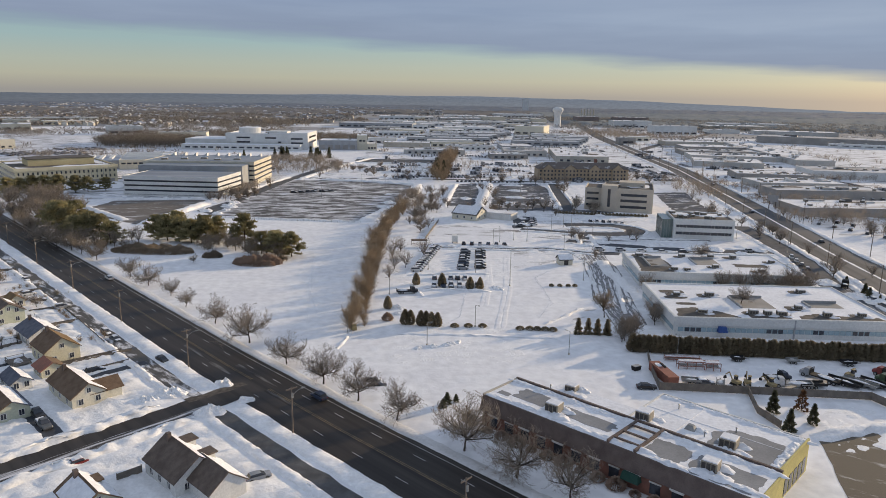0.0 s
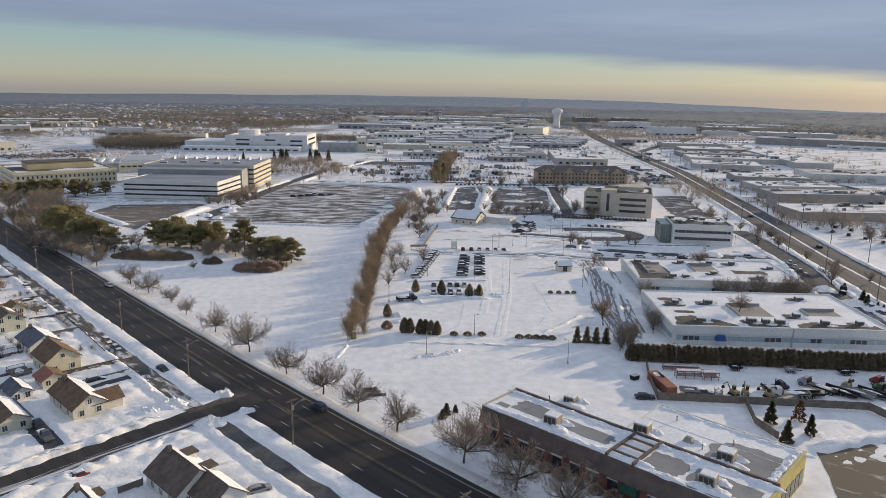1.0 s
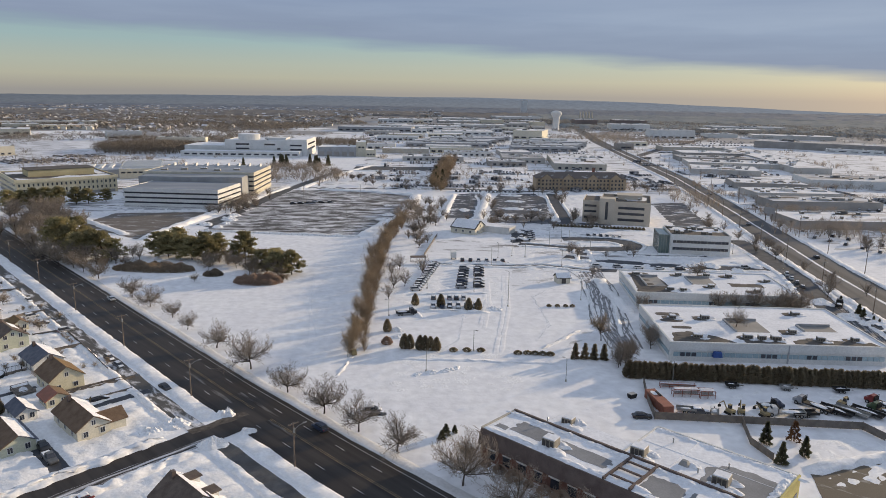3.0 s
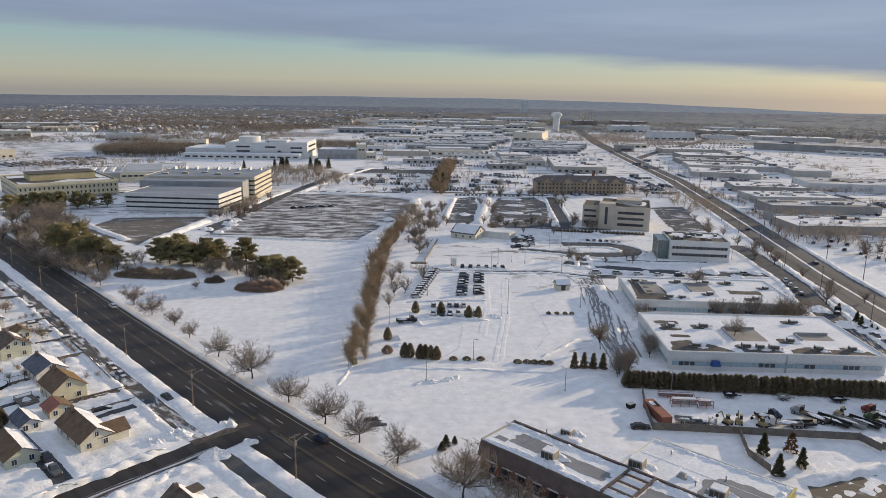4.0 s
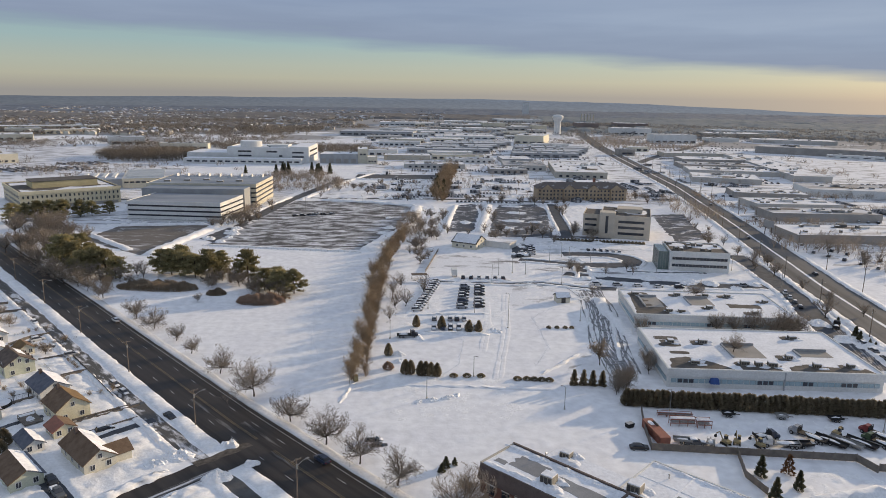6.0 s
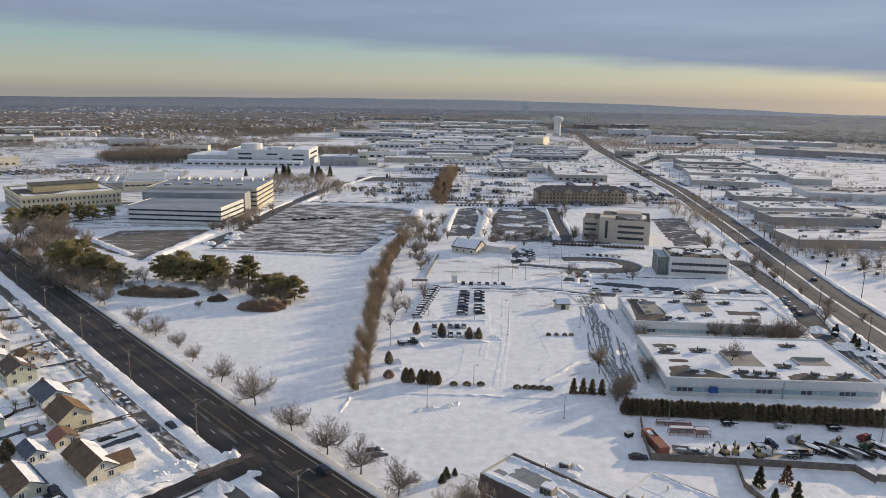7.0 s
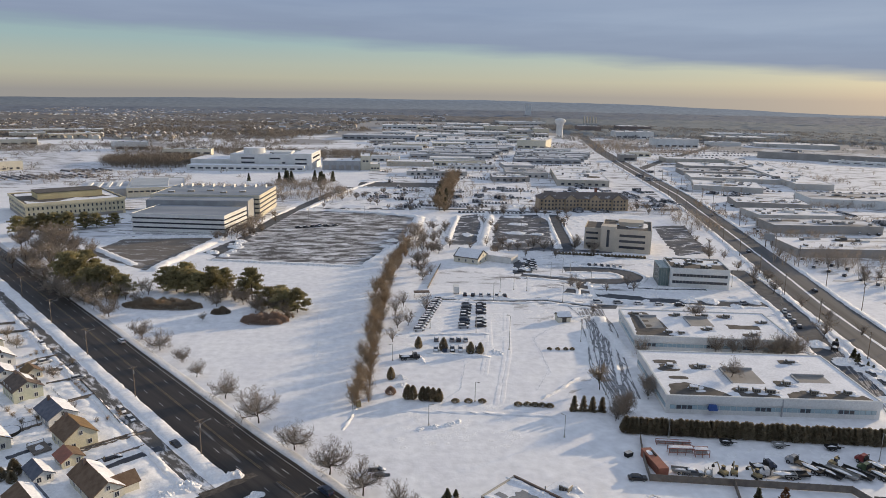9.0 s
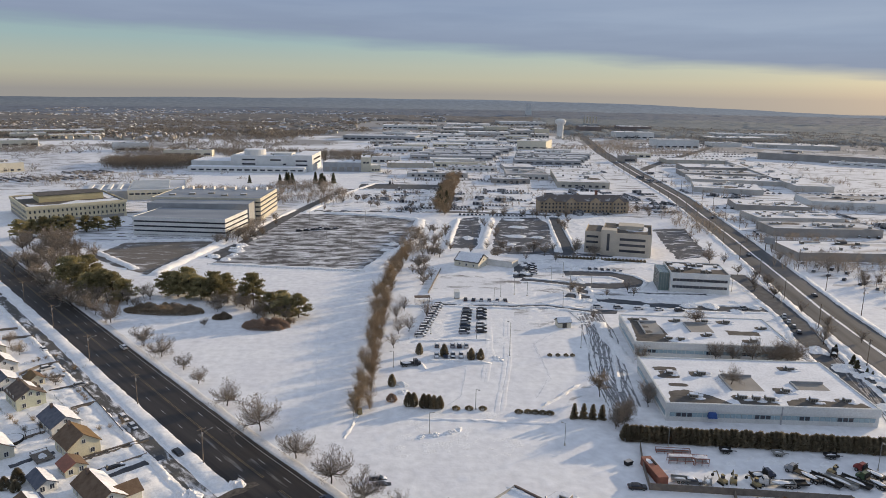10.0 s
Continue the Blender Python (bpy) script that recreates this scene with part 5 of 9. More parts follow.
def campus():
    t = block("office_building", "large white research building with rooftop drum", -244, 843, 0.0, 76, 62, 17.6, WHITEPANEL, (), GLASS, 0.9, 6, 10, faces="")
    part("drum", tube(bmesh.new(), (24, 22, 17), (24, 22, 24.5), 13, 13, 24), WHITEPANEL, t, "round white rooftop drum")
    part("drum_roof", tube(bmesh.new(), (24, 22, 24.5), (24, 22, 24.8), 12.6, 12.4, 24), ROOFSNOW, t)
    part("penthouse", boxes((46, 70, 16, 40, 17.6, 20.4)), WHITEPANEL, t)
    part("end_block", boxes((76.1, 98, -2, 66, -0.2, 19.4)), WHITEPANEL, t, "taller white end block")
    part("end_roof", boxes((76.5, 97.6, -1.6, 65.6, 19.4, 19.7)), ROOFSNOW, t)
    for x0, x1, z in ((13, 29, 12.6), (13, 29, 7.4), (47, 60, 12.4), (62, 66, 7.4), (78, 92, 11.8), (78, 92, 6.8)):
        y = -2.06 if x0 > 76 else -0.06
        part("band_window", boxes((x0, x1, y, y + 0.2, z, z + 1.9)), GLASS, t, "dark ribbon window")
    for z in (7, 13):
        part("band_window", boxes((97.9, 98.1, 8, 58, z, z + 2.2)), GLASS, t, "dark ribbon window")
    part("base_wing", boxes((-46, 92, -20, -2.1, -0.2, 6.4)), WHITEPANEL, t, "low white front wing")
    part("base_roof", boxes((-45.6, 91.6, -19.6, -2.5, 6.4, 6.6)), ROOFSNOW, t)
    for k in range(15):
        part("base_window", boxes((-42 + 9 * k, -36 + 9 * k, -20.06, -19.9, 2.2, 4.0)), GLASS, t)
    part("west_wing", boxes((-50, -0.1, 6, 60, -0.2, 11)), WHITEPANEL, t)
    part("west_roof", boxes((-49.6, -0.5, 6.4, 59.6, 11, 11.2)), ROOFSNOW, t)
    block("office_building", "low grey workshop with loading doors", -134, 846, 0, 46, 40, 11, GREYPANEL, ((1, 5, 6, 9),), DARKPANEL, 0.5, 3, 11, faces="f")
    block("office_building", "cream brick boiler house", -88, 850, 0.1, 12, 40, 17, CREAM, ((10, 2, 3, 4),), GLASS, 0.5, 1, 13, faces="fr")
    block("office_building", "low cream annex with snowy roof", -76, 845, 0.1, 12, 24, 8, CREAM, ((2, 2, 2.4, 3.4),), GLASS, 0.4, 1, 15, faces="fr")
    block("warehouse", "long low shed with snow-covered roof", -60, 905, 0, 60, 26, 6, CONCRETE, (), GLASS, 0.3, 3, 14, category="warehouse")


campus()

# flat-roofed sheds of the industrial estate: x, y of the front left corner, turn, width, depth, height, wall
SHEDS = ((65, 753, 0.0, 41, 34, 5, DARKPANEL), (84, 792, -0.05, 48, 58, 6, SHEDGREY), (131, 724, -0.1, 54, 122, 6.4, CONCRETE), (-30, 800, 0, 70, 34, 5, SHEDGREY), (20, 872, 0.02, 60, 30, 5, WSIDING),
         (115, 968, 0, 92, 31, 6, GREYPANEL), (121, 1004, 0, 98, 31, 6.6, GREYPANEL), (126, 1040, 0, 106, 31, 6, GREYPANEL), (131, 1076, 0, 112, 31, 6.6, GREYPANEL),
         (-34, 1022, 0.02, 122, 34, 6, GREYPANEL), (-22, 1066, 0.02, 118, 34, 6.6, GREYPANEL), (-12, 1110, 0.02, 120, 34, 6, GREYPANEL), (4, 1154, 0.02, 122, 34, 6.6, GREYPANEL), (26, 1198, 0.02, 112, 34, 6, GREYPANEL),
         (150, 1254, -0.3, 52, 74, 15, CREAM), (26, 1351, 0.03, 100, 60, 7, WHITEPANEL), (30, 1424, 0.03, 104, 56, 7, SHEDGREY), (-186, 1440, -0.1, 150, 70, 9, GREYPANEL), (-60, 1540, 0.02, 130, 60, 8, WHITEPANEL), (-120, 1330, 0.1, 66, 34, 6, SHEDGREY),
         (25, 1842, 0, 108, 60, 9, SHEDGREY), (136, 1838, 0.1, 60, 44, 14, CREAM), (188, 1730, 0, 60, 60, 9, SHEDGREY), (250, 1734, 0, 36, 46, 14, CREAM), (60, 1660, 0, 120, 60, 8, WHITEPANEL), (219, 2262, 0.1, 145, 120, 10, WSIDING), (40, 2080, 0, 130, 80, 9, WHITEPANEL), (-140, 1930, 0.02, 150, 80, 9, WHITEPANEL),
         (384, 1850, 0, 58, 50, 17, HAZEBRICK), (522, 1962, 0, 86, 70, 14, HAZEBRICK), (422, 1618, 0, 88, 50, 15, WHITEPANEL), (426, 1328, 0, 80, 50, 16, WHITEPANEL), (620, 1560, 0, 130, 70, 9, CONCRETE), (560, 1400, 0, 60, 40, 7, WSIDING), (700, 1720, -0.05, 180, 80, 9, WSIDING), (640, 1380, -0.3, 150, 60, 7, SHEDGREY),
         (218, 398, -0.02, 112, 36, 5, DARKPANEL), (240, 474, -0.04, 76, 30, 5.6, DARKPANEL), (251, 521, -0.02, 66, 36, 5, SHEDGREY), (262, 588, -0.2, 60, 36, 5, DARKPANEL), (336, 604, -0.2, 150, 50, 6.4, WHITEPANEL),
         (268, 704, -0.3, 66, 52, 5, SHEDGREY), (292, 778, -0.2, 104, 48, 5, SHEDGREY), (306, 842, -0.12, 92, 44, 5, DARKPANEL), (418, 712, 1.42, 290, 38, 6, SHEDGREY), (330, 905, -0.1, 80, 50, 6, DARKPANEL), (524, 1120, -0.6, 330, 62, 10.5, DARKPANEL), (590, 1030, -0.55, 74, 16, 5, WHITEPANEL), (340, 1010, -0.05, 90, 40, 6, CONCRETE), (278, 1024, 0.1, 24, 18, 9, DARKPANEL),
         (-522, 752, 0.82, 74, 50, 10, CREAM), (-724, 1128, 0.5, 80, 60, 10, CREAM), (-790, 1318, 0.5, 60, 40, 10, CREAM), (-724, 1334, 0.7, 90, 30, 8, CREAM), (-492, 1084, 0.5, 50, 40, 12, WSIDING), (-391, 1015, 0.12, 68, 20, 9, CREAM), (-880, 1420, 0.5, 200, 50, 9, CREAM))
for k, (x, y, a, w, d, h, m) in enumerate(SHEDS):
    lab = "flat-roofed industrial shed with snow-covered roof" if m is not DARKPANEL else "long dark-fronted warehouse with snow-covered roof"
    last = block("warehouse", lab, x, y, a, w, d, h, m, ((1.2, 2.0, 3.2, 7.0),) if y < 900 and x < 200 else (), GLASS, 0.35, (16 if y < 900 else 7) if y < 1300 else 2, 60 + k, BLUEROOF if m is GREYPANEL or m is WSIDING else (THINROOF if k % 3 == 1 else SHEDROOF), 1 if y < 900 else 0, "warehouse", "industrial sheds", "f")
    rr = random.Random(900 + k)
    for q in range(2 + int(w * d / 2200)):
        ux, uy, bw = rr.uniform(0.08, 0.92) * w, rr.uniform(0.2, 0.9) * d, rr.uniform(3, 11)
        far_clutter(x + ux * math.cos(a) - uy * math.sin(a), y + ux * math.sin(a) + uy * math.cos(a), h + 0.1, a, bw, rr.uniform(2.5, 6), rr.uniform(1.2, 3.0) * (1 if y > 620 else 0.6))
    if y >= 900 and (x < 330 or m is WHITEPANEL):
        n = int(w / 13)
        part("window_band", boxes(*[((i + .2) * w / n, (i + .85) * w / n, -0.06, 0.05, 2.0, min(4.6, h * 0.6)) for i in range(n)]), GLASS, last, "dark windows and loading doors")["kind"] = "stuff"


def water_tower(x, y, h, r, label):
    t = thing("water_tower", x, y, 0, 0, label, "water tower")
    bm = bmesh.new()
    prof = ((0.72, 0), (0.62, 0.04), (0.62, 0.64), (0.70, 0.72), (1.0, 0.82), (1.02, 0.90), (0.8, 0.96), (0.3, 1.0), (0.0, 1.0))
    seg = 20
    prev = None
    for rr, z in prof:
        ring = [bm.verts.new((math.cos(k * math.tau / seg) * max(rr, 0.01) * r, math.sin(k * math.tau / seg) * max(rr, 0.01) * r, z * h)) for k in range(seg)]
        if prev:
            for k in range(seg):
                j = (k + 1) % seg
                bm.faces.new((prev[k], prev[j], ring[j], ring[k]))
        prev = ring
    part("tank", bm, WHITEPANEL, t, smooth=True)


water_tower(283, 1570, 45, 12.0, "pale water tower with a flared bowl on a thick column")
block("tower_block", "pale tower block far off", 410, 3150, 0, 26, 26, 58, WHITEPANEL, (), GLASS, 1, 0, 5, category="tower block")
for k in range(5):
    st = thing("chimney_stack", 519 + 10.5 * k, 2430, 0, 0, "tall pale industrial chimney stack", "chimney", "row of chimney stacks")
    part("shaft", tube(bmesh.new(), (0, 0, -1), (0, 0, 27), 2.8, 2.2, 10), CONCRETE, st)


def small_sheds():
    """Lesser buildings that fill the industrial estate."""
    rnd = random.Random(77)
    taken = [(x - 8 - (d * 0.3 if a < -0.05 else 0), y - 8, x + w + 8, y + d + 8) for x, y, a, w, d, h, m in SHEDS] + [(80, 550, 175, 720), (-110, 690, 130, 752), (-75, 840, -15, 960)]
    n = 0
    while n < 46:
        x, y = rnd.uniform(-120, 330), rnd.uniform(690, 2100)
        w, d = rnd.uniform(22, 70), rnd.uniform(16, 46)
        ax = 238 + (y - 660) * 0.11
        if (x < 0 and y < 960) or (ax - 60 < x + w and x < ax + 25) or any(x < q[2] and x + w > q[0] and y < q[3] and y + d > q[1] for q in taken):
            n += 0.02
            continue
        taken.append((x - 6, y - 6, x + w + 6, y + d + 6))
        n += 1
        h = rnd.uniform(4.5, 8)
        m = rnd.choice((WHITEPANEL, GREYPANEL, SHEDGREY, CONCRETE, CREAM))
        t = block("warehouse", "small flat-roofed workshop under snow", x, y, rnd.uniform(-0.03, 0.05), w, d, h, m, (), GLASS, 0.35, 1 if y < 1100 else 0, 200 + int(n), rnd.choice((SHEDROOF, BLUEROOF, SHEDROOF, THINROOF)), 0, "warehouse", "small workshops", "")
        c = max(2, int(w / 8))
        part("window_band", boxes(*[((i + .2) * w / c, (i + .8) * w / c, -0.06, 0.05, 1.2, min(4.0, h * 0.6)) for i in range(c)]), GLASS, t, "dark windows and loading doors")["kind"] = "stuff"


small_sheds()


def roof_clutter():
    """Roof units and vents on the far sheds, too many to tell apart."""
    verts, faces = [], []
    for x, y, z, a, w, d, h in CLUTTER:
        i = len(verts)
        for zz, f in ((z - 0.1, 1.0), (z + h, 0.94)):
            for u, v in ((-1, -1), (1, -1), (1, 1), (-1, 1)):
                verts.append((x + math.cos(a) * u * w * f - math.sin(a) * v * d * f, y + math.sin(a) * u * w * f + math.cos(a) * v * d * f, zz))
        faces.extend(((i + 4, i + 5, i + 6, i + 7), (i, i + 1, i + 5, i + 4), (i + 1, i + 2, i + 6, i + 5), (i + 2, i + 3, i + 7, i + 6), (i + 3, i, i + 4, i + 7)))
    tagged(raw("roof_clutter", verts, faces, surface("mixed_roof_metal", (0.20, 0.19, 0.18), (0.66, 0.65, 0.62), 0.12, 0.7, 0, 2, lo=0.42, hi=0.56, island=True, vary=0.35)), "roof units and vents on far sheds", "roof units", "", "stuff")


roof_clutter()

# ---- lots and drives ----
sheet([(-122, 378), (-36, 366), (-14, 415), (-10, 520), (-53, 545), (-105, 541), (-115, 462)], 0.03, "parking_lot", PATCHY, "half-cleared asphalt car park streaked with snow", "car park", seed=2, ragged=2)
sheet([(-197, 388), (-175, 369), (-147, 348), (-142, 391), (-139, 433), (-191, 436)], 0.03, "parking_lot", LOTBROWN, "half-cleared car park beside an office", "car park", seed=3, ragged=2)
sheet([(-132, 392), (-121, 382), (-114, 460), (-106, 542), (-86, 668), (-72, 690), (-84, 692), (-95, 666), (-118, 520), (-123, 436)], 0.04, "drive", SALTED, "salted driveway beside the car park", "driveway", seed=4)
sheet([(-76, 690), (16, 690), (18, 735), (-76, 733)], 0.03, "parking_lot", SALTED, "bare dark car park", "car park", seed=5, ragged=2)
sheet([(12, 422), (27.5, 423), (35, 489), (36, 538), (22, 528), (16, 470)], 0.03, "parking_lot", LOTDARK, "mostly cleared car park", "car park", seed=6, ragged=2)
sheet([(37, 414), (45, 490), (54, 533), (83, 538), (88, 508), (78, 446), (75, 408)], 0.03, "parking_lot", LOTDARK, "mostly cleared car park with snow islands", "car park", seed=7, ragged=2)
for k, (x, y, rx, ry) in enumerate(((64, 526, 9, 5), (63, 496, 8, 5), (57, 462, 8.5, 5), (72, 459, 5, 4), (24, 455, 4, 7), (50, 436, 5, 4))):
    tagged(part("snow_mound", mound(x, y, rx, ry, 0.9, 300 + k, 8, 30), BANK), "low oval island of snow in a car park", "snow pile", "snow islands", "")
sheet([(43, 351), (53, 351.5), (59.5, 386), (47, 387)], 0.03, "parking_lot", LANE, "small cleared forecourt", "car park", seed=8, ragged=1.5)
sheet([(71, 291), (82.5, 291), (84, 296), (73, 298.5)], 0.03, "parking_lot", LANE, "small bare patch of asphalt", "car park", seed=9, ragged=1)
sheet([(40, 409), (109, 403), (110, 410), (40, 418)], 0.034, "drive", LOTDARK, "cleared strip along the car parks", "driveway", seed=10)
# ploughed lanes: plan line and half width
LANES = (([(72, 362.5), (86, 362), (97, 361), (103.5, 356), (106, 348), (102.5, 340), (92, 337), (76, 337.5)], 5.6), ([(78, 338), (60, 344), (47, 348.5)], 3.0), ([(76.2, 337), (73, 307)], 2.2),
         ([(65, 319.8), (84.6, 311), (106.3, 304.5), (127.6, 300), (153, 300)], 4.2), ([(166, 364), (165, 338), (162.5, 315), (160, 290), (151, 256), (146, 230), (140, 199)], 5.2),
         ([(2, 302.5), (26, 301), (36, 300.3), (52, 302.5), (62, 298), (74, 293)], 1.3), ([(96, 540), (91, 490), (87, 440), (84, 412)], 3.6), ([(96.8, 325.4), (111.7, 323.9), (135, 323.8)], 1.2))
for k, (pts, hw) in enumerate(LANES):
    ln = Line(pts)
    tagged(part("drive", strip(ln, 0, ln.length, -hw, hw, 0.036 + 0.002 * k, 2.5, 0.7, 30 + k), LANE), "dark ploughed lane between snow banks", "driveway", "", "structure")
    for q, side in enumerate((-1, 1)):
        o = sorted((side * hw * 0.92, side * (hw + 2.6)))
        tagged(part("snow_ridge", bank(ln, 0, ln.length, o[0], o[1], 0.55, 400 + 2 * k + q, 1.2, 7), BANK, smooth=True), "low ploughed snow along a lane", "snow bank", "snow ridges round the lots", "stuff")


def off_lane(x, y):
    """Distance from the nearest lane's edge."""
    best = 9.0
    for pts, hw in LANES:
        for (ax, ay), (bx, by) in zip(pts, pts[1:]):
            dx, dy = bx - ax, by - ay
            f = max(0, min(1, ((x - ax) * dx + (y - ay) * dy) / (dx * dx + dy * dy)))
            best = min(best, math.hypot(x - ax - f * dx, y - ay - f * dy) - hw)
    return best


sheet([(78.5, 126), (98, 131), (112, 118), (96, 92), (68, 92)], 0.03, "parking_lot", surface("gritty_asphalt", (0.135, 0.115, 0.09), (0.50, 0.49, 0.48), 0.35, 0.85, 0.3, 4, lo=0.57, hi=0.72, stretch=(0.35, 1, 1), turn=0.5, dist=0.03, detail=9, ragged=0.6), "gritty brown cleared yard", "car park", seed=15)
sheet([(146, 398), (170, 407), (178, 464), (187, 500), (161, 494), (152, 440)], 0.03, "parking_lot", LOTDARK, "half-cleared car park behind the offices", "car park", seed=16, ragged=2)
sheet([(40, 194), (42.5, 196), (58, 218), (55, 219)], 0.03, "drive", ESTATE, "narrow cleared path", "path", seed=18)


def wheel_ruts(runs, seed, label):
    """Pairs of dark tyre tracks wandering through the snow."""
    rnd = random.Random(seed)
    bm = bmesh.new()
    for k, pts in enumerate(runs):
        ln = Line(pts)
        n = int(ln.length / 1.5)
        for side in (-0.85, 0.85):
            row = None
            for i in range(n + 1):
                s = ln.length * i / n
                off = side + 2.2 * noise.noise(Vector((s * 0.035, k * 3.7, seed))) + 0.3 * noise.noise(Vector((s * 0.4, k, seed)))
                w = max(0.02, 0.22 + 0.34 * noise.noise(Vector((s * 0.16, k * 2.1 + side, seed + 3))))
                z = 0.07 + 0.0015 * (2 * k + (side > 0))
                x0, y0, _ = ln.at(s, off - w)
                x1, y1, _ = ln.at(s, off + w)
                cur = (bm.verts.new((x0, y0, z)), bm.verts.new((x1, y1, z)))
                if row:
                    bm.faces.new((row[0], row[1], cur[1], cur[0]))
                row = cur
    bmesh.ops.recalc_face_normals(bm, faces=bm.faces)
    for f in bm.faces:
        if f.normal.z < 0:
            f.normal_flip()
    tagged(part("wheel_ruts", bm, RUTMUD), label, "track", "", "stuff")


wheel_ruts([[(56.5 + 0.8 * k, 197), (56 + 1.1 * k, 220), (60 + 1.15 * k, 243), (64.5 + 0.95 * k, 270), (66 + 0.8 * k, 294)] for k in range(11)] + [[(63, 197), (60, 222), (70, 246), (67, 270), (60, 298)], [(58, 200), (68, 224), (63, 246), (74, 270), (70, 296)],
           [(66, 292), (58, 300), (46, 303), (30, 300)], [(70, 288), (60, 297), (44, 299), (10, 303)], [(74, 294), (62, 303), (50, 306), (40, 299)]], 5, "tangle of dark wheel ruts in the snow")
wheel_ruts([[(156 - 1.2 * k, 250), (150 - 1.2 * k, 225), (143 - k, 199), (138 - k, 178)] for k in range(3)], 9, "dark wheel ruts beside the low offices")
sheet([(-420, 655), (-380, 690), (-360, 785), (-545, 1040), (-600, 1000), (-480, 780)], 0.03, "parking_lot", PATCHY2, "large snowy car park", "car park", seed=30, ragged=4)


sheet([(-250, 482), (-220, 484), (-199, 443), (-196, 430), (-222, 428)], 0.03, "parking_lot", PATCHY2, "curving snowy forecourt between offices", "car park", seed=33, ragged=3)
for k, pts in enumerate(([(-70, 760), (60, 700), (232, 690), (255, 930), (280, 1200), (320, 1600), (-120, 1600), (-90, 1000)], [(205, 445), (262, 420), (420, 430), (700, 640), (900, 1000), (500, 1240), (300, 1150), (272, 930), (240, 640)], [(-560, 800), (-430, 640), (-300, 600), (-262, 700), (-270, 830), (-330, 860), (-480, 1060), (-640, 1060)],
                         [(-92, 562), (96, 566), (92, 650), (10, 684), (-60, 684)], [(210, 290), (300, 250), (330, 330), (262, 420), (212, 420)], [(-10, 330), (46, 325), (46, 345), (10, 360)], [(100, 535), (200, 560), (226, 690), (120, 690), (92, 640)])):
    sheet(pts, 0.012 + 0.002 * k, "yard", ESTATE, "driven-over snow and asphalt between buildings", "yard", seed=60 + k, ragged=5)


sheet([(-96, 552), (20, 556), (104, 545), (104, 552), (20, 564), (-96, 560)], 0.035, "road_lane", SALTED, "narrow cleared street between lots", "road", seed=41, ragged=1.2)
sheet([(48, 328), (66, 322), (112, 318), (112, 395), (76, 398), (48, 388)], 0.014, "yard", ESTATE, "driven-over snow about the drives", "yard", seed=42, ragged=4)
sheet([(34, 262), (54, 280), (70, 296), (150, 280), (150, 300), (70, 312), (36, 300)], 0.013, "yard", ESTATE, "driven-over snow about the drives", "yard", seed=43, ragged=4)


sheet([(-226, 428), (-136, 436), (-128, 470), (-122, 540), (-112, 600), (-150, 645), (-250, 640), (-262, 560), (-215, 500)], 0.02, "yard", PATCHY2, "slushy ground about the offices", "yard", seed=51, ragged=4)
sheet([(96, 556), (190, 540), (205, 600), (222, 680), (120, 690), (96, 650)], 0.03, "parking_lot", PATCHY2, "snowy car park beside the tan building", "car park", seed=52, ragged=3)


# ---- trees ----
def grow(seed, height, limbs=6, angle=0.75, stem=0.22, reach=0.62, kids=(2, 2, 1), thin=0.018, base_r=0.2, curl=0.18):
    """Branch segments of a leafless tree: (p, q, r0, r1, level). angle: how far the limbs lean out."""
    rnd = random.Random(seed)
    segs = []

    def limb(p, d, length, r, level):
        n = (4, 4, 3, 2, 1)[level]
        q = p
        for k in range(n):
            d = (d + Vector((rnd.uniform(-curl, curl), rnd.uniform(-curl, curl), rnd.uniform(-curl * 0.4, curl)))).normalized()
            e = q + d * (length / n)
            r2 = max(thin, r * (1 - 0.62 * (k + 1) / n))
            segs.append((q, e, max(thin, r * (1 - 0.62 * k / n)), r2, level))
            if 0 < level < 4:
                for c in range(kids[level - 1]):
                    side = d.orthogonal().normalized()
                    side.rotate(Matrix.Rotation(rnd.uniform(0, math.tau), 3, d))
                    nd = (d * rnd.uniform(0.6, 1.0) + side * rnd.uniform(0.5, 1.0) + Vector((0, 0, 0.15))).normalized()
                    limb(q.lerp(e, rnd.random()), nd, length * rnd.uniform(0.42, 0.62), r2 * 0.6, level + 1)
            q = e
        return q
    top = limb(Vector((0, 0, -0.2)), Vector((rnd.uniform(-.08, .08), rnd.uniform(-.08, .08), 1)).normalized(), height * stem + 0.2, base_r, 0)
    for k in range(limbs):
        a = (k + rnd.uniform(-.3, .3)) * math.tau / limbs
        lean = angle * rnd.uniform(0.55, 1.15) * (0.3 if k == 0 else 1)
        limb(top - Vector((0, 0, rnd.uniform(0, height * stem * 0.35))), Vector((math.cos(a) * math.sin(lean), math.sin(a) * math.sin(lean), math.cos(lean))), height * reach * rnd.uniform(0.85, 1.15), base_r * 0.5, 1)
    return segs


def seg_mesh(name, segs, material):
    verts, faces = [], []
    for p, q, r0, r1, lv in segs:
        d = (q - p).normalized()
        a = d.orthogonal().normalized()
        b = d.cross(a)
        n = 6 if lv == 0 else 4 if lv == 1 else 3
        i0 = len(verts)
        for c, r in ((p, r0), (q, r1)):
            for k in range(n):
                verts.append(c + (a * math.cos(k * math.tau / n) + b * math.sin(k * math.tau / n)) * r)
        for k in range(n):
            j = (k + 1) % n
            faces.append((i0 + k, i0 + j, i0 + n + j, i0 + n + k))
    me = bpy.data.meshes.new(name)
    me.from_pydata([tuple(v) for v in verts], [], faces)
    me.update()
    me.materials.append(material)
    return me


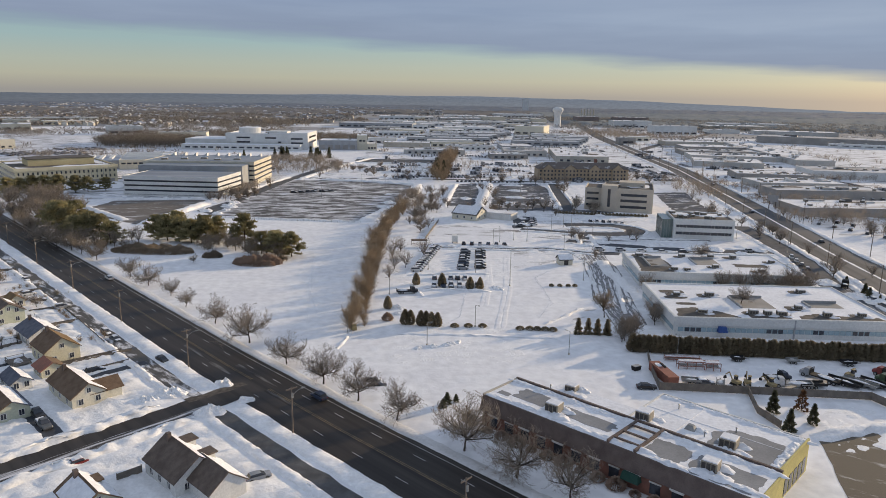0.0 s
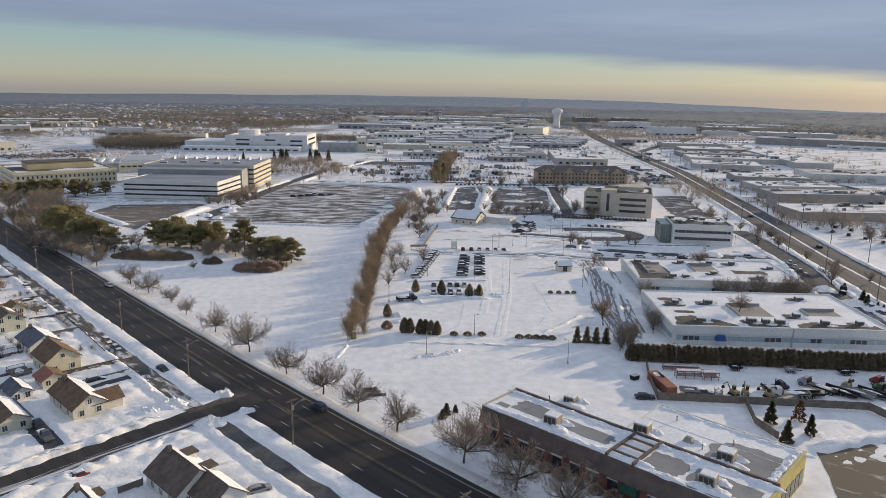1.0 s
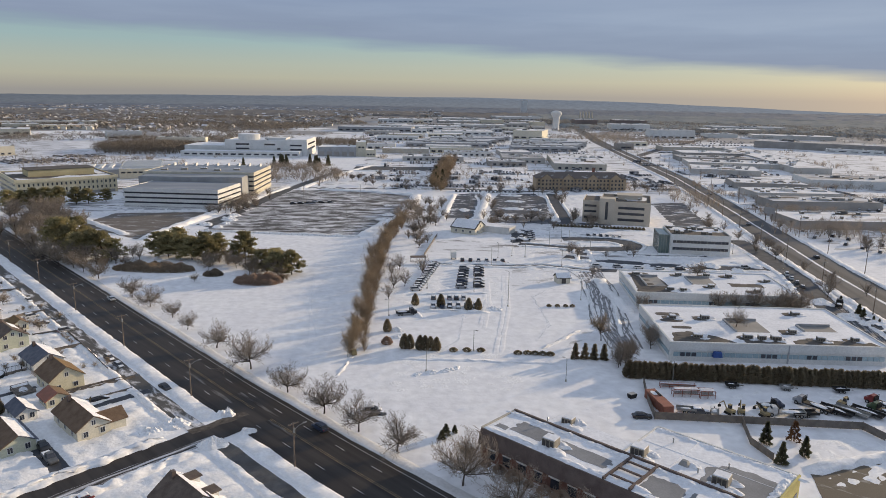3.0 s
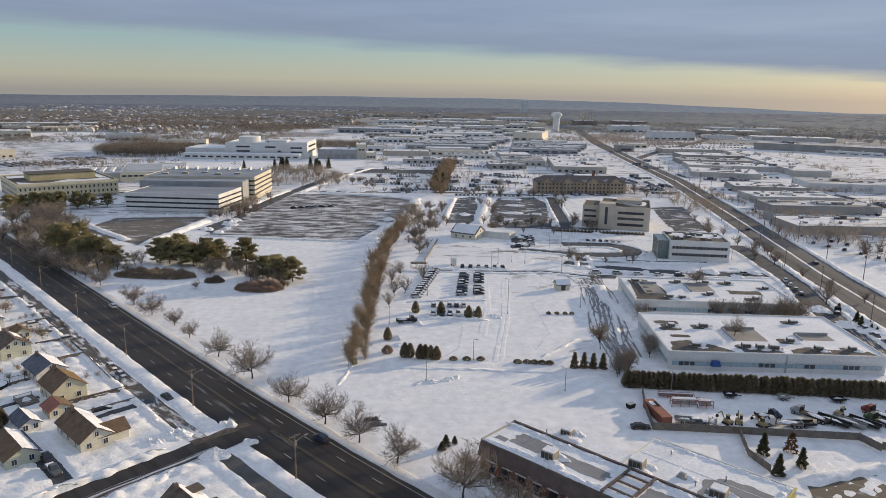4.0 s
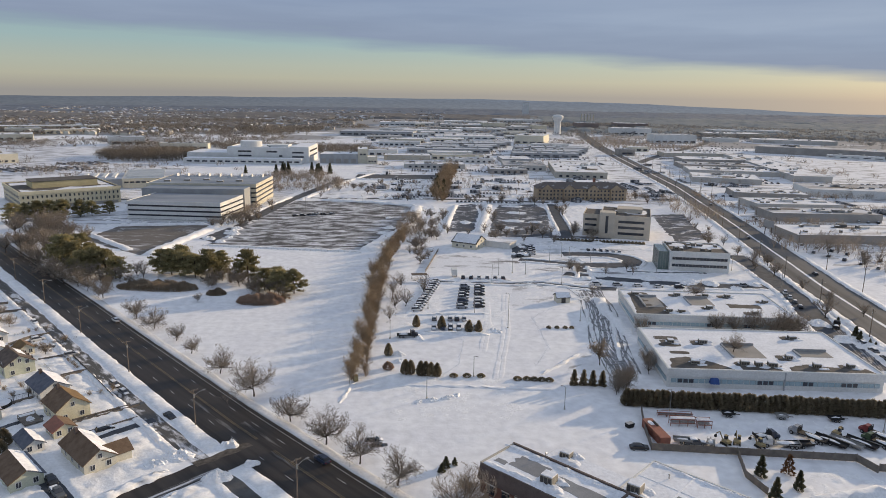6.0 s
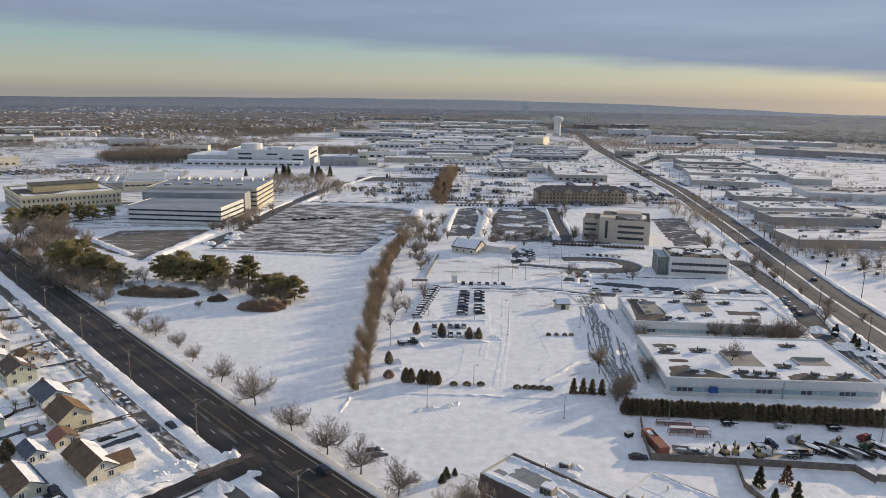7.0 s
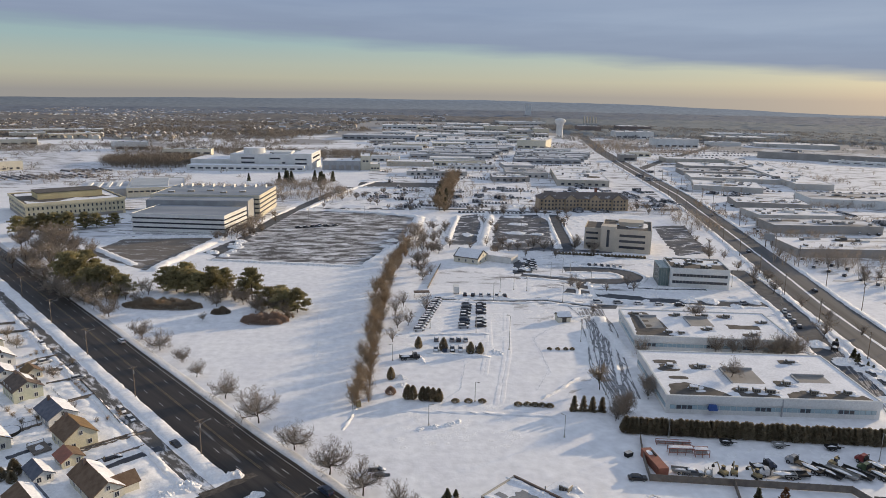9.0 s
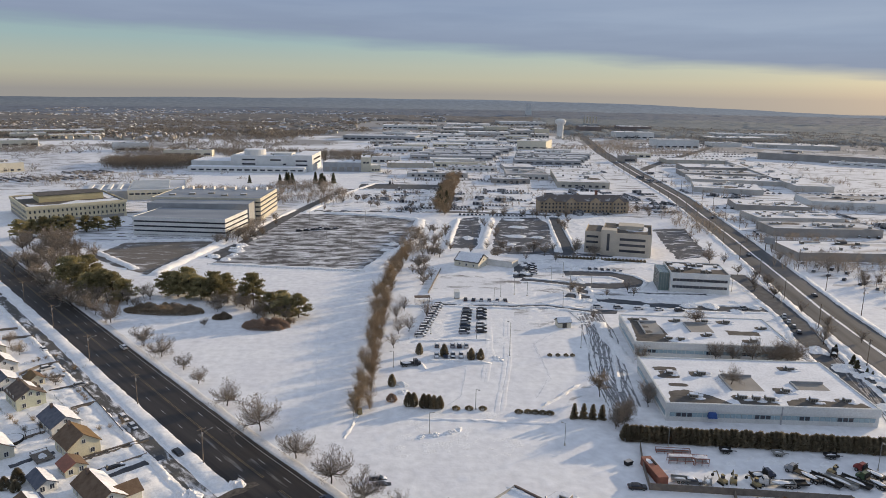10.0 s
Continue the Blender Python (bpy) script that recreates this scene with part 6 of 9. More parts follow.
def rounded(p, h, dome):
    """Draws a twig's end in towards a domed crown: dome gives its middle, half width and half height."""
    mid, wide, tall = dome[0] * h, dome[1] * h, dome[2] * h
    q = Vector((p.x / wide, p.y / wide, (p.z - mid) / tall))
    if p.z < mid * 0.5 or q.length <= 0.8:
        return p
    k = (0.8 + 0.22 * (1 - math.exp(-(q.length - 0.8) * 2.2))) / q.length
    return Vector((p.x * k, p.y * k, mid + (p.z - mid) * k))


def tree_kit(seeds, height, bark, twig, dome=None, **kw):
    kit = []
    for s in seeds:
        segs = grow(s, height, **kw)
        top = max(g[1].z for g in segs)
        segs = [(p * (height / top), q * (height / top), r0, r1, lv) for p, q, r0, r1, lv in segs]
        if dome:
            segs = [(rounded(p, height, dome), rounded(q, height, dome), r0, r1, lv) for p, q, r0, r1, lv in segs]
        kit.append((seg_mesh("trunk", [g for g in segs if g[4] <= 1], bark), seg_mesh("crown", [g for g in segs if g[4] > 1], twig), height))
    return kit


def plant(kit, k, x, y, h, label, group, rnd, name="bare_tree", category="tree", z=0.0, wide=1.0):
    trunk, crown, h0 = kit[k % len(kit)]
    t = thing(name, x, y, z, rnd.uniform(0, 6.28), label, category, group)
    s = h / h0
    t.scale = (s * wide, s * wide, s)
    share("trunk", trunk, t)
    share("crown", crown, t)
    return t


BROAD = tree_kit((3, 11, 17, 29), 9.0, BARK, TWIG, limbs=7, angle=0.92, stem=0.30, reach=0.56, thin=0.03, base_r=0.26, kids=(2, 2, 1))
TWIGGY = tree_kit((3, 11, 17, 29, 37), 9.0, BARK, TWIG, limbs=9, angle=1.36, stem=0.34, reach=0.6, thin=0.013, base_r=0.2, curl=0.2, kids=(3, 2, 2), dome=(0.60, 0.62, 0.38))
FINE = tree_kit((5, 8, 21), 9.0, BARK, TWIG, limbs=7, angle=0.6, stem=0.2, reach=0.72, thin=0.026, base_r=0.2, curl=0.15, kids=(2, 2, 0))
BRUSH = tree_kit((2, 7, 13), 7.0, TANTWIG, TANTWIG, limbs=8, angle=0.42, stem=0.05, reach=0.85, thin=0.021, base_r=0.09, curl=0.14, kids=(2, 2, 0))
rt = random.Random(4)
STREET = ((-132, 272, 9), (-108, 246, 8), (-97, 235, 8.5), (-85, 223, 6), (-76, 211, 6), (-62, 195, 8.6), (-48, 179, 10.5), (-35, 164, 8.8), (-24, 152, 9.5), (-15, 143, 9), (-6, 134, 9), (7.4, 121, 11), (16.3, 111.5, 10.5), (24.5, 105, 9))
for k, (x, y, h) in enumerate(STREET):
    plant(TWIGGY, k * 3, x, y, h * 1.12, "leafless street tree with a spreading crown", "street trees", rt, "street_tree", "tree", 0.0, 0.98)
for x, y, h in ((-150, 288, 10), (-158, 292, 11), (-166, 300, 12), (-174, 308, 11), (-182, 318, 12), (-190, 330, 11), (-198, 338, 11), (-152, 300, 9), (-143, 282, 8), (-205, 350, 12), (-212, 362, 12), (-93, 288, 6), (-97, 296, 7), (-82, 296, 8), (-86, 300, 8)):
    plant(TWIGGY, rt.randrange(4), x, y, h, "leafless tree at the edge of the field", "trees in the field", rt, "field_tree")
plant(tree_kit((41,), 9.0, BARK, TANTWIG, limbs=9, angle=0.8, stem=0.42, reach=0.5, thin=0.024, base_r=0.2), 0, 54.5, 204, 9.5, "leafless vase-shaped tree in the snow", "", rt)
for x, y, h in ((76.8, 234, 7), (104.5, 235.6, 7), (110.5, 235, 7.5), (117.6, 234.4, 8.6), (124.6, 233.8, 9), (127, 233.2, 9.4), (129.8, 233.4, 9.2), (132.4, 233, 8.4), (69, 200, 7.2), (55, 183, 6), (57, 185.5, 7), (59, 188, 6.4)):
    plant(TWIGGY, rt.randrange(5), x, y, h * 1.25, "round-crowned leafless tree beside a low office", "tan trees by the offices", rt, "bare_tree", "tree", 0.0, 0.75)
for x, y, h in ((54, 182, 6), (57, 184, 7), (55.5, 187, 5.5), (58.5, 189, 6.5), (68, 197, 7), (69, 203, 6), (70, 283, 6), (-9, 265, 8), (-14, 246, 7), (-13, 262, 9), (-15, 280, 9), (-12, 292, 8), (-2, 284, 9)):
    plant(FINE, rt.randrange(3), x, y, h, "leafless ornamental tree beside a building", "bare trees by the offices", rt)
for x, y, z, h in ((95.6, 202.0, 5.5, 7.5), (106.9, 264.3, 5.3, 8.0)):
    plant(TWIGGY, rt.randrange(5), x, y, h, "leafless tree growing out of a roof court", "trees in the roof courts", rt, "court_tree", "tree", z, 1.0)
for k in range(125):
    f = (k + rt.random()) / 125
    y = 189 + 226 * f
    x = -20.5 - 2.5 * math.sin(f * 2.6) + 6.5 * max(0, f - 0.55) / 0.45 + rt.uniform(-2.9, 2.9)
    plant(BRUSH, rt.randrange(3), x, y, rt.uniform(4.6, 9.0), "thin tan leafless sapling in a dense hedgerow", "hedgerow", rt, "sapling", "sapling", 0.0, rt.uniform(0.75, 1.05))


def clump_mesh(name, seed, shape, n, size, material):
    """A crown of many small leaf flakes; shape(u, v) gives place and outward direction."""
    rnd = random.Random(seed)
    verts, faces = [], []
    for k in range(n):
        p, out = shape(rnd)
        up = Vector((rnd.uniform(-.5, .5), rnd.uniform(-.5, .5), rnd.uniform(-.2, .9)))
        a = (out + up * 0.6).normalized()
        b = a.cross(Vector((rnd.uniform(-1, 1), rnd.uniform(-1, 1), rnd.uniform(-1, 1)))).normalized()
        s = size * rnd.uniform(0.6, 1.5)
        i = len(verts)
        verts += [tuple(p - b * s * 0.45 - a * s * 0.3), tuple(p + b * s * 0.45 - a * s * 0.3), tuple(p + a * s + b * s * rnd.uniform(-.3, .3))]
        faces.append((i, i + 1, i + 2))
    me = bpy.data.meshes.new(name)
    me.from_pydata(verts, [], faces)
    me.update()
    me.materials.append(material)
    return me


def cone_shape(h, r, power=0.8, base=0.05):
    def f(rnd):
        z = h * (base + (1 - base) * rnd.random() ** 1.25)
        a = rnd.uniform(0, math.tau)
        rr = r * (1 - z / h) ** power * (0.82 + 0.3 * math.sin(z * 7 / max(h, 1) * 3 + a * 2)) * rnd.uniform(0.72, 1.0)
        return Vector((math.cos(a) * rr, math.sin(a) * rr, z)), Vector((math.cos(a), math.sin(a), 0.25))
    return f


def egg_shape(h, r):
    def f(rnd):
        z = h * rnd.random()
        a = rnd.uniform(0, math.tau)
        q = z / h
        rr = r * (min(1, (q + 0.12) * 3.2) ** 0.5) * max(0.0, 1 - q ** 2.2) ** 0.9 * rnd.uniform(0.86, 1.02)
        return Vector((math.cos(a) * rr, math.sin(a) * rr, z)), Vector((math.cos(a), math.sin(a), 0.6))
    return f


def pine_shape(seed, h, r):
    """Foliage in flat plates at the ends of whorled limbs, gaps between them, ragged at the top."""
    rnd0 = random.Random(seed)
    plates = []
    for k in range(34):
        f = (k + rnd0.random()) / 34
        z = h * (0.10 + 0.86 * f)
        reach = r * (0.30 + 0.70 * math.sin(math.pi * min(1, 0.28 + 0.74 * f)) ** 1.2) * rnd0.uniform(0.5, 1.15)
        a = k * 2.4 + rnd0.uniform(-.6, .6)
        for q in (1.0, 0.6):
            plates.append((Vector((math.cos(a) * reach * q, math.sin(a) * reach * q, z + reach * q * rnd0.uniform(0.05, 0.35))), (0.35 + 0.55 * q) * rnd0.uniform(0.7, 1.2), a))
    for k in range(4):
        plates.append((Vector((rnd0.uniform(-.4, .4), rnd0.uniform(-.4, .4), h * rnd0.uniform(0.9, 1.0))), 0.55, 0))

    def f(rnd):
        c, s, a = rnd.choice(plates)
        p = c + Vector((rnd.gauss(0, s * 0.62), rnd.gauss(0, s * 0.62), abs(rnd.gauss(0, s * 0.34)) - 0.12))
        return p, Vector((math.cos(a) * 0.5 + rnd.uniform(-.4, .4), math.sin(a) * 0.5 + rnd.uniform(-.4, .4), 0.75))
    return f


def evergreen(kit, k, x, y, h, label, group, rnd, name="evergreen", wide=1.0, category="tree"):
    trunk, crown, h0 = kit[k % len(kit)]
    t = thing(name, x, y, 0, rnd.uniform(0, 6.28), label, category, group)
    t.scale = (h / h0 * wide, h / h0 * wide, h / h0)
    if trunk:
        share("trunk", trunk, t)
    share("crown", crown, t)
    return t


def trunk_mesh(h, r, limbs=0, seed=1):
    rnd = random.Random(seed)
    segs = [(Vector((0, 0, -0.2)), Vector((0, 0, h * 0.5)), r, r * 0.7, 0), (Vector((0, 0, h * 0.5)), Vector((0, 0, h)), r * 0.7, r * 0.15, 0)]
    for k in range(limbs):
        z = h * rnd.uniform(0.25, 0.9)
        a = rnd.uniform(0, 6.28)
        segs.append((Vector((0, 0, z)), Vector((math.cos(a) * h * 0.28, math.sin(a) * h * 0.28, z + h * 0.08)), r * 0.3, r * 0.1, 2))
    return seg_mesh("trunk", segs, BARK)


PINES = [(trunk_mesh(9.5, 0.22, 14, s), clump_mesh("crown", s, pine_shape(s, 10, r), 5200, 0.42, NEEDLE), 10.0) for s, r in ((1, 4.3), (2, 3.4), (3, 4.8), (21, 3.9))]
SPRUCE = [(trunk_mesh(7.5, 0.14, 0, s), clump_mesh("crown", s, cone_shape(8, 2.2), 1800, 0.5, SPRUCENEEDLE), 8.0) for s in (4, 5)]
DEAD = [(trunk_mesh(7.5, 0.14, 0, 6), clump_mesh("crown", 6, cone_shape(8, 2.6, 0.6), 900, 0.5, RUST), 8.0)]
ARBOR = [(trunk_mesh(3.6, 0.08, 0, s), clump_mesh("crown", s, egg_shape(4.0, 1.25), 1500, 0.34, DARKNEEDLE), 4.0) for s in (7, 8)]
SPIRE = [(trunk_mesh(3.6, 0.07, 0, s), clump_mesh("crown", s, cone_shape(4.0, 0.95, 0.7, 0.0), 1200, 0.32, DARKNEEDLE), 4.0) for s in (9, 10)]
LOWDARK = [(None, clump_mesh("crown", 12, egg_shape(1.2, 1.0), 700, 0.22, DARKNEEDLE), 1.2)]
LOWBUSH = [(None, clump_mesh("crown", 12, egg_shape(1.2, 1.0), 700, 0.22, SHRUB), 1.2)]
THICKET = [(None, clump_mesh("crown", s, egg_shape(2.2, 1.9), 900, 0.34, BRAMBLE), 2.2) for s in (14, 15, 16)]
re_ = random.Random(9)
for x, y, h in ((-56.5, 281, 9), (-62, 280, 9.5), (-70, 286, 8.5), (-80, 298, 13), (-66, 291, 8), (-112, 308, 10), (-118, 310, 10.5), (-123, 312, 10), (-106, 306, 9.5), (-99, 304, 10.5), (-95, 310, 10), (-102, 313, 10), (-115, 316, 11),
                (-146, 306, 11), (-152, 311, 11), (-158, 308, 10), (-140, 302, 9), (-165, 316, 12), (-172, 322, 14), (-168, 330, 13), (-178, 330, 12), (-240, 452, 11), (-232, 458, 10), (-226, 462, 9), (-246, 448, 11), (-252, 444, 11), (-258, 440, 10), (-262, 434, 11), (-218, 470, 8)):
    evergreen(PINES, re_.randrange(4), x, y, h * 1.12, "olive-green pine with irregular layered foliage", "pines in the field", re_, "pine", 1.0 if h == 13 else 1.22)
for x, y, rx, ry, n in ((-62, 273, 5, 2, 7), (-143, 300, 9, 4, 12), (-119, 294, 12, 2, 10)):
    for k in range(n):
        a, r = re_.uniform(0, 6.28), re_.random() ** 0.5
        if k % 2:
            plant(BRUSH, re_.randrange(3), x + math.cos(a) * rx * r, y + math.sin(a) * ry * r, re_.uniform(1.6, 3.2), "leafless brown shrub in a thicket", "shrub thickets", re_, "shrub", "shrub", 0.0, 1.5)
            continue
        evergreen(THICKET, re_.randrange(3), x + math.cos(a) * rx * r, y + math.sin(a) * ry * r, re_.uniform(1.2, 2.6) * (1.15 - 0.4 * r), "dense brown winter shrub in a thicket", "shrub thickets", re_, "shrub", re_.uniform(0.8, 1.2), "shrub")


def brush_mass(x, y, rx, ry, h, turn, n, material, seed, label):
    """One low spreading mass of upright twigs, uneven on top and feathered at the rim."""
    rnd = random.Random(seed)
    verts, faces = [], []
    for k in range(n):
        a, r = rnd.uniform(0, math.tau), rnd.random() ** 0.5
        rim = 1 + 0.22 * noise.noise(Vector((math.cos(a) * 1.6, math.sin(a) * 1.6, seed)))
        px, py = math.cos(a) * rx * r * rim, math.sin(a) * ry * r * rim
        top = h * max(0.0, 1 - r ** 5) ** 0.42 * (0.82 + 0.7 * noise.noise(Vector((px * 0.35, py * 0.35, seed)))) * rnd.uniform(0.55, 1.06)
        ln = rnd.uniform(0.35, 0.8)
        lx, ly = px / rx * 0.3 + rnd.uniform(-.3, .3), py / ry * 0.3 + rnd.uniform(-.3, .3)
        b = rnd.uniform(0, math.tau)
        wx, wy = 0.09 * math.cos(b), 0.09 * math.sin(b)
        i = len(verts)
        z = max(0.0, top - ln)
        verts += [(px - wx, py - wy, z - 0.05), (px + wx, py + wy, z - 0.05), (px + lx, py + ly, top + 0.1)]
        faces.append((i, i + 1, i + 2))
    ob = raw("shrub_thicket", verts, faces, material)
    ob.location = (x, y, 0)
    ob.rotation_euler = (0, 0, turn)
    tagged(ob, label, "thicket", "shrub thickets", "stuff")


brush_mass(-115, 286.5, 17.5, 4.6, 3.3, -0.05, 24000, BRAMBLE, 1, "wide brown leafless thicket below the pines")
brush_mass(-67.5, 267.6, 9.2, 4.0, 3.6, -0.04, 15000, SHRUB, 2, "rounded russet-brown leafless thicket in the snow")
brush_mass(-88.3, 278.6, 4.0, 1.8, 2.6, 0.15, 4500, BRAMBLE, 3, "small brown leafless thicket in the snow")
plant(TWIGGY, 2, -92.9, 268.8, 4.2, "small forked leafless tree in the snow", "trees in the field", re_)
for x, y, h in ((-92.9, 293.7, 9), (-82.3, 291.5, 9.5), (-65, 282.5, 9.5), (-74, 280, 9.5), (-62, 277, 8.5)):
    plant(TWIGGY, re_.randrange(5), x, y, h, "leafless tree among the pines", "bare trees among the pines", re_, "bare_tree", "tree", 0.0, 0.9)
for x, y, h in ((-74, 284, 8), (-67, 281, 8.5), (-60, 276, 7), (-71, 279, 7), (-90, 305, 7.5), (-64, 286, 9), (-70, 289, 7), (-87, 296, 6), (-92, 300, 7), (-66, 288, 6), (-104, 312, 8), (-129, 305, 8), (-136, 297, 9), (-143, 294, 9), (-150, 300, 10), (-156, 299, 9), (-133, 308, 8), (-162, 306, 10), (-128, 288, 8), (-135, 283, 7)):
    plant(FINE if h > 7 else BRUSH, re_.randrange(3), x, y, h, "brown leafless tree among the pines", "bare trees among the pines", re_, "bare_tree", "tree", 0.0, 1.15)
for x, y, h in ((-6.6, 196, 4.4), (-5.0, 196, 4.2), (-1.9, 195, 4.3), (-0.4, 195, 4.2), (1.2, 194.6, 4.1), (3.0, 194.4, 4.0), (-12.6, 211, 4.0), (-4.2, 240, 4.2), (5.0, 238, 4.6), (14.8, 235, 4.2), (18.2, 235, 4.0)):
    evergreen(ARBOR, re_.randrange(2), x, y, h, "rounded dark evergreen shrub in the snow", "rounded evergreens", re_, "evergreen_shrub", 1.0, "shrub")
evergreen(LOWBUSH, 0, -12, 199.5, 2.2, "pale brown frosted shrub", "", re_, "shrub", 0.9, "shrub")
for x, y in ((43.2, 188.5), (46, 188.5), (48.6, 188.2), (51.4, 188)):
    evergreen(SPIRE, re_.randrange(2), x, y, 4.6, "dark pointed evergreen beside a path", "pointed evergreens", re_, "evergreen_shrub", 1.05, "shrub")
for x, y in ((8, 194), (12, 194), (16.2, 194), (27, 192), (29.8, 192), (32, 191.8), (34.2, 191.5), (36.4, 191.2)):
    evergreen(LOWDARK, 0, x, y, 1.0, "low clipped brown bush half buried in snow", "clipped bushes", re_, "bush", 1.5, "shrub")
n_h = 56
for k in range(n_h):
    f = k / (n_h - 1)
    evergreen(ARBOR, k % 2, 55.2 + 74 * f + re_.uniform(-.2, .2), 175.4 - 7.2 * f + re_.uniform(-.3, .3), re_.uniform(4.2, 4.7), "dark evergreen in a tall clipped hedge", "tall evergreen hedge", re_, "hedge_shrub", 1.15, "shrub")
for x, y, h, k in ((75.2, 138.5, 5.2, 0), (74.2, 129.5, 5.0, 1), (81, 133, 4.6, 0)):
    evergreen(SPRUCE, k, x, y, h, "small spruce in a snowy yard", "spruces", re_, "spruce", 1.0)
evergreen(DEAD, 0, 82, 139.5, 4.8, "russet dead conifer in a snowy yard", "", re_, "spruce", 1.0)
for k in range(16):
    evergreen(SPRUCE, k % 2, re_.choice((-182, -150, -112)) + re_.gauss(0, 7), 716 + re_.uniform(-14, 20), re_.uniform(8, 13), "tall dark conifer beside an office park", "tall conifers", re_, "conifer", 0.9)
for k in range(64):
    f = k / 63
    plant(BRUSH, k, 6 + 18 * f + re_.uniform(-7, 7), 545 + 250 * f, re_.uniform(8, 13), "tall tan leafless tree in a belt between lots", "tree belt", re_, "bare_tree", "tree", 0.0, 1.0)
for k in range(7):
    evergreen(SPRUCE, k % 2, 8 + re_.uniform(-4, 5), 560 + k * 16, re_.uniform(9, 14), "dark conifer in a tree belt", "conifers in the belt", re_, "conifer", 0.9)
for k in range(30):
    x, y = re_.choice(((re_.uniform(-222, -186), re_.uniform(345, 392)), (re_.uniform(-250, -215), re_.uniform(385, 425))))
    plant(BROAD, k, x, y, re_.uniform(9, 13), "leafless brown tree beside the road", "roadside trees", re_)

# bare trees about the lots and streets further off
for k in range(150):
    x, y = re_.choice(((re_.uniform(-160, -100), re_.uniform(560, 690)), (re_.uniform(-95, 0), re_.uniform(560, 680)), (re_.uniform(20, 110), re_.uniform(535, 560)), (re_.uniform(95, 190), re_.uniform(530, 600)), (re_.uniform(10, 100), re_.uniform(388, 425)), (re_.uniform(215, 250), re_.uniform(330, 450)), (re_.uniform(150, 172), re_.uniform(250, 420)), (re_.uniform(-12, 10), re_.uniform(330, 480)), (re_.uniform(205, 300), re_.uniform(270, 430)), (re_.uniform(-140, -112), re_.uniform(420, 470))))
    plant(FINE if k % 2 else BROAD, k, x, y, re_.uniform(5, 9), "leafless tree among the lots", "scattered bare trees", re_)


# ---- far woods and houses ----
def far_woods():
    rnd = random.Random(21)
    sets = (([], []), ([], []))

    def tree(x, y, h, w, n):
        z = rise(x, y)
        verts, faces = sets[x < 150 + rnd.uniform(-200, 200)]
        for k in range(n):
            a, o = rnd.uniform(0, math.tau), rnd.random() ** 0.5
            c = Vector((x + math.cos(a) * w * o, y + math.sin(a) * w * o, z + h * (0.3 + 0.6 * rnd.random() * (1 - 0.5 * o * o))))
            d = Vector((math.cos(a) * 0.7 + rnd.uniform(-.5, .5), math.sin(a) * 0.7 + rnd.uniform(-.5, .5), rnd.uniform(0.2, 1.0))).normalized() * h * (0.16 if n > 10 else 0.22)
            b = rnd.uniform(0, 3.14)
            q = Vector((math.cos(b), math.sin(b), rnd.uniform(-.5, .5))) * w * (rnd.uniform(0.03, 0.08) if n > 10 else rnd.uniform(0.08, 0.2))
            i = len(verts)
            verts.extend((tuple(c - d - q), tuple(c - d + q), tuple(c + d + q * 0.6), tuple(c + d - q * 0.6)))
            faces.append((i, i + 1, i + 2, i + 3))
    n = 0
    while n < 7000:
        d = 750 + 1500 * rnd.random() ** 0.75
        a = rnd.uniform(-0.72, 0.72)
        x, y = d * math.sin(a), d * math.cos(a)
        dens = 0.5 + (1.3 if x < 250 else 0.5) * noise.noise(Vector((x / 260, y / 260, 7)))
        estate = -260 < x < 330 + 0.15 * y and y < 2400
        right = x > 200 and y < 1500
        if estate or right:
            dens *= 0.10
        if d < 1150:
            dens *= 0.35
        if x > 330 and y > 1900:
            dens += 0.4
        if rnd.random() > dens:
            n += 0.2
            continue
        for q in range(4 if d > 1500 else 1):
            tree(x + rnd.uniform(-14, 14), y + rnd.uniform(-14, 14), rnd.uniform(6, 11), rnd.uniform(2.5, 5) * (1 + d / 2500), 26 if d < 1500 else 9)
        n += 1
    tagged(raw("woods", *sets[0], WOODS), "grey leafless woods beyond the warehouses", "woods", "", "stuff")
    tagged(raw("woods", *sets[1], BROWNWOODS), "brown leafless woods spread over the far suburbs", "woods", "", "stuff")


far_woods()


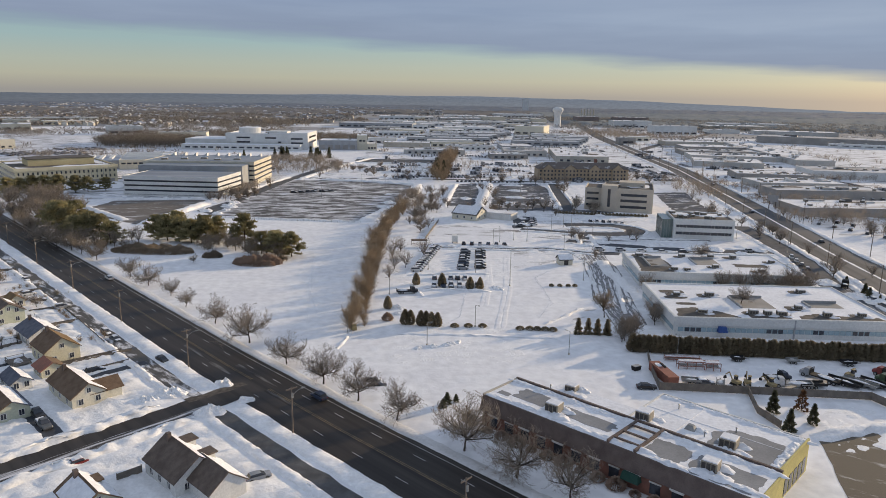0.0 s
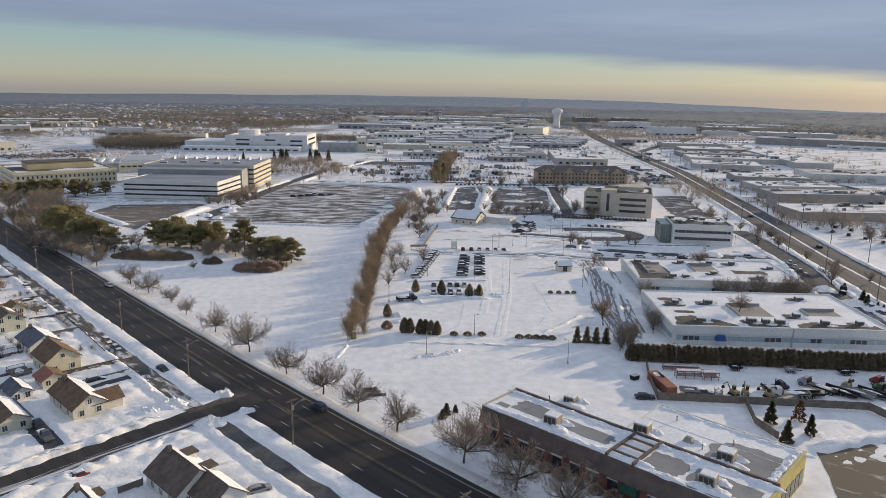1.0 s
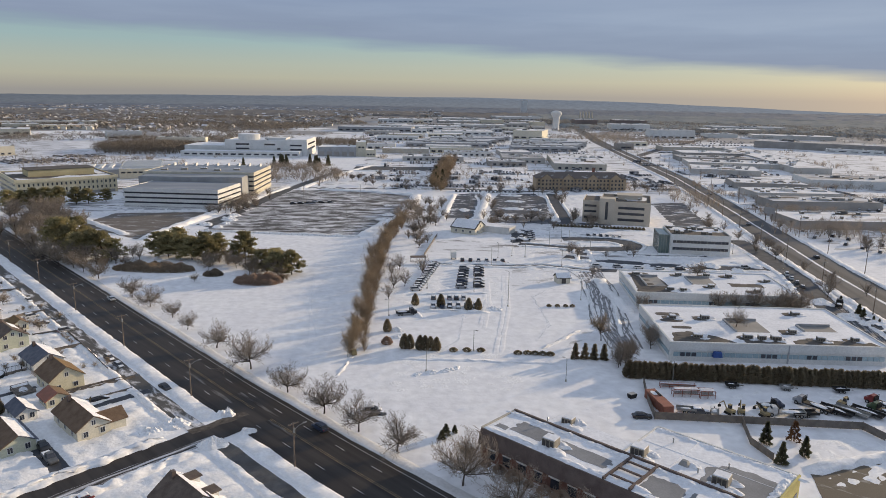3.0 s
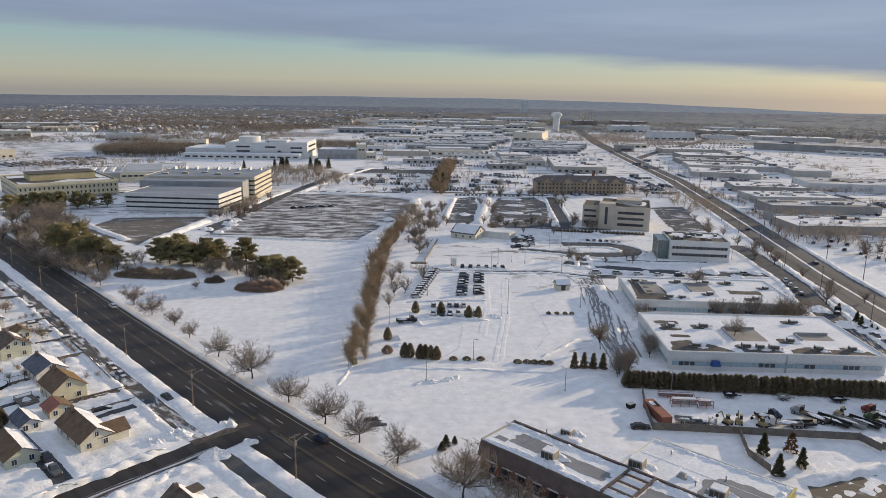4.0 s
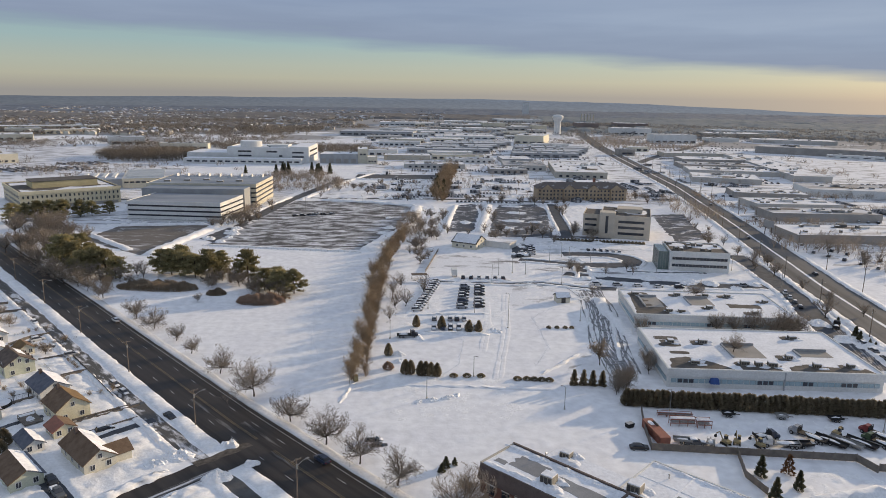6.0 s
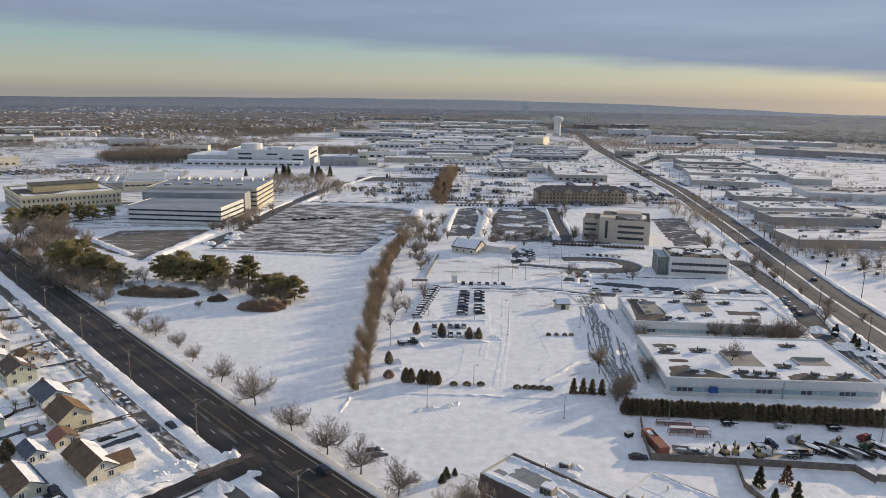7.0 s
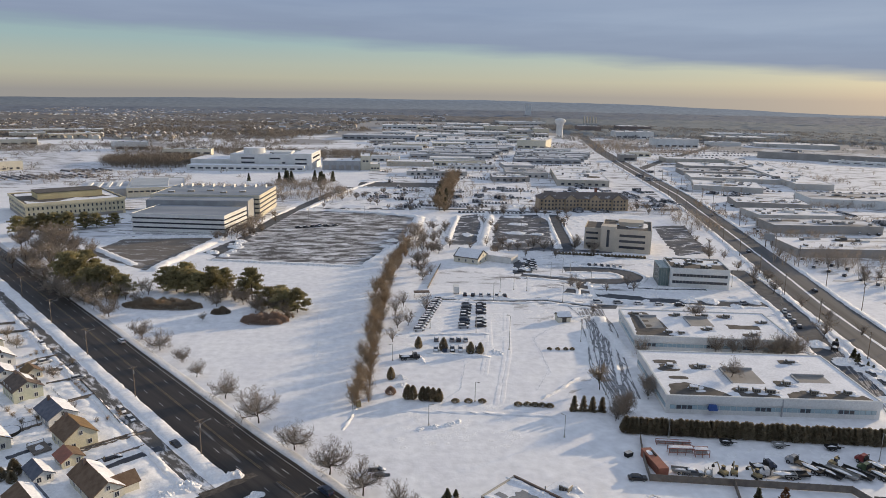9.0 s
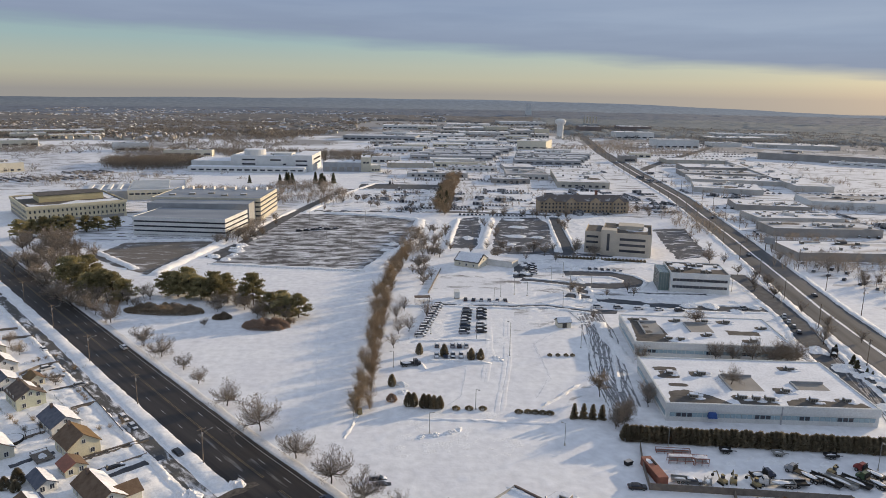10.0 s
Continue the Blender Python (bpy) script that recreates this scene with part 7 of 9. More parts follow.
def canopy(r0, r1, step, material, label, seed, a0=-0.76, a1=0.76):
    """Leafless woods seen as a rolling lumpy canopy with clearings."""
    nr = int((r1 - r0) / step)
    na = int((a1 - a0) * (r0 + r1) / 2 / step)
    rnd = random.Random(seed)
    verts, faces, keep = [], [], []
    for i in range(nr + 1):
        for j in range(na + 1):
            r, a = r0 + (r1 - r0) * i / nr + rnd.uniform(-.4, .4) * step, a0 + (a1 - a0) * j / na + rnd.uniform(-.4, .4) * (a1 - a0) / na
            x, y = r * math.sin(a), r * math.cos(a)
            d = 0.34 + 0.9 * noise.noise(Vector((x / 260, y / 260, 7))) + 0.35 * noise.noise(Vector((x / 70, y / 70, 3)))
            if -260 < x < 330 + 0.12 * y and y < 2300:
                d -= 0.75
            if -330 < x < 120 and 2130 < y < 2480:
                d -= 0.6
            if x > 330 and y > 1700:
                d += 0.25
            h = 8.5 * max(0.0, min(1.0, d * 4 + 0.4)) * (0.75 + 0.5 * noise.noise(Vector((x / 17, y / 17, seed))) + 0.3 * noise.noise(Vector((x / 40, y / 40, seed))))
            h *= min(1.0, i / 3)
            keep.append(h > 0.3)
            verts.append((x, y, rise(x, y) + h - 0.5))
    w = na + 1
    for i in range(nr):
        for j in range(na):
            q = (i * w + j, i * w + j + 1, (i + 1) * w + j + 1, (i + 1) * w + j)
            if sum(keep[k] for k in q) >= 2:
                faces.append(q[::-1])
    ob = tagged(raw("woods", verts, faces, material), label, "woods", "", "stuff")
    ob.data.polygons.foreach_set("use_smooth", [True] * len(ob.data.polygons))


canopy(1750, 2980, 11, surface("far_brown_canopy", (0.215, 0.20, 0.185), (0.135, 0.128, 0.122), 0.02, 0.95, 0.6, 0.25, dist=2.0, detail=8, ragged=0.65), "brown leafless woods spread over the far suburbs", 3, -0.76, 0.15)
# base colour cooled and lightened to carry haze on this side
canopy(1750, 2980, 11, surface("hazed_olive_canopy", (0.235, 0.255, 0.26), (0.17, 0.188, 0.195), 0.02, 0.95, 0.5, 0.25, dist=2.0, detail=8, ragged=0.65), "grey-green leafless woods beyond the warehouses, paled for haze", 5, 0.14, 0.76)
# the blue in this base colour stands in for distance haze
canopy(2880, 4230, 17, surface("haze_blue_canopy", (0.175, 0.20, 0.24), (0.125, 0.145, 0.175), 0.008, 0.95, 0.5, 0.12, dist=3.0, detail=8, ragged=0.65), "leafless woods towards the horizon, coloured grey-blue for haze", 4)


def grove(name, cx, cy, rx, ry, n, h, label, seed, material=TWIG):
    """A stand of leafless trees, each a spray of thin limbs under a domed outline."""
    rnd = random.Random(seed)
    verts, faces = [], []
    for k in range(n):
        a, r = rnd.uniform(0, 6.28), rnd.random() ** 0.5
        x, y = cx + math.cos(a) * rx * r, cy + math.sin(a) * ry * r
        hh = h * rnd.uniform(0.7, 1.1)
        wd = hh * rnd.uniform(0.3, 0.45)
        for q in range(46):
            b, o = rnd.uniform(0, 6.28), rnd.random() ** 0.5
            if q < 3:
                p0, p1, w = Vector((x, y, -0.2)), Vector((x + math.cos(b) * wd * 0.4, y + math.sin(b) * wd * 0.4, hh * 0.6)), 0.12
            else:
                c = Vector((x + math.cos(b) * wd * o, y + math.sin(b) * wd * o, hh * (0.28 + 0.66 * rnd.random() * (1 - 0.45 * o * o))))
                d = Vector((math.cos(b) * 0.7 + rnd.uniform(-.5, .5), math.sin(b) * 0.7 + rnd.uniform(-.5, .5), rnd.uniform(0.2, 1.0))).normalized() * hh * rnd.uniform(0.08, 0.17)
                p0, p1, w = c - d, c + d, 0.075
            v = Vector((-math.sin(b + q), math.cos(b + q), 0)) * w
            i = len(verts)
            verts.extend((tuple(p0 - v), tuple(p0 + v), tuple(p1 + v * 0.6), tuple(p1 - v * 0.6)))
            faces.append((i, i + 1, i + 2, i + 3))
    tagged(raw(name, verts, faces, material), label, "woods", "", "stuff")


grove("grove", -352, 892, 66, 58, 900, 15, "round grove of leafless brown trees", 3, WOODTWIG)
grove("grove", -180, 1000, 120, 45, 560, 14, "belt of leafless trees behind the white building", 4, WOODTWIG)
grove("grove", -128, 690, 34, 30, 130, 9, "leafless thicket by the office park", 5)
grove("grove", -150, 610, 36, 34, 120, 8, "leafless thicket by the office park", 6)
grove("grove", 330, 1290, 110, 60, 260, 8, "brushy trees beside the arterial road", 7)
grove("grove", 236, 382, 40, 12, 60, 9, "leafless trees before a low warehouse", 48)
grove("grove", 245, 455, 34, 14, 50, 7, "leafless trees beside a warehouse yard", 8)
grove("grove", -300, 1080, 200, 30, 500, 11, "belt of leafless trees in front of the suburb", 9, WOODTWIG)
grove("grove", -420, 560, 60, 60, 120, 9, "leafless trees by the office", 10)
grove("grove", 400, 640, 40, 16, 60, 8, "leafless trees between the sheds", 11)
grove("grove", -195, 642, 60, 22, 220, 9, "belt of leafless trees behind the offices", 26)
grove("grove", -95, 622, 22, 40, 90, 8, "leafless thicket by the office park", 27)
grove("grove", 196, 520, 16, 50, 70, 8, "leafless trees beside the arterial road", 28)
grove("grove", 150, 575, 30, 10, 40, 8, "leafless trees beside the tan building", 29)
grove("grove", 300, 526, 60, 6, 60, 6, "leafless trees between the sheds", 21)
grove("grove", 330, 590, 60, 8, 70, 7, "leafless trees between the sheds", 22)
grove("grove", 236, 560, 7, 60, 50, 5, "brush beside the arterial road", 23)
grove("grove", 420, 800, 60, 30, 90, 7, "leafless trees between the sheds", 24)
grove("grove", 360, 1180, 90, 60, 200, 8, "brushy trees beside the arterial road", 25)


def far_houses():
    rnd = random.Random(33)
    wv, wf, rv, rf = [], [], [], []
    n = 0
    while n < 1700:
        x, y = rnd.uniform(-1700, 60), 1330 + 2100 * rnd.random() ** 1.2
        if abs(x) > 0.66 * y or (x > -330 and y < 1600) or (x > -210 and y < 2450) or noise.noise(Vector((x / 260, y / 260, 7))) > rnd.uniform(-0.1, 0.25):
            continue
        n += 1
        z, a = rise(x, y), rnd.choice((0.1, 1.67)) + rnd.uniform(-.3, .3)
        w, l, h, r = rnd.uniform(3, 4.2), rnd.uniform(4, 6.5), rnd.uniform(4.5, 6.5), rnd.uniform(2, 3)
        c, s = math.cos(a), math.sin(a)
        P = lambda u, v, q: (x + u * c - v * s, y + u * s + v * c, z + q)
        i = len(wv)
        for u in (-l, l):
            wv.extend((P(u, -w, -0.5), P(u, w, -0.5), P(u, w, h), P(u, 0, h + r), P(u, -w, h)))
        wf.extend(((i, i + 1, i + 2, i + 3, i + 4), (i + 9, i + 8, i + 7, i + 6, i + 5), (i, i + 4, i + 9, i + 5), (i + 1, i + 6, i + 7, i + 2)))
        j = len(rv)
        o = 0.6
        rv.extend((P(-l - o, -w - o, h - .2), P(l + o, -w - o, h - .2), P(l + o, 0, h + r + .25), P(-l - o, 0, h + r + .25), P(-l - o, w + o, h - .2), P(l + o, w + o, h - .2)))
        rf.extend(((j, j + 1, j + 2, j + 3), (j + 3, j + 2, j + 5, j + 4)))
    t = thing("suburb", 0, 0, 0, 0, "distant suburb of small snow-roofed houses among trees", "suburb", "", "stuff")
    raw("house_walls", wv, wf, FARHOUSE, t)
    raw("house_roofs", rv, rf, surface("far_roofs", (0.70, 0.71, 0.74), (0.20, 0.17, 0.15), 0.03, 0.85, 0, 0.5, lo=0.38, hi=0.55, island=True, vary=0.2), t)


far_houses()


for k in range(26):
    f = k / 25
    evergreen(LOWDARK, 0, 74 + 50 * f, 399.5 - 9.7 * f, 1.5, "small dark bush in a row before an office", "bushes before the office", re_, "bush", 0.8, "shrub")
for k in range(60):
    x, y = re_.choice(((re_.uniform(-50, -15), re_.uniform(548, 565)), (re_.uniform(-125, -112), re_.uniform(440, 520)), (re_.uniform(12, 90), re_.uniform(532, 552)), (re_.uniform(36, 46), re_.uniform(430, 520)), (re_.uniform(92, 102), re_.uniform(440, 520)), (re_.uniform(60, 112), re_.uniform(318, 330)), (re_.uniform(172, 178), re_.uniform(280, 480)), (re_.uniform(-5, 12), re_.uniform(395, 440))))
    plant(FINE, k, x, y, re_.uniform(4, 7.5), "slender leafless tree beside a lot", "trees beside the lots", re_)
grove("grove", -126, 470, 7, 40, 60, 6, "leafless shrubs along an office drive", 14)
grove("grove", -12, 440, 9, 40, 90, 6, "leafless thicket at the end of the hedgerow", 15)
grove("grove", 60, 1000, 170, 330, 260, 7, "scattered leafless trees among the sheds", 21)
grove("grove", 400, 800, 190, 260, 170, 7, "scattered leafless trees among the sheds", 22)
grove("grove", 30, 625, 90, 50, 70, 7, "scattered leafless trees among the lots", 23)
grove("grove", 262, 340, 40, 70, 60, 8, "leafless trees east of the arterial road", 24)
grove("grove", -330, 720, 90, 70, 90, 7, "scattered leafless trees by a car park", 25)
grove("grove", 420, 1350, 120, 160, 260, 8, "brushy trees beyond the arterial road", 26)


def lot_clutter():
    """Vehicles and crates standing among the far sheds, too many to count."""
    rnd = random.Random(55)
    verts, faces = [], []

    def slab(x, y, a, l, w, z0, z1, k):
        i = len(verts)
        for z, f in ((z0, 1.0), (z1, k)):
            for u, v in ((-1, -1), (1, -1), (1, 1), (-1, 1)):
                verts.append((x + math.cos(a) * u * l * f - math.sin(a) * v * w * f, y + math.sin(a) * u * l * f + math.cos(a) * v * w * f, z))
        faces.extend(((i + 4, i + 5, i + 6, i + 7), (i, i + 1, i + 5, i + 4), (i + 1, i + 2, i + 6, i + 5), (i + 2, i + 3, i + 7, i + 6), (i + 3, i, i + 4, i + 7)))
    for k in range(170):
        x, y = rnd.choice(((rnd.uniform(-110, 225), rnd.uniform(690, 1500)), (rnd.uniform(225, 420), rnd.uniform(430, 1000)), (rnd.uniform(100, 220), rnd.uniform(545, 690)), (rnd.uniform(-60, 90), rnd.uniform(566, 690))))
        a = rnd.choice((0.03, 1.6)) + rnd.uniform(-.1, .1)
        for j in range(rnd.randrange(1, 9)):
            big = rnd.random() < 0.15
            l, w, h = (4.5, 1.25, 3.0) if big else (2.2, 0.9, 0.9)
            px, py = x + 2.9 * j * math.cos(a + 1.57), y + 2.9 * j * math.sin(a + 1.57)
            slab(px, py, a, l, w, 0.3, h, 0.97)
            if not big:
                slab(px - 0.2, py, a, 1.3, 0.8, h, h + 0.55, 0.8)
    tagged(raw("parked_vehicles", verts, faces, surface("far_vehicle_paint", (0.04, 0.045, 0.055), (0.42, 0.42, 0.43), 0.4, 0.4, 0, 2, lo=0.45, hi=0.6, vary=0.3, island=True)), "cars, vans and crates standing among far sheds", "vehicles", "", "stuff")


lot_clutter()

# ---- vehicles ----
def paint(name, c):
    return surface(name, c, tuple(v * 0.8 for v in c), 2.0, 0.35, 0, 8, spec=0.5)


PAINTS = {"white": paint("white_car_paint", (0.62, 0.62, 0.62)), "silver": paint("silver_car_paint", (0.30, 0.31, 0.33)), "black": paint("black_car_paint", (0.02, 0.02, 0.024)),
          "dark blue": paint("blue_car_paint", (0.03, 0.045, 0.085)), "red": paint("red_car_paint", (0.22, 0.03, 0.025)), "grey": paint("grey_car_paint", (0.11, 0.115, 0.12)), "green": paint("green_paint", (0.06, 0.10, 0.05))}
LAMP = surface("lamp_lens", (0.5, 0.5, 0.48), (0.4, 0.4, 0.4), 3, 0.2, 0, 8)
TAIL = surface("tail_lens", (0.25, 0.02, 0.02), (0.2, 0.02, 0.02), 3, 0.3, 0, 8)


def loft(stations):
    """A closed body from (x, half width, z low, z high, shoulder inset) stations."""
    bm = bmesh.new()
    prev = None
    for x, hw, z0, z1, ins in stations:
        zm = z0 + (z1 - z0) * 0.6
        ring = [bm.verts.new(p) for p in ((x, -hw + 0.06, z0), (x, hw - 0.06, z0), (x, hw, zm), (x, hw - ins, z1), (x, -hw + ins, z1), (x, -hw, zm))]
        if prev:
            for k in range(6):
                j = (k + 1) % 6
                bm.faces.new((prev[k], prev[j], ring[j], ring[k]))
        else:
            bm.faces.new(ring[::-1])
        prev = ring
    bm.faces.new(prev)
    bmesh.ops.recalc_face_normals(bm, faces=bm.faces)
    return bm


def wheel(t, x, y, r=0.33, w=0.22):
    s = 1 if y > 0 else -1
    ty = part("wheel", tube(bmesh.new(), (x, y - w / 2, r), (x, y + w / 2, r), r, r, 14), BLACK, t)
    part("rim", tube(bmesh.new(), (x, y + s * w * 0.3, r), (x, y + s * (w / 2 + 0.01), r), r * 0.62, r * 0.55, 10), METAL, ty, "grey wheel rim")


def car(name, colour, snow, kind="sedan", fine=True):
    """A car about its middle, nose to +x."""
    big = kind != "sedan"
    H = 1.72 if big else 1.42
    belt = 1.02 if big else 0.90
    lab = f"{colour} {'sport utility vehicle' if big else 'sedan'}" + (" with snow on its roof" if snow else " cleared of snow")
    t = thing(name, 0, 0, 0, 0, lab, "car", "parked cars")
    p = PAINTS[colour]
    part("body", loft(((-2.3, .76, .42, .78, .1), (-2.2, .86, .26, belt, .1), (-1.2, .9, .22, belt, .08), (0.9, .9, .22, belt, .08), (1.3, .88, .22, belt - .04, .1), (2.15, .84, .26, .80, .14), (2.3, .74, .36, .66, .1))), p, t)
    back = -2.1 if big else -1.75
    part("glazing", loft(((back, .74, belt - .02, belt, .04), (back + .35, .74, belt - .02, H - .08, .14), (.35, .74, belt - .02, H - .06, .14), (1.2, .76, belt - .04, belt, .06))), GLASS, t, "dark car windows")
    part("roof", loft(((back + .3, .62, H - .09, H - .05, .08), (back + .6, .64, H - .09, H, .1), (.0, .64, H - .08, H, .1), (.4, .6, H - .09, H - .05, .08))), p, t)
    for x in (-1.4, 1.4):
        for y in (-.8, .8):
            if fine:
                wheel(t, x, y)
            else:
                part("wheel", tube(bmesh.new(), (x, y - .11, .33), (x, y + .11, .33), .33, .33, 8), BLACK, t)
    for y in (-.6, .6) if fine else ():
        part("headlight", boxes((2.2, 2.3, y - .16, y + .16, .58, .72)), LAMP, t)
        part("tail_light", boxes((-2.31, -2.22, y - .16, y + .16, .66, .82)), TAIL, t)
    if snow:
        part("snow_cover", loft(((back + .3, .58, H - .02, H + .02, .1), (back + .6, .62, H - .01, H + snow, .16), (-.1, .62, H - .01, H + snow * .9, .16), (.35, .56, H - .03, H + .02, .1))), ROOFSNOW, t, "snow on the car roof")
        part("hood_snow", loft(((1.2, .6, belt - .05, belt + .02, .1), (1.5, .66, belt - .1, belt + snow * .8, .16), (2.0, .64, .76, .82 + snow * .5, .16), (2.2, .56, .70, .78, .1))), ROOFSNOW, t, "snow on the bonnet")
    return t


POOL = [car("car", c, s, k) for c, s, k in (("white", 0.12, "sedan"), ("silver", 0.14, "suv"), ("black", 0.16, "suv"), ("grey", 0.15, "sedan"), ("dark blue", 0.0, "suv"), ("white", 0.15, "suv"), ("red", 0.18, "sedan"), ("black", 0.0, "sedan"), ("silver", 0.0, "sedan"))]
PLAIN = {k: car("car", c, s, b, False) for k, c, s, b in ((0, "white", 0.12, "sedan"), (1, "silver", 0.14, "suv"), (2, "black", 0.16, "suv"), (3, "grey", 0.15, "sedan"), (5, "white", 0.15, "suv"), (7, "black", 0.1, "sedan"))}
used = set()


def park_far(k, x, y, turn):
    m = pose(x, y, 0, 0, 0, math.degrees(turn))
    if -k - 1 in used:
        return copy_thing(PLAIN[k], m)
    used.add(-k - 1)
    PLAIN[k].matrix_basis = m


def park(k, x, y, turn, z=0.0):
    m = pose(x, y, z, 0, 0, math.degrees(turn))
    if k in used:
        return copy_thing(POOL[k], m)
    used.add(k)
    POOL[k].matrix_basis = m
    return POOL[k]


rc = random.Random(12)
for k in range(14):
    park(rc.choice((0, 0, 1, 5, 0)), -4.4 + 0.62 * k, 259 + 3.35 * k, 0.18 + rc.uniform(-.04, .04))
for k in range(8):
    park(rc.choice((2, 4, 3, 7, 2, 1)), 13.4 + 0.38 * k, 263 + 4.4 * k, 0.1 + rc.uniform(-.05, .05))
    if k != 3:
        park(rc.choice((2, 3, 7, 4, 5)), 20.4 + 0.3 * k, 264.5 + 4.3 * k, 0.1 + rc.uniform(-.05, .05))
for k in range(6):
    park(rc.choice((2, 3, 5, 7, 1)), 16 + 3.7 * k, 309.5 - 0.2 * k, 1.5 + rc.uniform(-.1, .1))
for k, x in enumerate((2.2, 5.4, 8.2, 11.2, 14.2, 17.4)):
    park((0, 4, 2, 5, 7, 1)[k], x, 237.6, -1.58)
for k, x in enumerate((2.4, 8.3, 10.9, 13.6)):
    park((3, 1, 2, 5)[k], x, 248, 1.55)
park(7, 51.3, 150.6, -0.05)
park(8, -29.2, 110.8, 0.55)
park(6, -63.5, 115.6, RDIR - 1.6, -0.55)
for x, y, a, k in ((-89.3, 185.5, RDIR, 2), (-84.6, 180.6, RDIR, 3), (-113, 208.5, RDIR + 1.5, 1), (-66.5, 166, RDIR, 7), (-79.8, 158.6, RDIR + 1.5, 2), (-142, 240, RDIR, 0), (-124, 215, RDIR + 1.5, 3), (-131, 222, RDIR + 1.6, 5)):
    park(k, x, y, a, -0.35 if x > -100 else -0.15)
for s, off, k, flip in ((S0 + 148, 5.6, 0, 0), (S0 + 14, 5.4, 4, 0)):
    x, y, a = MAIN.at(s, off)
    park(k, x, y, a + math.pi * flip, 0.055)
# rows in lots further off
for x0, y0, n, dx, dy, a in ((48, 356, 4, 2.6, 7, 0.2), (55, 360, 4, 0.6, 5.5, 0.2), (22, 545, 7, 3.2, 0.2, 1.5), (48, 543, 9, 3.2, 0.1, 1.5), (-92, 470, 4, 4.5, 3, 0.4), (-80, 476, 3, 6, 2, 0.3), (-70, 640, 6, 9, 1.5, 0.2), (62, 690, 10, 3.2, 0, 1.5), (70, 675, 9, 3.4, 0, 1.5), (214, 372, 7, 3.4, -9, 0.9), (218, 392, 6, 4.2, -8, 0.9), (152, 268, 4, 1.4, 7, 1.2), (143, 300, 1, 0, 0, 0.4), (76, 300, 5, 9, -1, 0.1), (80, 228, 5, 3.5, -0.3, 1.5), (104, 226, 4, 3.8, -0.3, 1.5), (240, 420, 5, 7, -6, 0.9), (270, 480, 8, 6, -1.5, 1.3), (300, 530, 8, 7, -1.2, 1.3), (150, 204, 4, 0.4, 7, 1.5), (225, 452, 5, 2, 9, 1.2), (88, 372, 6, 3.2, -1, 1.4), (250, 598, 10, 6, -1, 1.4)):
    for k in range(n):
        park_far(rc.choice((0, 1, 2, 3, 5, 7)), x0 + dx * k, y0 + dy * k, a + rc.uniform(-.08, .08))


def far_cars():
    rnd = random.Random(5)
    verts, faces = [], []
    rows = [(-478 + 26 * i + 5 * j, 728 + 9 * i + 6 * j, 15, 2.3, -2.0) for i in range(4) for j in range(4)] + [(-424 + 22 * i + 5 * j, 800 + 9 * i + 6 * j, 11, 2.4, -1.6) for i in range(2) for j in range(3)] + [(-20, 770 + 14 * j, 40, 3.1, 0) for j in range(2)] + [(20, 940, 60, 3.2, 0), (130, 968, 30, 3.2, 0), (-30, 1060, 60, 3.4, 0), (140, 1075, 30, 3.4, 0), (30, 1270, 60, 4, 0), (-120, 1400, 90, 4.5, 0), (350, 1150, 50, 6, 0), (360, 1200, 50, 6, 0), (380, 1250, 50, 6, 0), (300, 700, 30, 6, -.3), (420, 1420, 60, 5, 0), (430, 1460, 60, 5, 0), (-100, 1360, 80, 5, 0), (-60, 1840, 100, 6, 0)]
    for x0, y0, n, dx, dy in rows:
        for k in range(n):
            if rnd.random() < 0.3:
                continue
            x, y = x0 + dx * k + rnd.uniform(-.3, .3), y0 + dy * k + rnd.uniform(-.5, .5)
            z = rise(x, y)
            for (a, b, z0, z1, ins) in ((0.9, 2.2, 0.15, 0.95, 0.05), (0.78, 1.3, 0.95, 1.5, 0.25)):
                i = len(verts)
                verts.extend(((x - a, y - b, z + z0), (x + a, y - b, z + z0), (x + a, y + b, z + z0), (x - a, y + b, z + z0), (x - a + ins, y - b + ins, z + z1), (x + a - ins, y - b + ins, z + z1), (x + a - ins, y + b - ins, z + z1), (x - a + ins, y + b - ins, z + z1)))
                faces.extend(((i + 4, i + 5, i + 6, i + 7), (i, i + 1, i + 5, i + 4), (i + 1, i + 2, i + 6, i + 5), (i + 2, i + 3, i + 7, i + 6), (i + 3, i, i + 4, i + 7)))
    tagged(raw("distant_cars", verts, faces, surface("far_car_paint", (0.08, 0.08, 0.09), (0.30, 0.30, 0.31), 0.3, 0.4, 0, 2, island=True, vary=0.7)), "rows of parked cars in distant lots", "cars", "", "stuff")


far_cars()


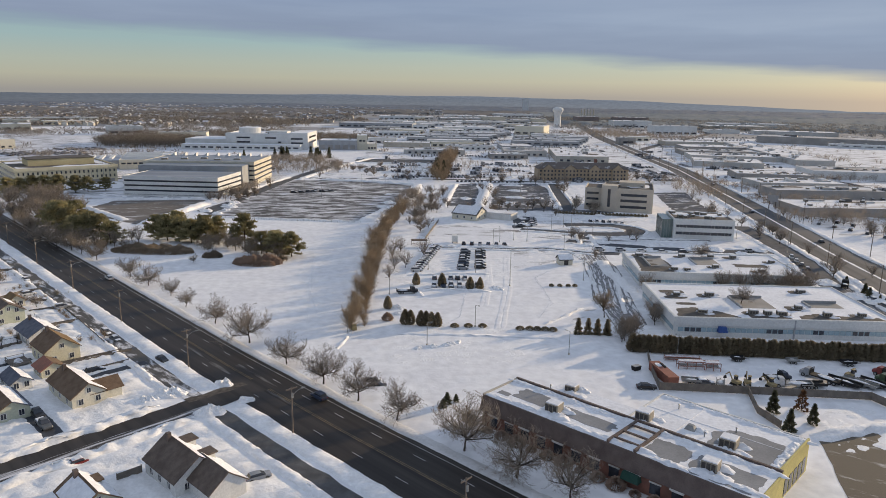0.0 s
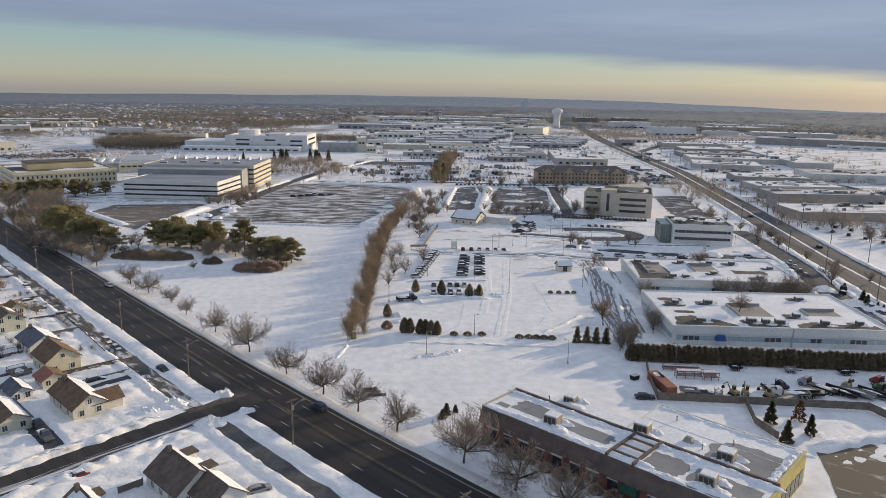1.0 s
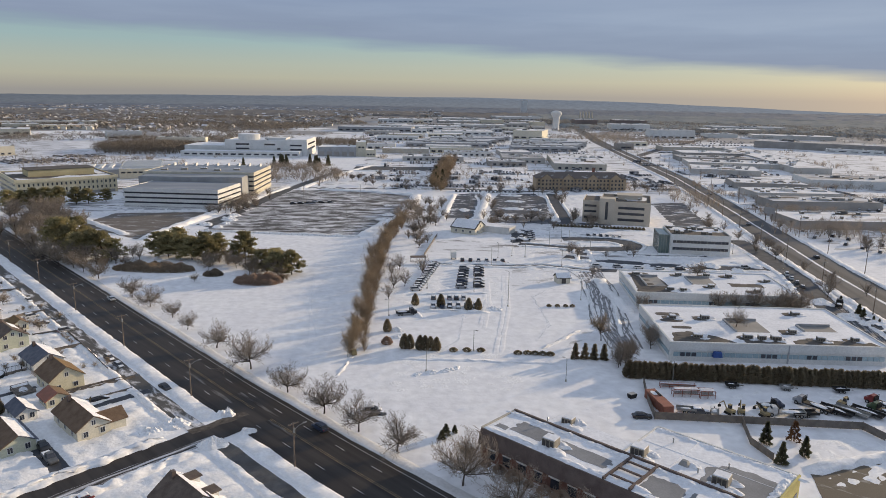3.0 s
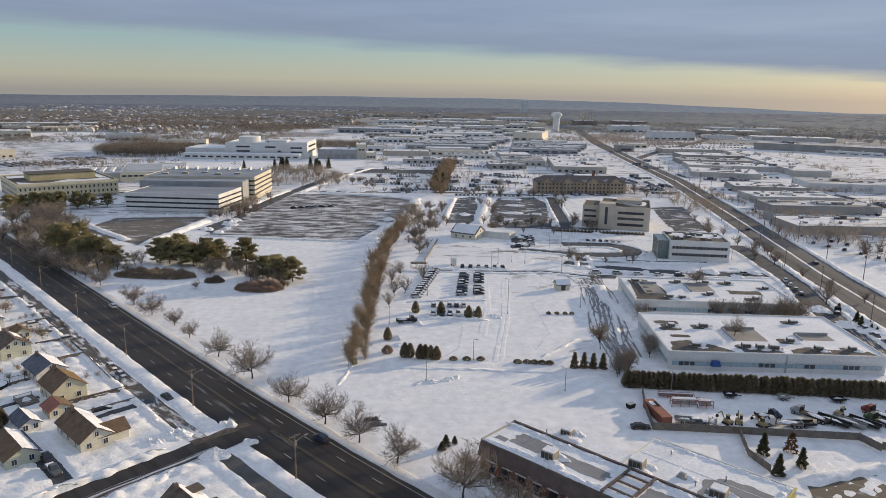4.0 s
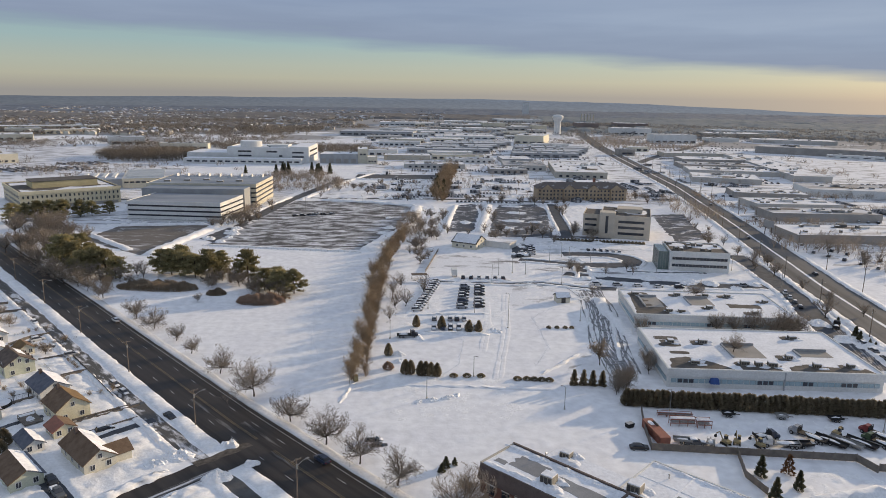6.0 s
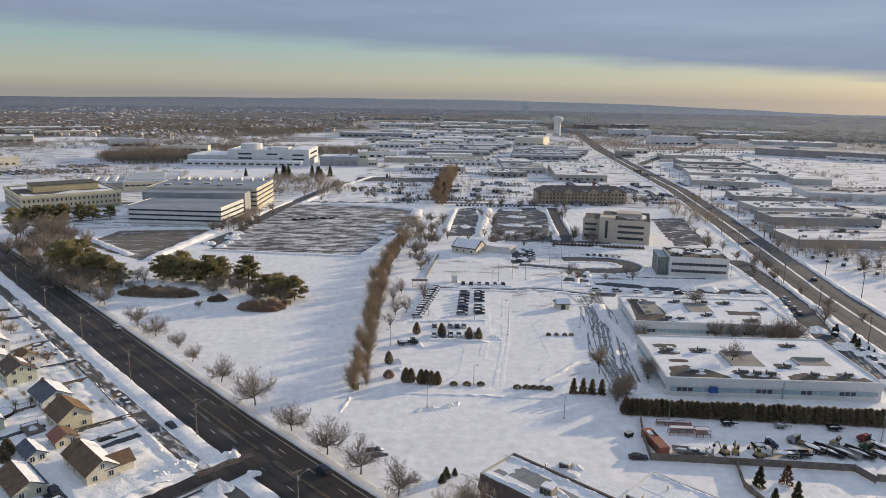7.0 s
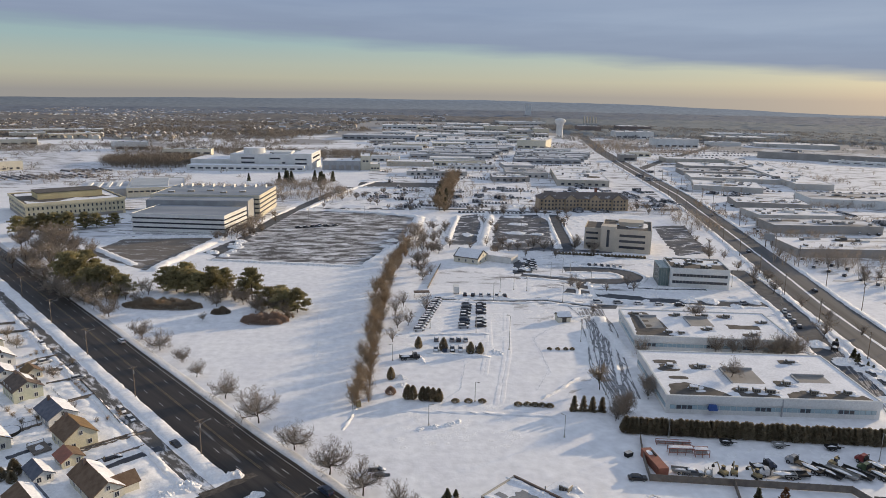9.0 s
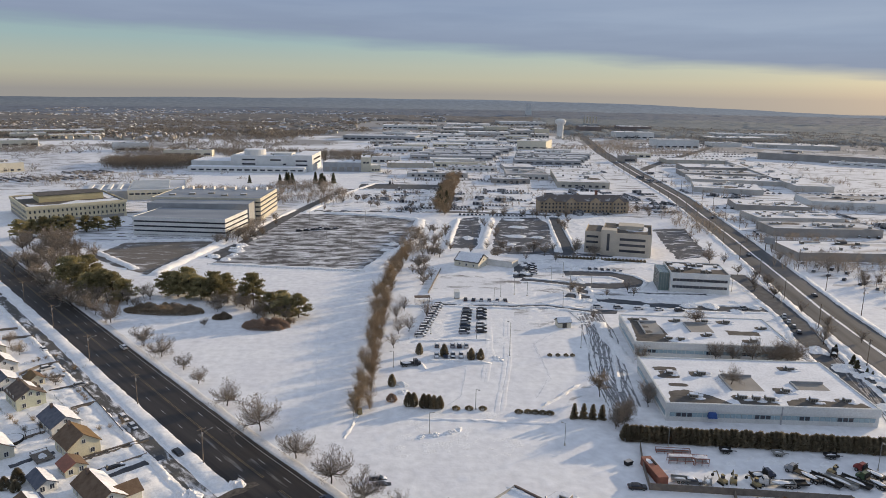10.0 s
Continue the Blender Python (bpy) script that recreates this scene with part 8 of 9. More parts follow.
def pickup(x, y, turn, colour, label):
    t = thing("pickup_truck", x, y, 0, turn, label, "truck", "parked trucks")
    p = PAINTS[colour]
    part("body", loft(((-2.7, .9, .45, 1.05, .05), (-0.3, .95, .4, 1.1, .06), (1.2, .95, .4, 1.1, .08), (2.6, .9, .4, 1.0, .12), (2.75, .8, .5, .8, .1))), p, t)
    part("cab", loft(((-.6, .8, 1.08, 1.12, .04), (-.5, .8, 1.08, 1.85, .14), (.7, .8, 1.08, 1.85, .14), (1.3, .82, 1.06, 1.12, .06))), GLASS, t)
    part("cab_roof", loft(((-.5, .66, 1.84, 1.88, .05), (.0, .68, 1.84, 1.93, .08), (.7, .64, 1.84, 1.88, .05))), p, t)
    part("bed_load", boxes((-2.6, -.75, -.78, .78, 1.06, 1.2), inset=0.06), ROOFSNOW, t, "snow in the truck bed")
    for wx in (-1.75, 1.75):
        for wy in (-.85, .85):
            wheel(t, wx, wy, 0.4, 0.26)
    return t


pickup(-80.5, 134.5, RDIR, "black", "black pickup truck in a shovelled drive")
pickup(-76.5, 129.8, RDIR, "grey", "grey pickup truck in a shovelled drive")


def flatbed(x, y, turn, cab, bed, length, label):
    t = thing("flatbed_truck", x, y, 0, turn, label, "truck", "yard trucks")
    part("chassis", boxes((-length / 2, length / 2, -.45, .45, .55, .85)), BLACK, t)
    part("bed", boxes((-length / 2, length / 2 - 2.2, -1.15, 1.15, .9, 1.15), (-length / 2, -length / 2 + .15, -1.15, 1.15, 1.15, 1.6), (length / 2 - 2.3, length / 2 - 2.2, -1.15, 1.15, 1.15, 2.1)), bed, t)
    c = part("cab", loft(((length / 2 - 2.0, 1.05, .6, 2.3, .1), (length / 2 - 1.0, 1.05, .6, 2.4, .15), (length / 2 - .5, 1.0, .6, 1.5, .12), (length / 2 + .3, .95, .6, 1.35, .15))), cab, t)
    part("windscreen", boxes((length / 2 - .98, length / 2 - .62, -.85, .85, 1.5, 2.15), inset=0.1), GLASS, c)
    heap = mound(-1.2, 0, length * .26, .85, .4, int(abs(x) * 7) + 1, 6, 18)
    bmesh.ops.translate(heap, vec=(0, 0, 1.17), verts=heap.verts)
    part("snow_load", heap, BANK, t, "uneven snow lying on the bed", smooth=True)
    part("headboard_rack", boxes(*[(length / 2 - 2.32, length / 2 - 2.22, yy - .04, yy + .04, 1.15, 2.5) for yy in (-1.0, -.35, .35, 1.0)], (length / 2 - 2.32, length / 2 - 2.22, -1.04, 1.04, 2.5, 2.6)), BLACK, t)
    for wx in (-length / 2 + 1.0, -length / 2 + 2.0, length / 2 - .7):
        for wy in (-1.0, 1.0):
            wheel(t, wx, wy, 0.48, 0.3)
    return t


def trailer(x, y, turn, length, w, mat, label, snow=True):
    t = thing("trailer", x, y, 0, turn, label, "trailer", "yard trailers")
    part("deck", boxes((-length / 2, length / 2, -w / 2, w / 2, .7, .9)), mat, t)
    for s in (-1, 1):
        part("side_rail", boxes((-length / 2, length / 2, s * w / 2 - .05, s * w / 2 + .05, .9, 1.35)), mat, t)
    part("drawbar", boxes((length / 2, length / 2 + 1.4, -.08, .08, .6, .75)), BLACK, t)
    if snow:
        heap = mound(0, 0, length * .34, w * .36, .38, int(abs(x) * 5) + 2, 6, 18)
        bmesh.ops.translate(heap, vec=(0, 0, .92), verts=heap.verts)
        part("snow_load", heap, BANK, t, "uneven snow lying on the deck", smooth=True)
    for wx in (-.5, .5):
        for s in (-1, 1):
            wheel(t, wx, s * (w / 2 - .05), 0.38, 0.24)
    return t


def digger(x, y, turn, mat, label, reach=1.0):
    t = thing("excavator", x, y, 0, turn, label, "excavator", "yard machines")
    t.scale = (0.72, 0.72, 0.72)
    for s in (-1, 1):
        part("track", boxes((-1.5, 1.5, s * .95 - .25, s * .95 + .25, 0, .75), inset=0.15), BLACK, t)
    bm = boxes((-1.6, 1.0, -1.1, 1.1, .8, 1.7))
    bmesh.ops.bevel(bm, geom=bm.edges[:], offset=0.12, segments=1, affect="EDGES")
    part("body", bm, mat, t)
    c = part("cab", boxes((0, 1.1, -1.1, -.1, 1.6, 2.9), inset=0.1), GLASS, t)
    part("cab_roof", boxes((-.05, 1.15, -1.15, -.05, 2.85, 3.0)), mat, c)
    part("boom", tube(tube(bmesh.new(), (1, .3, 1.3), (2.6, .3, 3.6 * reach), .24, .2, 5), (2.6, .3, 3.6 * reach), (4.2, .3, 2.2), .2, .15, 5), mat, t)
    part("bucket", boxes((3.9, 4.6, -.2, .8, .9, 1.8), inset=0.15), BLACK, t)
    return t


# contractor's yard
flatbed(-7.2, 228.6, 0.12, PAINTS["black"], BLACK, 7.0, "dark work truck half buried in snow")
ct = thing("container", 57.4, 157.2, 0, math.radians(98), "long rust-red container with some snow beside a fence", "container")
part("shell", boxes((-5.2, 5.2, -1.3, 1.3, 0.1, 2.3)), REDPAINT, ct)
part("ribs", boxes(*[(-5.0 + .7 * k, -4.85 + .7 * k, -1.36, -1.3, .2, 2.2) for k in range(15)], *[(-5.0 + .7 * k, -4.85 + .7 * k, 1.3, 1.36, .2, 2.2) for k in range(15)]), REDPAINT, ct)
part("snow_patch", prism(blob(2.6, 0.2, 1.2, .6, 3), 2.3, 2.38), ROOFSNOW, ct)
part("dark_load", boxes((0.6, 3.2, -.9, -.5, 2.3, 2.6)), BLACK, ct, "dark beams lying on top")


def rack(x, y, turn, length, depth, h, bays, label):
    t = thing("pipe_rack", x, y, 0, turn, label, "rack", "steel racks")
    for k in range(bays + 1):
        for yy in (0, depth):
            part("post", boxes((length * k / bays - .07, length * k / bays + .07, yy - .07, yy + .07, 0, h)), REDPAINT, t)
    for z in (h * .45, h):
        for yy in (0, depth):
            part("beam", boxes((-.07, length + .07, yy - .07, yy + .07, z - .1, z + .06)), REDPAINT, t)
        part("stock", boxes(*[(.2, length - .3, .15 + .35 * j, .3 + .35 * j, z + .06, z + .2) for j in range(int(depth / .35) - 1)]), METAL if z < h else ROOFSNOW, t, "stacked pipes under snow")


rack(61.5, 168.2, -0.1, 9.0, 1.2, 1.2, 4, "low red steel rack holding snowy pipes")
rack(63.0, 162.6, -0.06, 6.5, 1.8, 2.0, 3, "red steel rack in a yard")
rack(69.6, 161.6, -0.06, 3.6, 2.2, 2.0, 2, "red steel rack stacked with planks")
trailer(63.0, 153.8, -0.2, 4.5, 1.9, METAL, "small grey trailer under snow")
park(3, 66.0, 153.2, -0.1)
trailer(69.6, 152.9, 1.2, 3.0, 1.8, METAL, "small grey trailer under snow")
digger(73.4, 153.2, 2.0, YPAINT, "tan and yellow excavator in the snow")
digger(76.3, 153.4, 1.2, YPAINT, "small yellow excavator beside another")
digger(81.2, 151.8, 1.9, YPAINT, "yellow backhoe with raised boom", 0.8)
flatbed(84.6, 156.0, 0.1, PAINTS["dark blue"], BLACK, 6.0, "dark blue flatbed truck in a snowy yard")
flatbed(86.6, 152.2, 3.0, PAINTS["white"], METAL, 8.5, "white flatbed truck with steel bed")
trailer(91.0, 152.0, 0.02, 6.5, 2.1, BLACK, "black steel trailer with long pipes", False)
flatbed(95.6, 156.4, 2.2, PAINTS["silver"], BLACK, 9.0, "silver truck with black bed")
trailer(99.6, 153.8, 2.2, 8.0, 2.2, BLACK, "black trailer loaded with snow")
trailer(103.2, 153.4, 2.2, 8.0, 2.2, METAL, "long grey trailer loaded with snow")
digger(103.8, 158.2, 0.6, YPAINT, "yellow tracked machine among trailers", 0.7)
trailer(106.8, 153.0, 2.2, 7.5, 2.2, BLACK, "black trailer loaded with snow")
flatbed(111.5, 153.2, 2.1, PAINTS["green"], BLACK, 7.5, "green and yellow truck in a yard")
flatbed(113.5, 157.5, 2.1, PAINTS["red"], BLACK, 7.5, "dark red truck at the end of a yard")
for k in (0, 3, 6):
    trailer(80.5 + 4.6 * k, 168.6 - 0.42 * k, -0.08 + rc.uniform(-.1, .1), rc.uniform(2.6, 3.8), 1.7, METAL if k % 2 else BLACK, "low trailer buried in snow beside a hedge")
# lidded box stands in for a dark bent tarp
for x, y, a in ((52.2, 162.0, 0.5),):
    b = thing("skip_bin", x, y, 0, a, "small dark box standing in for a bent tarp", "bin", "bins")
    part("tub", boxes((-.9, .9, -.6, .6, 0, 1.1), inset=-0.15), BLACK, b)
    part("lid", boxes((-.95, .95, -.65, .65, 1.1, 1.2)), GREYPANEL, b)


# ---- fences and walls ----
def fence(pts, h, mat, label, panel=2.4, name="fence"):
    x0, y0 = pts[0]
    t = thing(name, x0, y0, 0, 0, label, "fence", "fences")
    ln = Line([(x - x0, y - y0) for x, y in pts])
    n = max(1, int(ln.length / panel))
    pw = ln.length / n
    pm = boxes((-pw / 2, pw / 2, -.04, .04, .05, h)) if mat is not METAL else boxes(*[(-pw / 2, pw / 2, -.015, .015, z, z + .03) for z in (h * .3, h * .6, h * .92)])
    me = bpy.data.meshes.new("panel")
    pm.to_mesh(me)
    pm.free()
    me.materials.append(mat)
    po = boxes((-.07, .07, -.07, .07, -.2, h + .12)) if mat is not METAL else boxes((-.03, .03, -.03, .03, -.2, h + .05))
    mp = bpy.data.meshes.new("post")
    po.to_mesh(mp)
    po.free()
    mp.materials.append(mat)
    for k in range(n):
        x, y, a = ln.at((k + .5) * pw)
        share("panel", me, t, x, y, 0, a)
    for k in range(n + 1):
        x, y, a = ln.at(k * pw)
        share("post", mp, t, x, y, 0, a)
    return t


fence([(58, 171.5), (55.5, 160), (54.2, 150.2)], 1.8, FENCEWOOD, "grey board fence round a contractor's yard")
fence([(54.2, 150.0), (74, 148), (101, 145.2)], 1.9, FENCEWOOD, "grey board fence along a contractor's yard")
fence([(101, 145.2), (102.5, 141), (112, 140)], 1.9, FENCEWOOD, "grey board fence at the end of a yard")
fence([(74.0, 147.6), (71.6, 138), (73.2, 131.0)], 1.7, FENCEWOOD, "grey board fence between snowy yards")
fence([(-1.5, 320), (5.1, 368)], 1.2, FENCEWOOD, "grey fence beside a snowy field")
fence([(-53, 109.3), (-50, 112.3)], 1.7, FENCEWOOD, "grey wooden garden fence")
fence([(-107.4, 190.3), (-102.6, 195.1)], 0.7, FENCEWOOD, "low garden fence in snow")
fence([(-90, 163), (-79.4, 172.2)], 0.65, FENCEWOOD, "low garden fence in snow")
fence([(-84, 156), (-74.5, 165)], 0.65, FENCEWOOD, "low garden fence in snow")
for pts, fh in (([(-111.5, 206.9), (-102.3, 196.5), (-86.1, 177.4)], 0.75), ([(-120.6, 203.6), (-112.8, 209.0)], 0.85), ([(-107.6, 191.6), (-102.2, 196.3)], 0.8), ([(-91.4, 159.4), (-84.8, 165.3), (-77, 172.6)], 0.6), ([(-137.4, 216.5), (-134.8, 223.6), (-130, 228)], 0.95), ([(-163.3, 250.3), (-153.4, 253.7)], 0.95), ([(-170.5, 260.4), (-164.7, 262.6)], 0.95), ([(-120, 163), (-107, 176)], 1.1)):
    fence(pts, fh, FENCEWOOD, "grey board fence between snowy garden plots")
fence([(-124, 372), (-80, 365), (-36, 359)], 1.2, METAL, "wire mesh fence at the edge of a car park", 3.0)
for (gx, gy), (hx, hy) in (((-118, 187), (-101, 171)), ((-128, 190), (-112, 176)), ((-117, 200), (-106, 188)), ((-129, 213), (-119, 224)), ((-141, 226), (-132, 236)), ((-155, 240), (-145, 250))):
    fence([(gx, gy), (hx, hy)], 1.0, METAL, "thin garden fence between snowy plots", 2.0)


for (gx, gy), (hx, hy) in (((-118, 187), (-102, 172)), ((-128, 190), (-113, 177)), ((-129, 213), (-120, 223)), ((-141, 226), (-133, 235)), ((-104, 196), (-112, 204)), ((-96, 176), (-88, 182))):
    for k in range(4):
        f = (k + rc.random()) / 4
        plant(BRUSH, rc.randrange(3), gx + (hx - gx) * f, gy + (hy - gy) * f, rc.uniform(1.2, 2.6), "small leafless brown bush in a snowy garden", "garden bushes", rc, "garden_bush", "shrub", 0.0, 1.3)


# ---- poles, lamps, signs ----
def utility_pole(x, y, turn, h, lamp=True):
    t = thing("utility_pole", x, y, 0, turn, "weathered wooden utility pole with crossarm" + (" and street lamp" if lamp else ""), "utility pole", "utility poles")
    part("pole", tube(bmesh.new(), (0, 0, -.3), (0, 0, h), .19, .12, 8), POLEWOOD, t)
    part("crossarm", boxes((-.07, .07, -1.2, 1.2, h - .5, h - .32)), POLEWOOD, t)
    for y0 in (-1.1, -.4, .4, 1.1):
        part("insulator", tube(bmesh.new(), (0, y0, h - .32), (0, y0, h - .12), .06, .04, 6), METAL, t)
    part("transformer", tube(bmesh.new(), (.28, 0, h - 2.2), (.28, 0, h - 1.2), .2, .2, 8), METAL, t)
    if lamp:
        a = part("lamp_arm", tube(tube(bmesh.new(), (0, 0, h - 1.9), (0, 1.4, h - 1.1), .06, .05, 6), (0, 1.4, h - 1.1), (0, 2.6, h - .95), .05, .04, 6), METAL, t)
        part("lamp_head", boxes((-.16, .16, 2.3, 3.1, h - 1.05, h - .88)), METAL, a)


for k in range(-2, 9):
    x, y, a = MAIN.at(S0 + 4.0 + 46.1 * k, -HALF - 0.2)
    utility_pole(x, y, a + math.pi, 10.0, k % 3 != 2)
for k in range(22):
    x, y, a = ARTERIAL.at(60 + 42 * k, 13.5)
    utility_pole(x, y, a - 1.57 + math.pi, 12.5, k % 2 == 0)
    x, y, a = ARTERIAL.at(80 + 42 * k, -13)
    utility_pole(x, y, a + 1.57, 11.0, k % 2 == 1)


def light_pole(x, y, h, arm=0.9, turn=0.0):
    t = thing("lamp_post", x, y, 0, turn, "slim grey lamp post in a snowy lot", "lamp post", "lamp posts")
    part("pole", tube(bmesh.new(), (0, 0, -.2), (0, 0, h), .11, .08, 6), METAL, t)
    a = part("arm", tube(bmesh.new(), (0, 0, h), (arm, 0, h + .1), .05, .05, 5), METAL, t)
    part("lamp_head", boxes((arm - .1, arm + .5, -.16, .16, h + .04, h + .18)), METAL, a)
    part("footing", tube(bmesh.new(), (0, 0, -.1), (0, 0, .5), .28, .26, 8), CONCRETE, t)


for x, y, h in ((0, 178, 6.5), (37.3, 172, 6.5), (14, 194, 6.5), (29.2, 239, 13), (-13, 227, 6), (28.5, 300, 9), (40, 320, 8), (33, 316, 7), (46, 318, 7), (62, 345, 8), (71, 340, 9), (80, 332, 8), (60, 300, 8), (110, 322, 7), (70, 355, 8), (0, 262, 7), (18, 256, 8), (57.5, 248, 8), (55.5, 200, 7), (66, 172, 6), (117, 160, 8), (-50, 420, 9), (-70, 450, 9), (-30, 470, 9), (-90, 500, 9), (-50, 510, 9), (28, 470, 9), (62, 470, 9), (80, 500, 9), (75, 440, 8), (150, 330, 8), (160, 300, 8)):
    light_pole(x, y, h, 0.9, x * 3.1)
t = thing("hydrant_box", -21, 190, 0, 0.4, "yellow utility cabinet on a post in snow", "utility cabinet")
part("cabinet", boxes((-.7, .7, -.6, .6, .1, 1.8), inset=0.08), YPAINT, t)
part("post", tube(bmesh.new(), (-2.2, -1.2, -.1), (-2.2, -1.2, 5.0), .07, .06), METAL, t)
t = thing("billboard", 213, 424, 0, -0.9, "small roadside billboard on legs", "billboard")
part("board", boxes((-3.4, 3.4, -.15, .15, 5, 9)), GREYPANEL, t)
for s in (-2, 2):
    part("leg", boxes((s - .2, s + .2, -.2, .2, -.2, 5)), MANSARD, t)
t = thing("hut", 55.2, 273.4, 0, 0.15, "small pale garden hut with a snow-covered roof", "hut")
part("wall", gable_wall(4.2, 5.4, 2.4, 3.8, -2.7), CREAM, t)
part("door", boxes((-0.9, 0.9, -2.16, -2.0, 0, 2.0)), DARKGRILLE, t, "dark doorway")
for bm in gable_roof(4.2, 5.4, 2.4, 3.8, x0=-2.7):
    part("roof_slope", bm, GRAVEL, t)
for side in (-1, 1):
    part("roof_snow", slope_snow(4.2, 5.4, 2.4, 3.8, side, seed=3, x0=-2.7), ROOFSNOW, t, "snow lying on the roof slope")
t = thing("box_trailer", 12.0, 313.5, 0, 1.6, "white box trailer parked in snow", "trailer")
part("box", boxes((-2.6, 2.6, -1.2, 1.2, .8, 3.6)), WHITEPANEL, t)
for wx in (-1.2, -.2):
    for wy in (-1.0, 1.0):
        wheel(t, wx, wy, .42, .26)
t = thing("carport", -4.2, 307, 0, 0.1, "low dark canopy beside parked cars", "carport")
part("canopy", boxes((-3.6, 3.6, -1.6, 1.6, 2.2, 2.5)), DARKROOF, t)
for sx in (-3.4, 3.4):
    part("post", boxes((sx - .1, sx + .1, -.1, .1, 0, 2.2)), METAL, t)
for x in (44.2, 47.2, 50.2, 52.6):
    evergreen(LOWDARK, 0, x, 239.5, 0.9, "low dark bush poking out of the snow", "row of low bushes", re_, "bush", 1.2, "shrub")
t = thing("garden_deck", -100.4, 162.7, 0, RDIR, "raised grey wooden deck with a snow-covered table", "deck")
for k in range(12):
    part("board", boxes((-3.0 + 0.5 * k, -2.53 + 0.5 * k, -2.2, 2.2, 0.62, 0.68)), FENCEWOOD, t)
for px in (-2.8, 2.8):
    for py in (-2.0, 2.0):
        part("post", boxes((px - .07, px + .07, py - .07, py + .07, -0.1, 1.55)), FENCEWOOD, t)
    part("rail", boxes((px - .05, px + .05, -2.0, 2.0, 1.45, 1.55)), FENCEWOOD, t)
part("rail", boxes((-2.8, 2.8, -2.05, -1.95, 1.45, 1.55)), FENCEWOOD, t)
part("snow_cap", mound(0, 0, 1.5, 1.1, 0.8, 71), ROOFSNOW, t, "heap of snow on the deck").location.z = 0.66
t = thing("swing_frame", -109.2, 174.2, 0, 0.7, "dark metal garden swing frame in the snow", "swing")
for px in (-1.8, 1.8):
    for py in (-0.8, 0.8):
        part("leg", tube(bmesh.new(), (px, py, 0), (px, 0, 2.3), 0.06, 0.06), BLACK, t)
part("crossbar", tube(bmesh.new(), (-2, 0, 2.3), (2, 0, 2.3), 0.06, 0.06), BLACK, t)
for px in (-0.8, 0.7):
    part("swing_seat", boxes((px - .3, px + .3, -.15, .15, 0.6, 0.66), (px - .29, px - .27, -.02, .02, 0.66, 2.3), (px + .27, px + .29, -.02, .02, 0.66, 2.3)), BLACK, t)
for gx, gy, gh in ((-99.6, 150.6, 4.2), (-101.4, 148.2, 3.4), (-98.4, 147.4, 3.0)):
    evergreen(ARBOR, 0, gx, gy, gh, "dark evergreen bush in a snowy garden", "garden bushes", rc, "garden_bush", 1.15, "shrub")
for gx, gy, gh in ((-121.2, 208.9, 5.5), (-148.2, 235.3, 6), (-104, 186, 3.5), (-158, 246, 6)):
    plant(TWIGGY, rc.randrange(5), gx, gy, gh, "small leafless garden tree", "garden trees", rc, "garden_tree")
t = thing("play_pool", -113.5, 171.2, 0, 0, "round garden pool with a snowy cover", "pool")
part("rim", tube(bmesh.new(), (0, 0, 0), (0, 0, 1.1), 3.2, 3.2, 22), BLACK, t)
part("cover", tube(bmesh.new(), (0, 0, 1.0), (0, 0, 1.18), 3.05, 2.9, 22), ROOFSNOW, t)
t = thing("garden_pool", -47.5, 101.5, 0, 0, "round dark trampoline in a garden", "trampoline")
part("mat", tube(bmesh.new(), (0, 0, .6), (0, 0, .7), 1.9, 1.9, 20), BLACK, t)
part("legs", boxes(*[(1.6 * math.cos(a) - .05, 1.6 * math.cos(a) + .05, 1.6 * math.sin(a) - .05, 1.6 * math.sin(a) + .05, 0, .6) for a in (0.5, 2.1, 3.7, 5.2)]), METAL, t)


# ---- heaped snow about the lots ----
def ridge(pts, w, h, seed, step=2.0, label="ridge of ploughed snow at the edge of a lot"):
    ln = Line(pts)
    tagged(part("snow_ridge", bank(ln, 0, ln.length, -w / 2, w / 2, h, seed, step, 6), BANK if h > 0.3 else SNOW, smooth=True), label, "snow bank", "snow ridges round the lots", "stuff")


ridge([(-34, 364), (-24, 400), (-14, 430), (-9, 520)], 9, 2.0, 31)
ridge([(-9, 520), (-40, 536), (-86, 546)], 5, 1.5, 32)
ridge([(-145, 347), (-139, 391), (-132, 432)], 7, 1.9, 33)
ridge([(-128, 440), (-122, 500), (-112, 560)], 4, 1.2, 34)
ridge([(-124, 375), (-80, 368), (-36, 362)], 3, 0.8, 35)
ridge([(-198, 400), (-158, 360)], 5, 1.2, 36)
ridge([(-202, 427), (-140, 436)], 4, 1.6, 37)
ridge([(9, 420), (14, 470), (20, 528)], 4, 1.4, 38)
ridge([(31, 420), (39, 480), (46, 534)], 6, 1.8, 39)
ridge([(78, 127), (98, 132.5), (114, 119)], 4, 1.4, 47)
for k, pts in enumerate(([(18.7, 215), (22.7, 243), (25.4, 284)], [(20.2, 192), (27.5, 236), (32.2, 285)], [(17.6, 216), (21.5, 243), (24.4, 284)], [(22.0, 193), (29.0, 236), (33.5, 285)])):
    ln = Line(pts)
    tagged(part("snow_ridge", bank(ln, 0, ln.length, -1.1, 1.1, 0.085, 500 + k, 1.6, 6, lump=0.5), SNOW, smooth=True), "low ridge thrown up by a plough", "snow bank", "plough ridges", "stuff")
ridge([(72, 232), (70, 262), (72, 280)], 5, 1.6, 51)
ridge([(-12, 300), (4, 298.5)], 3, 0.9, 52)
ridge([(-8, 255), (-6, 262), (0, 296)], 2.5, 0.7, 54)
ridge([(-76, 688), (16, 687)], 4, 1.3, 55)
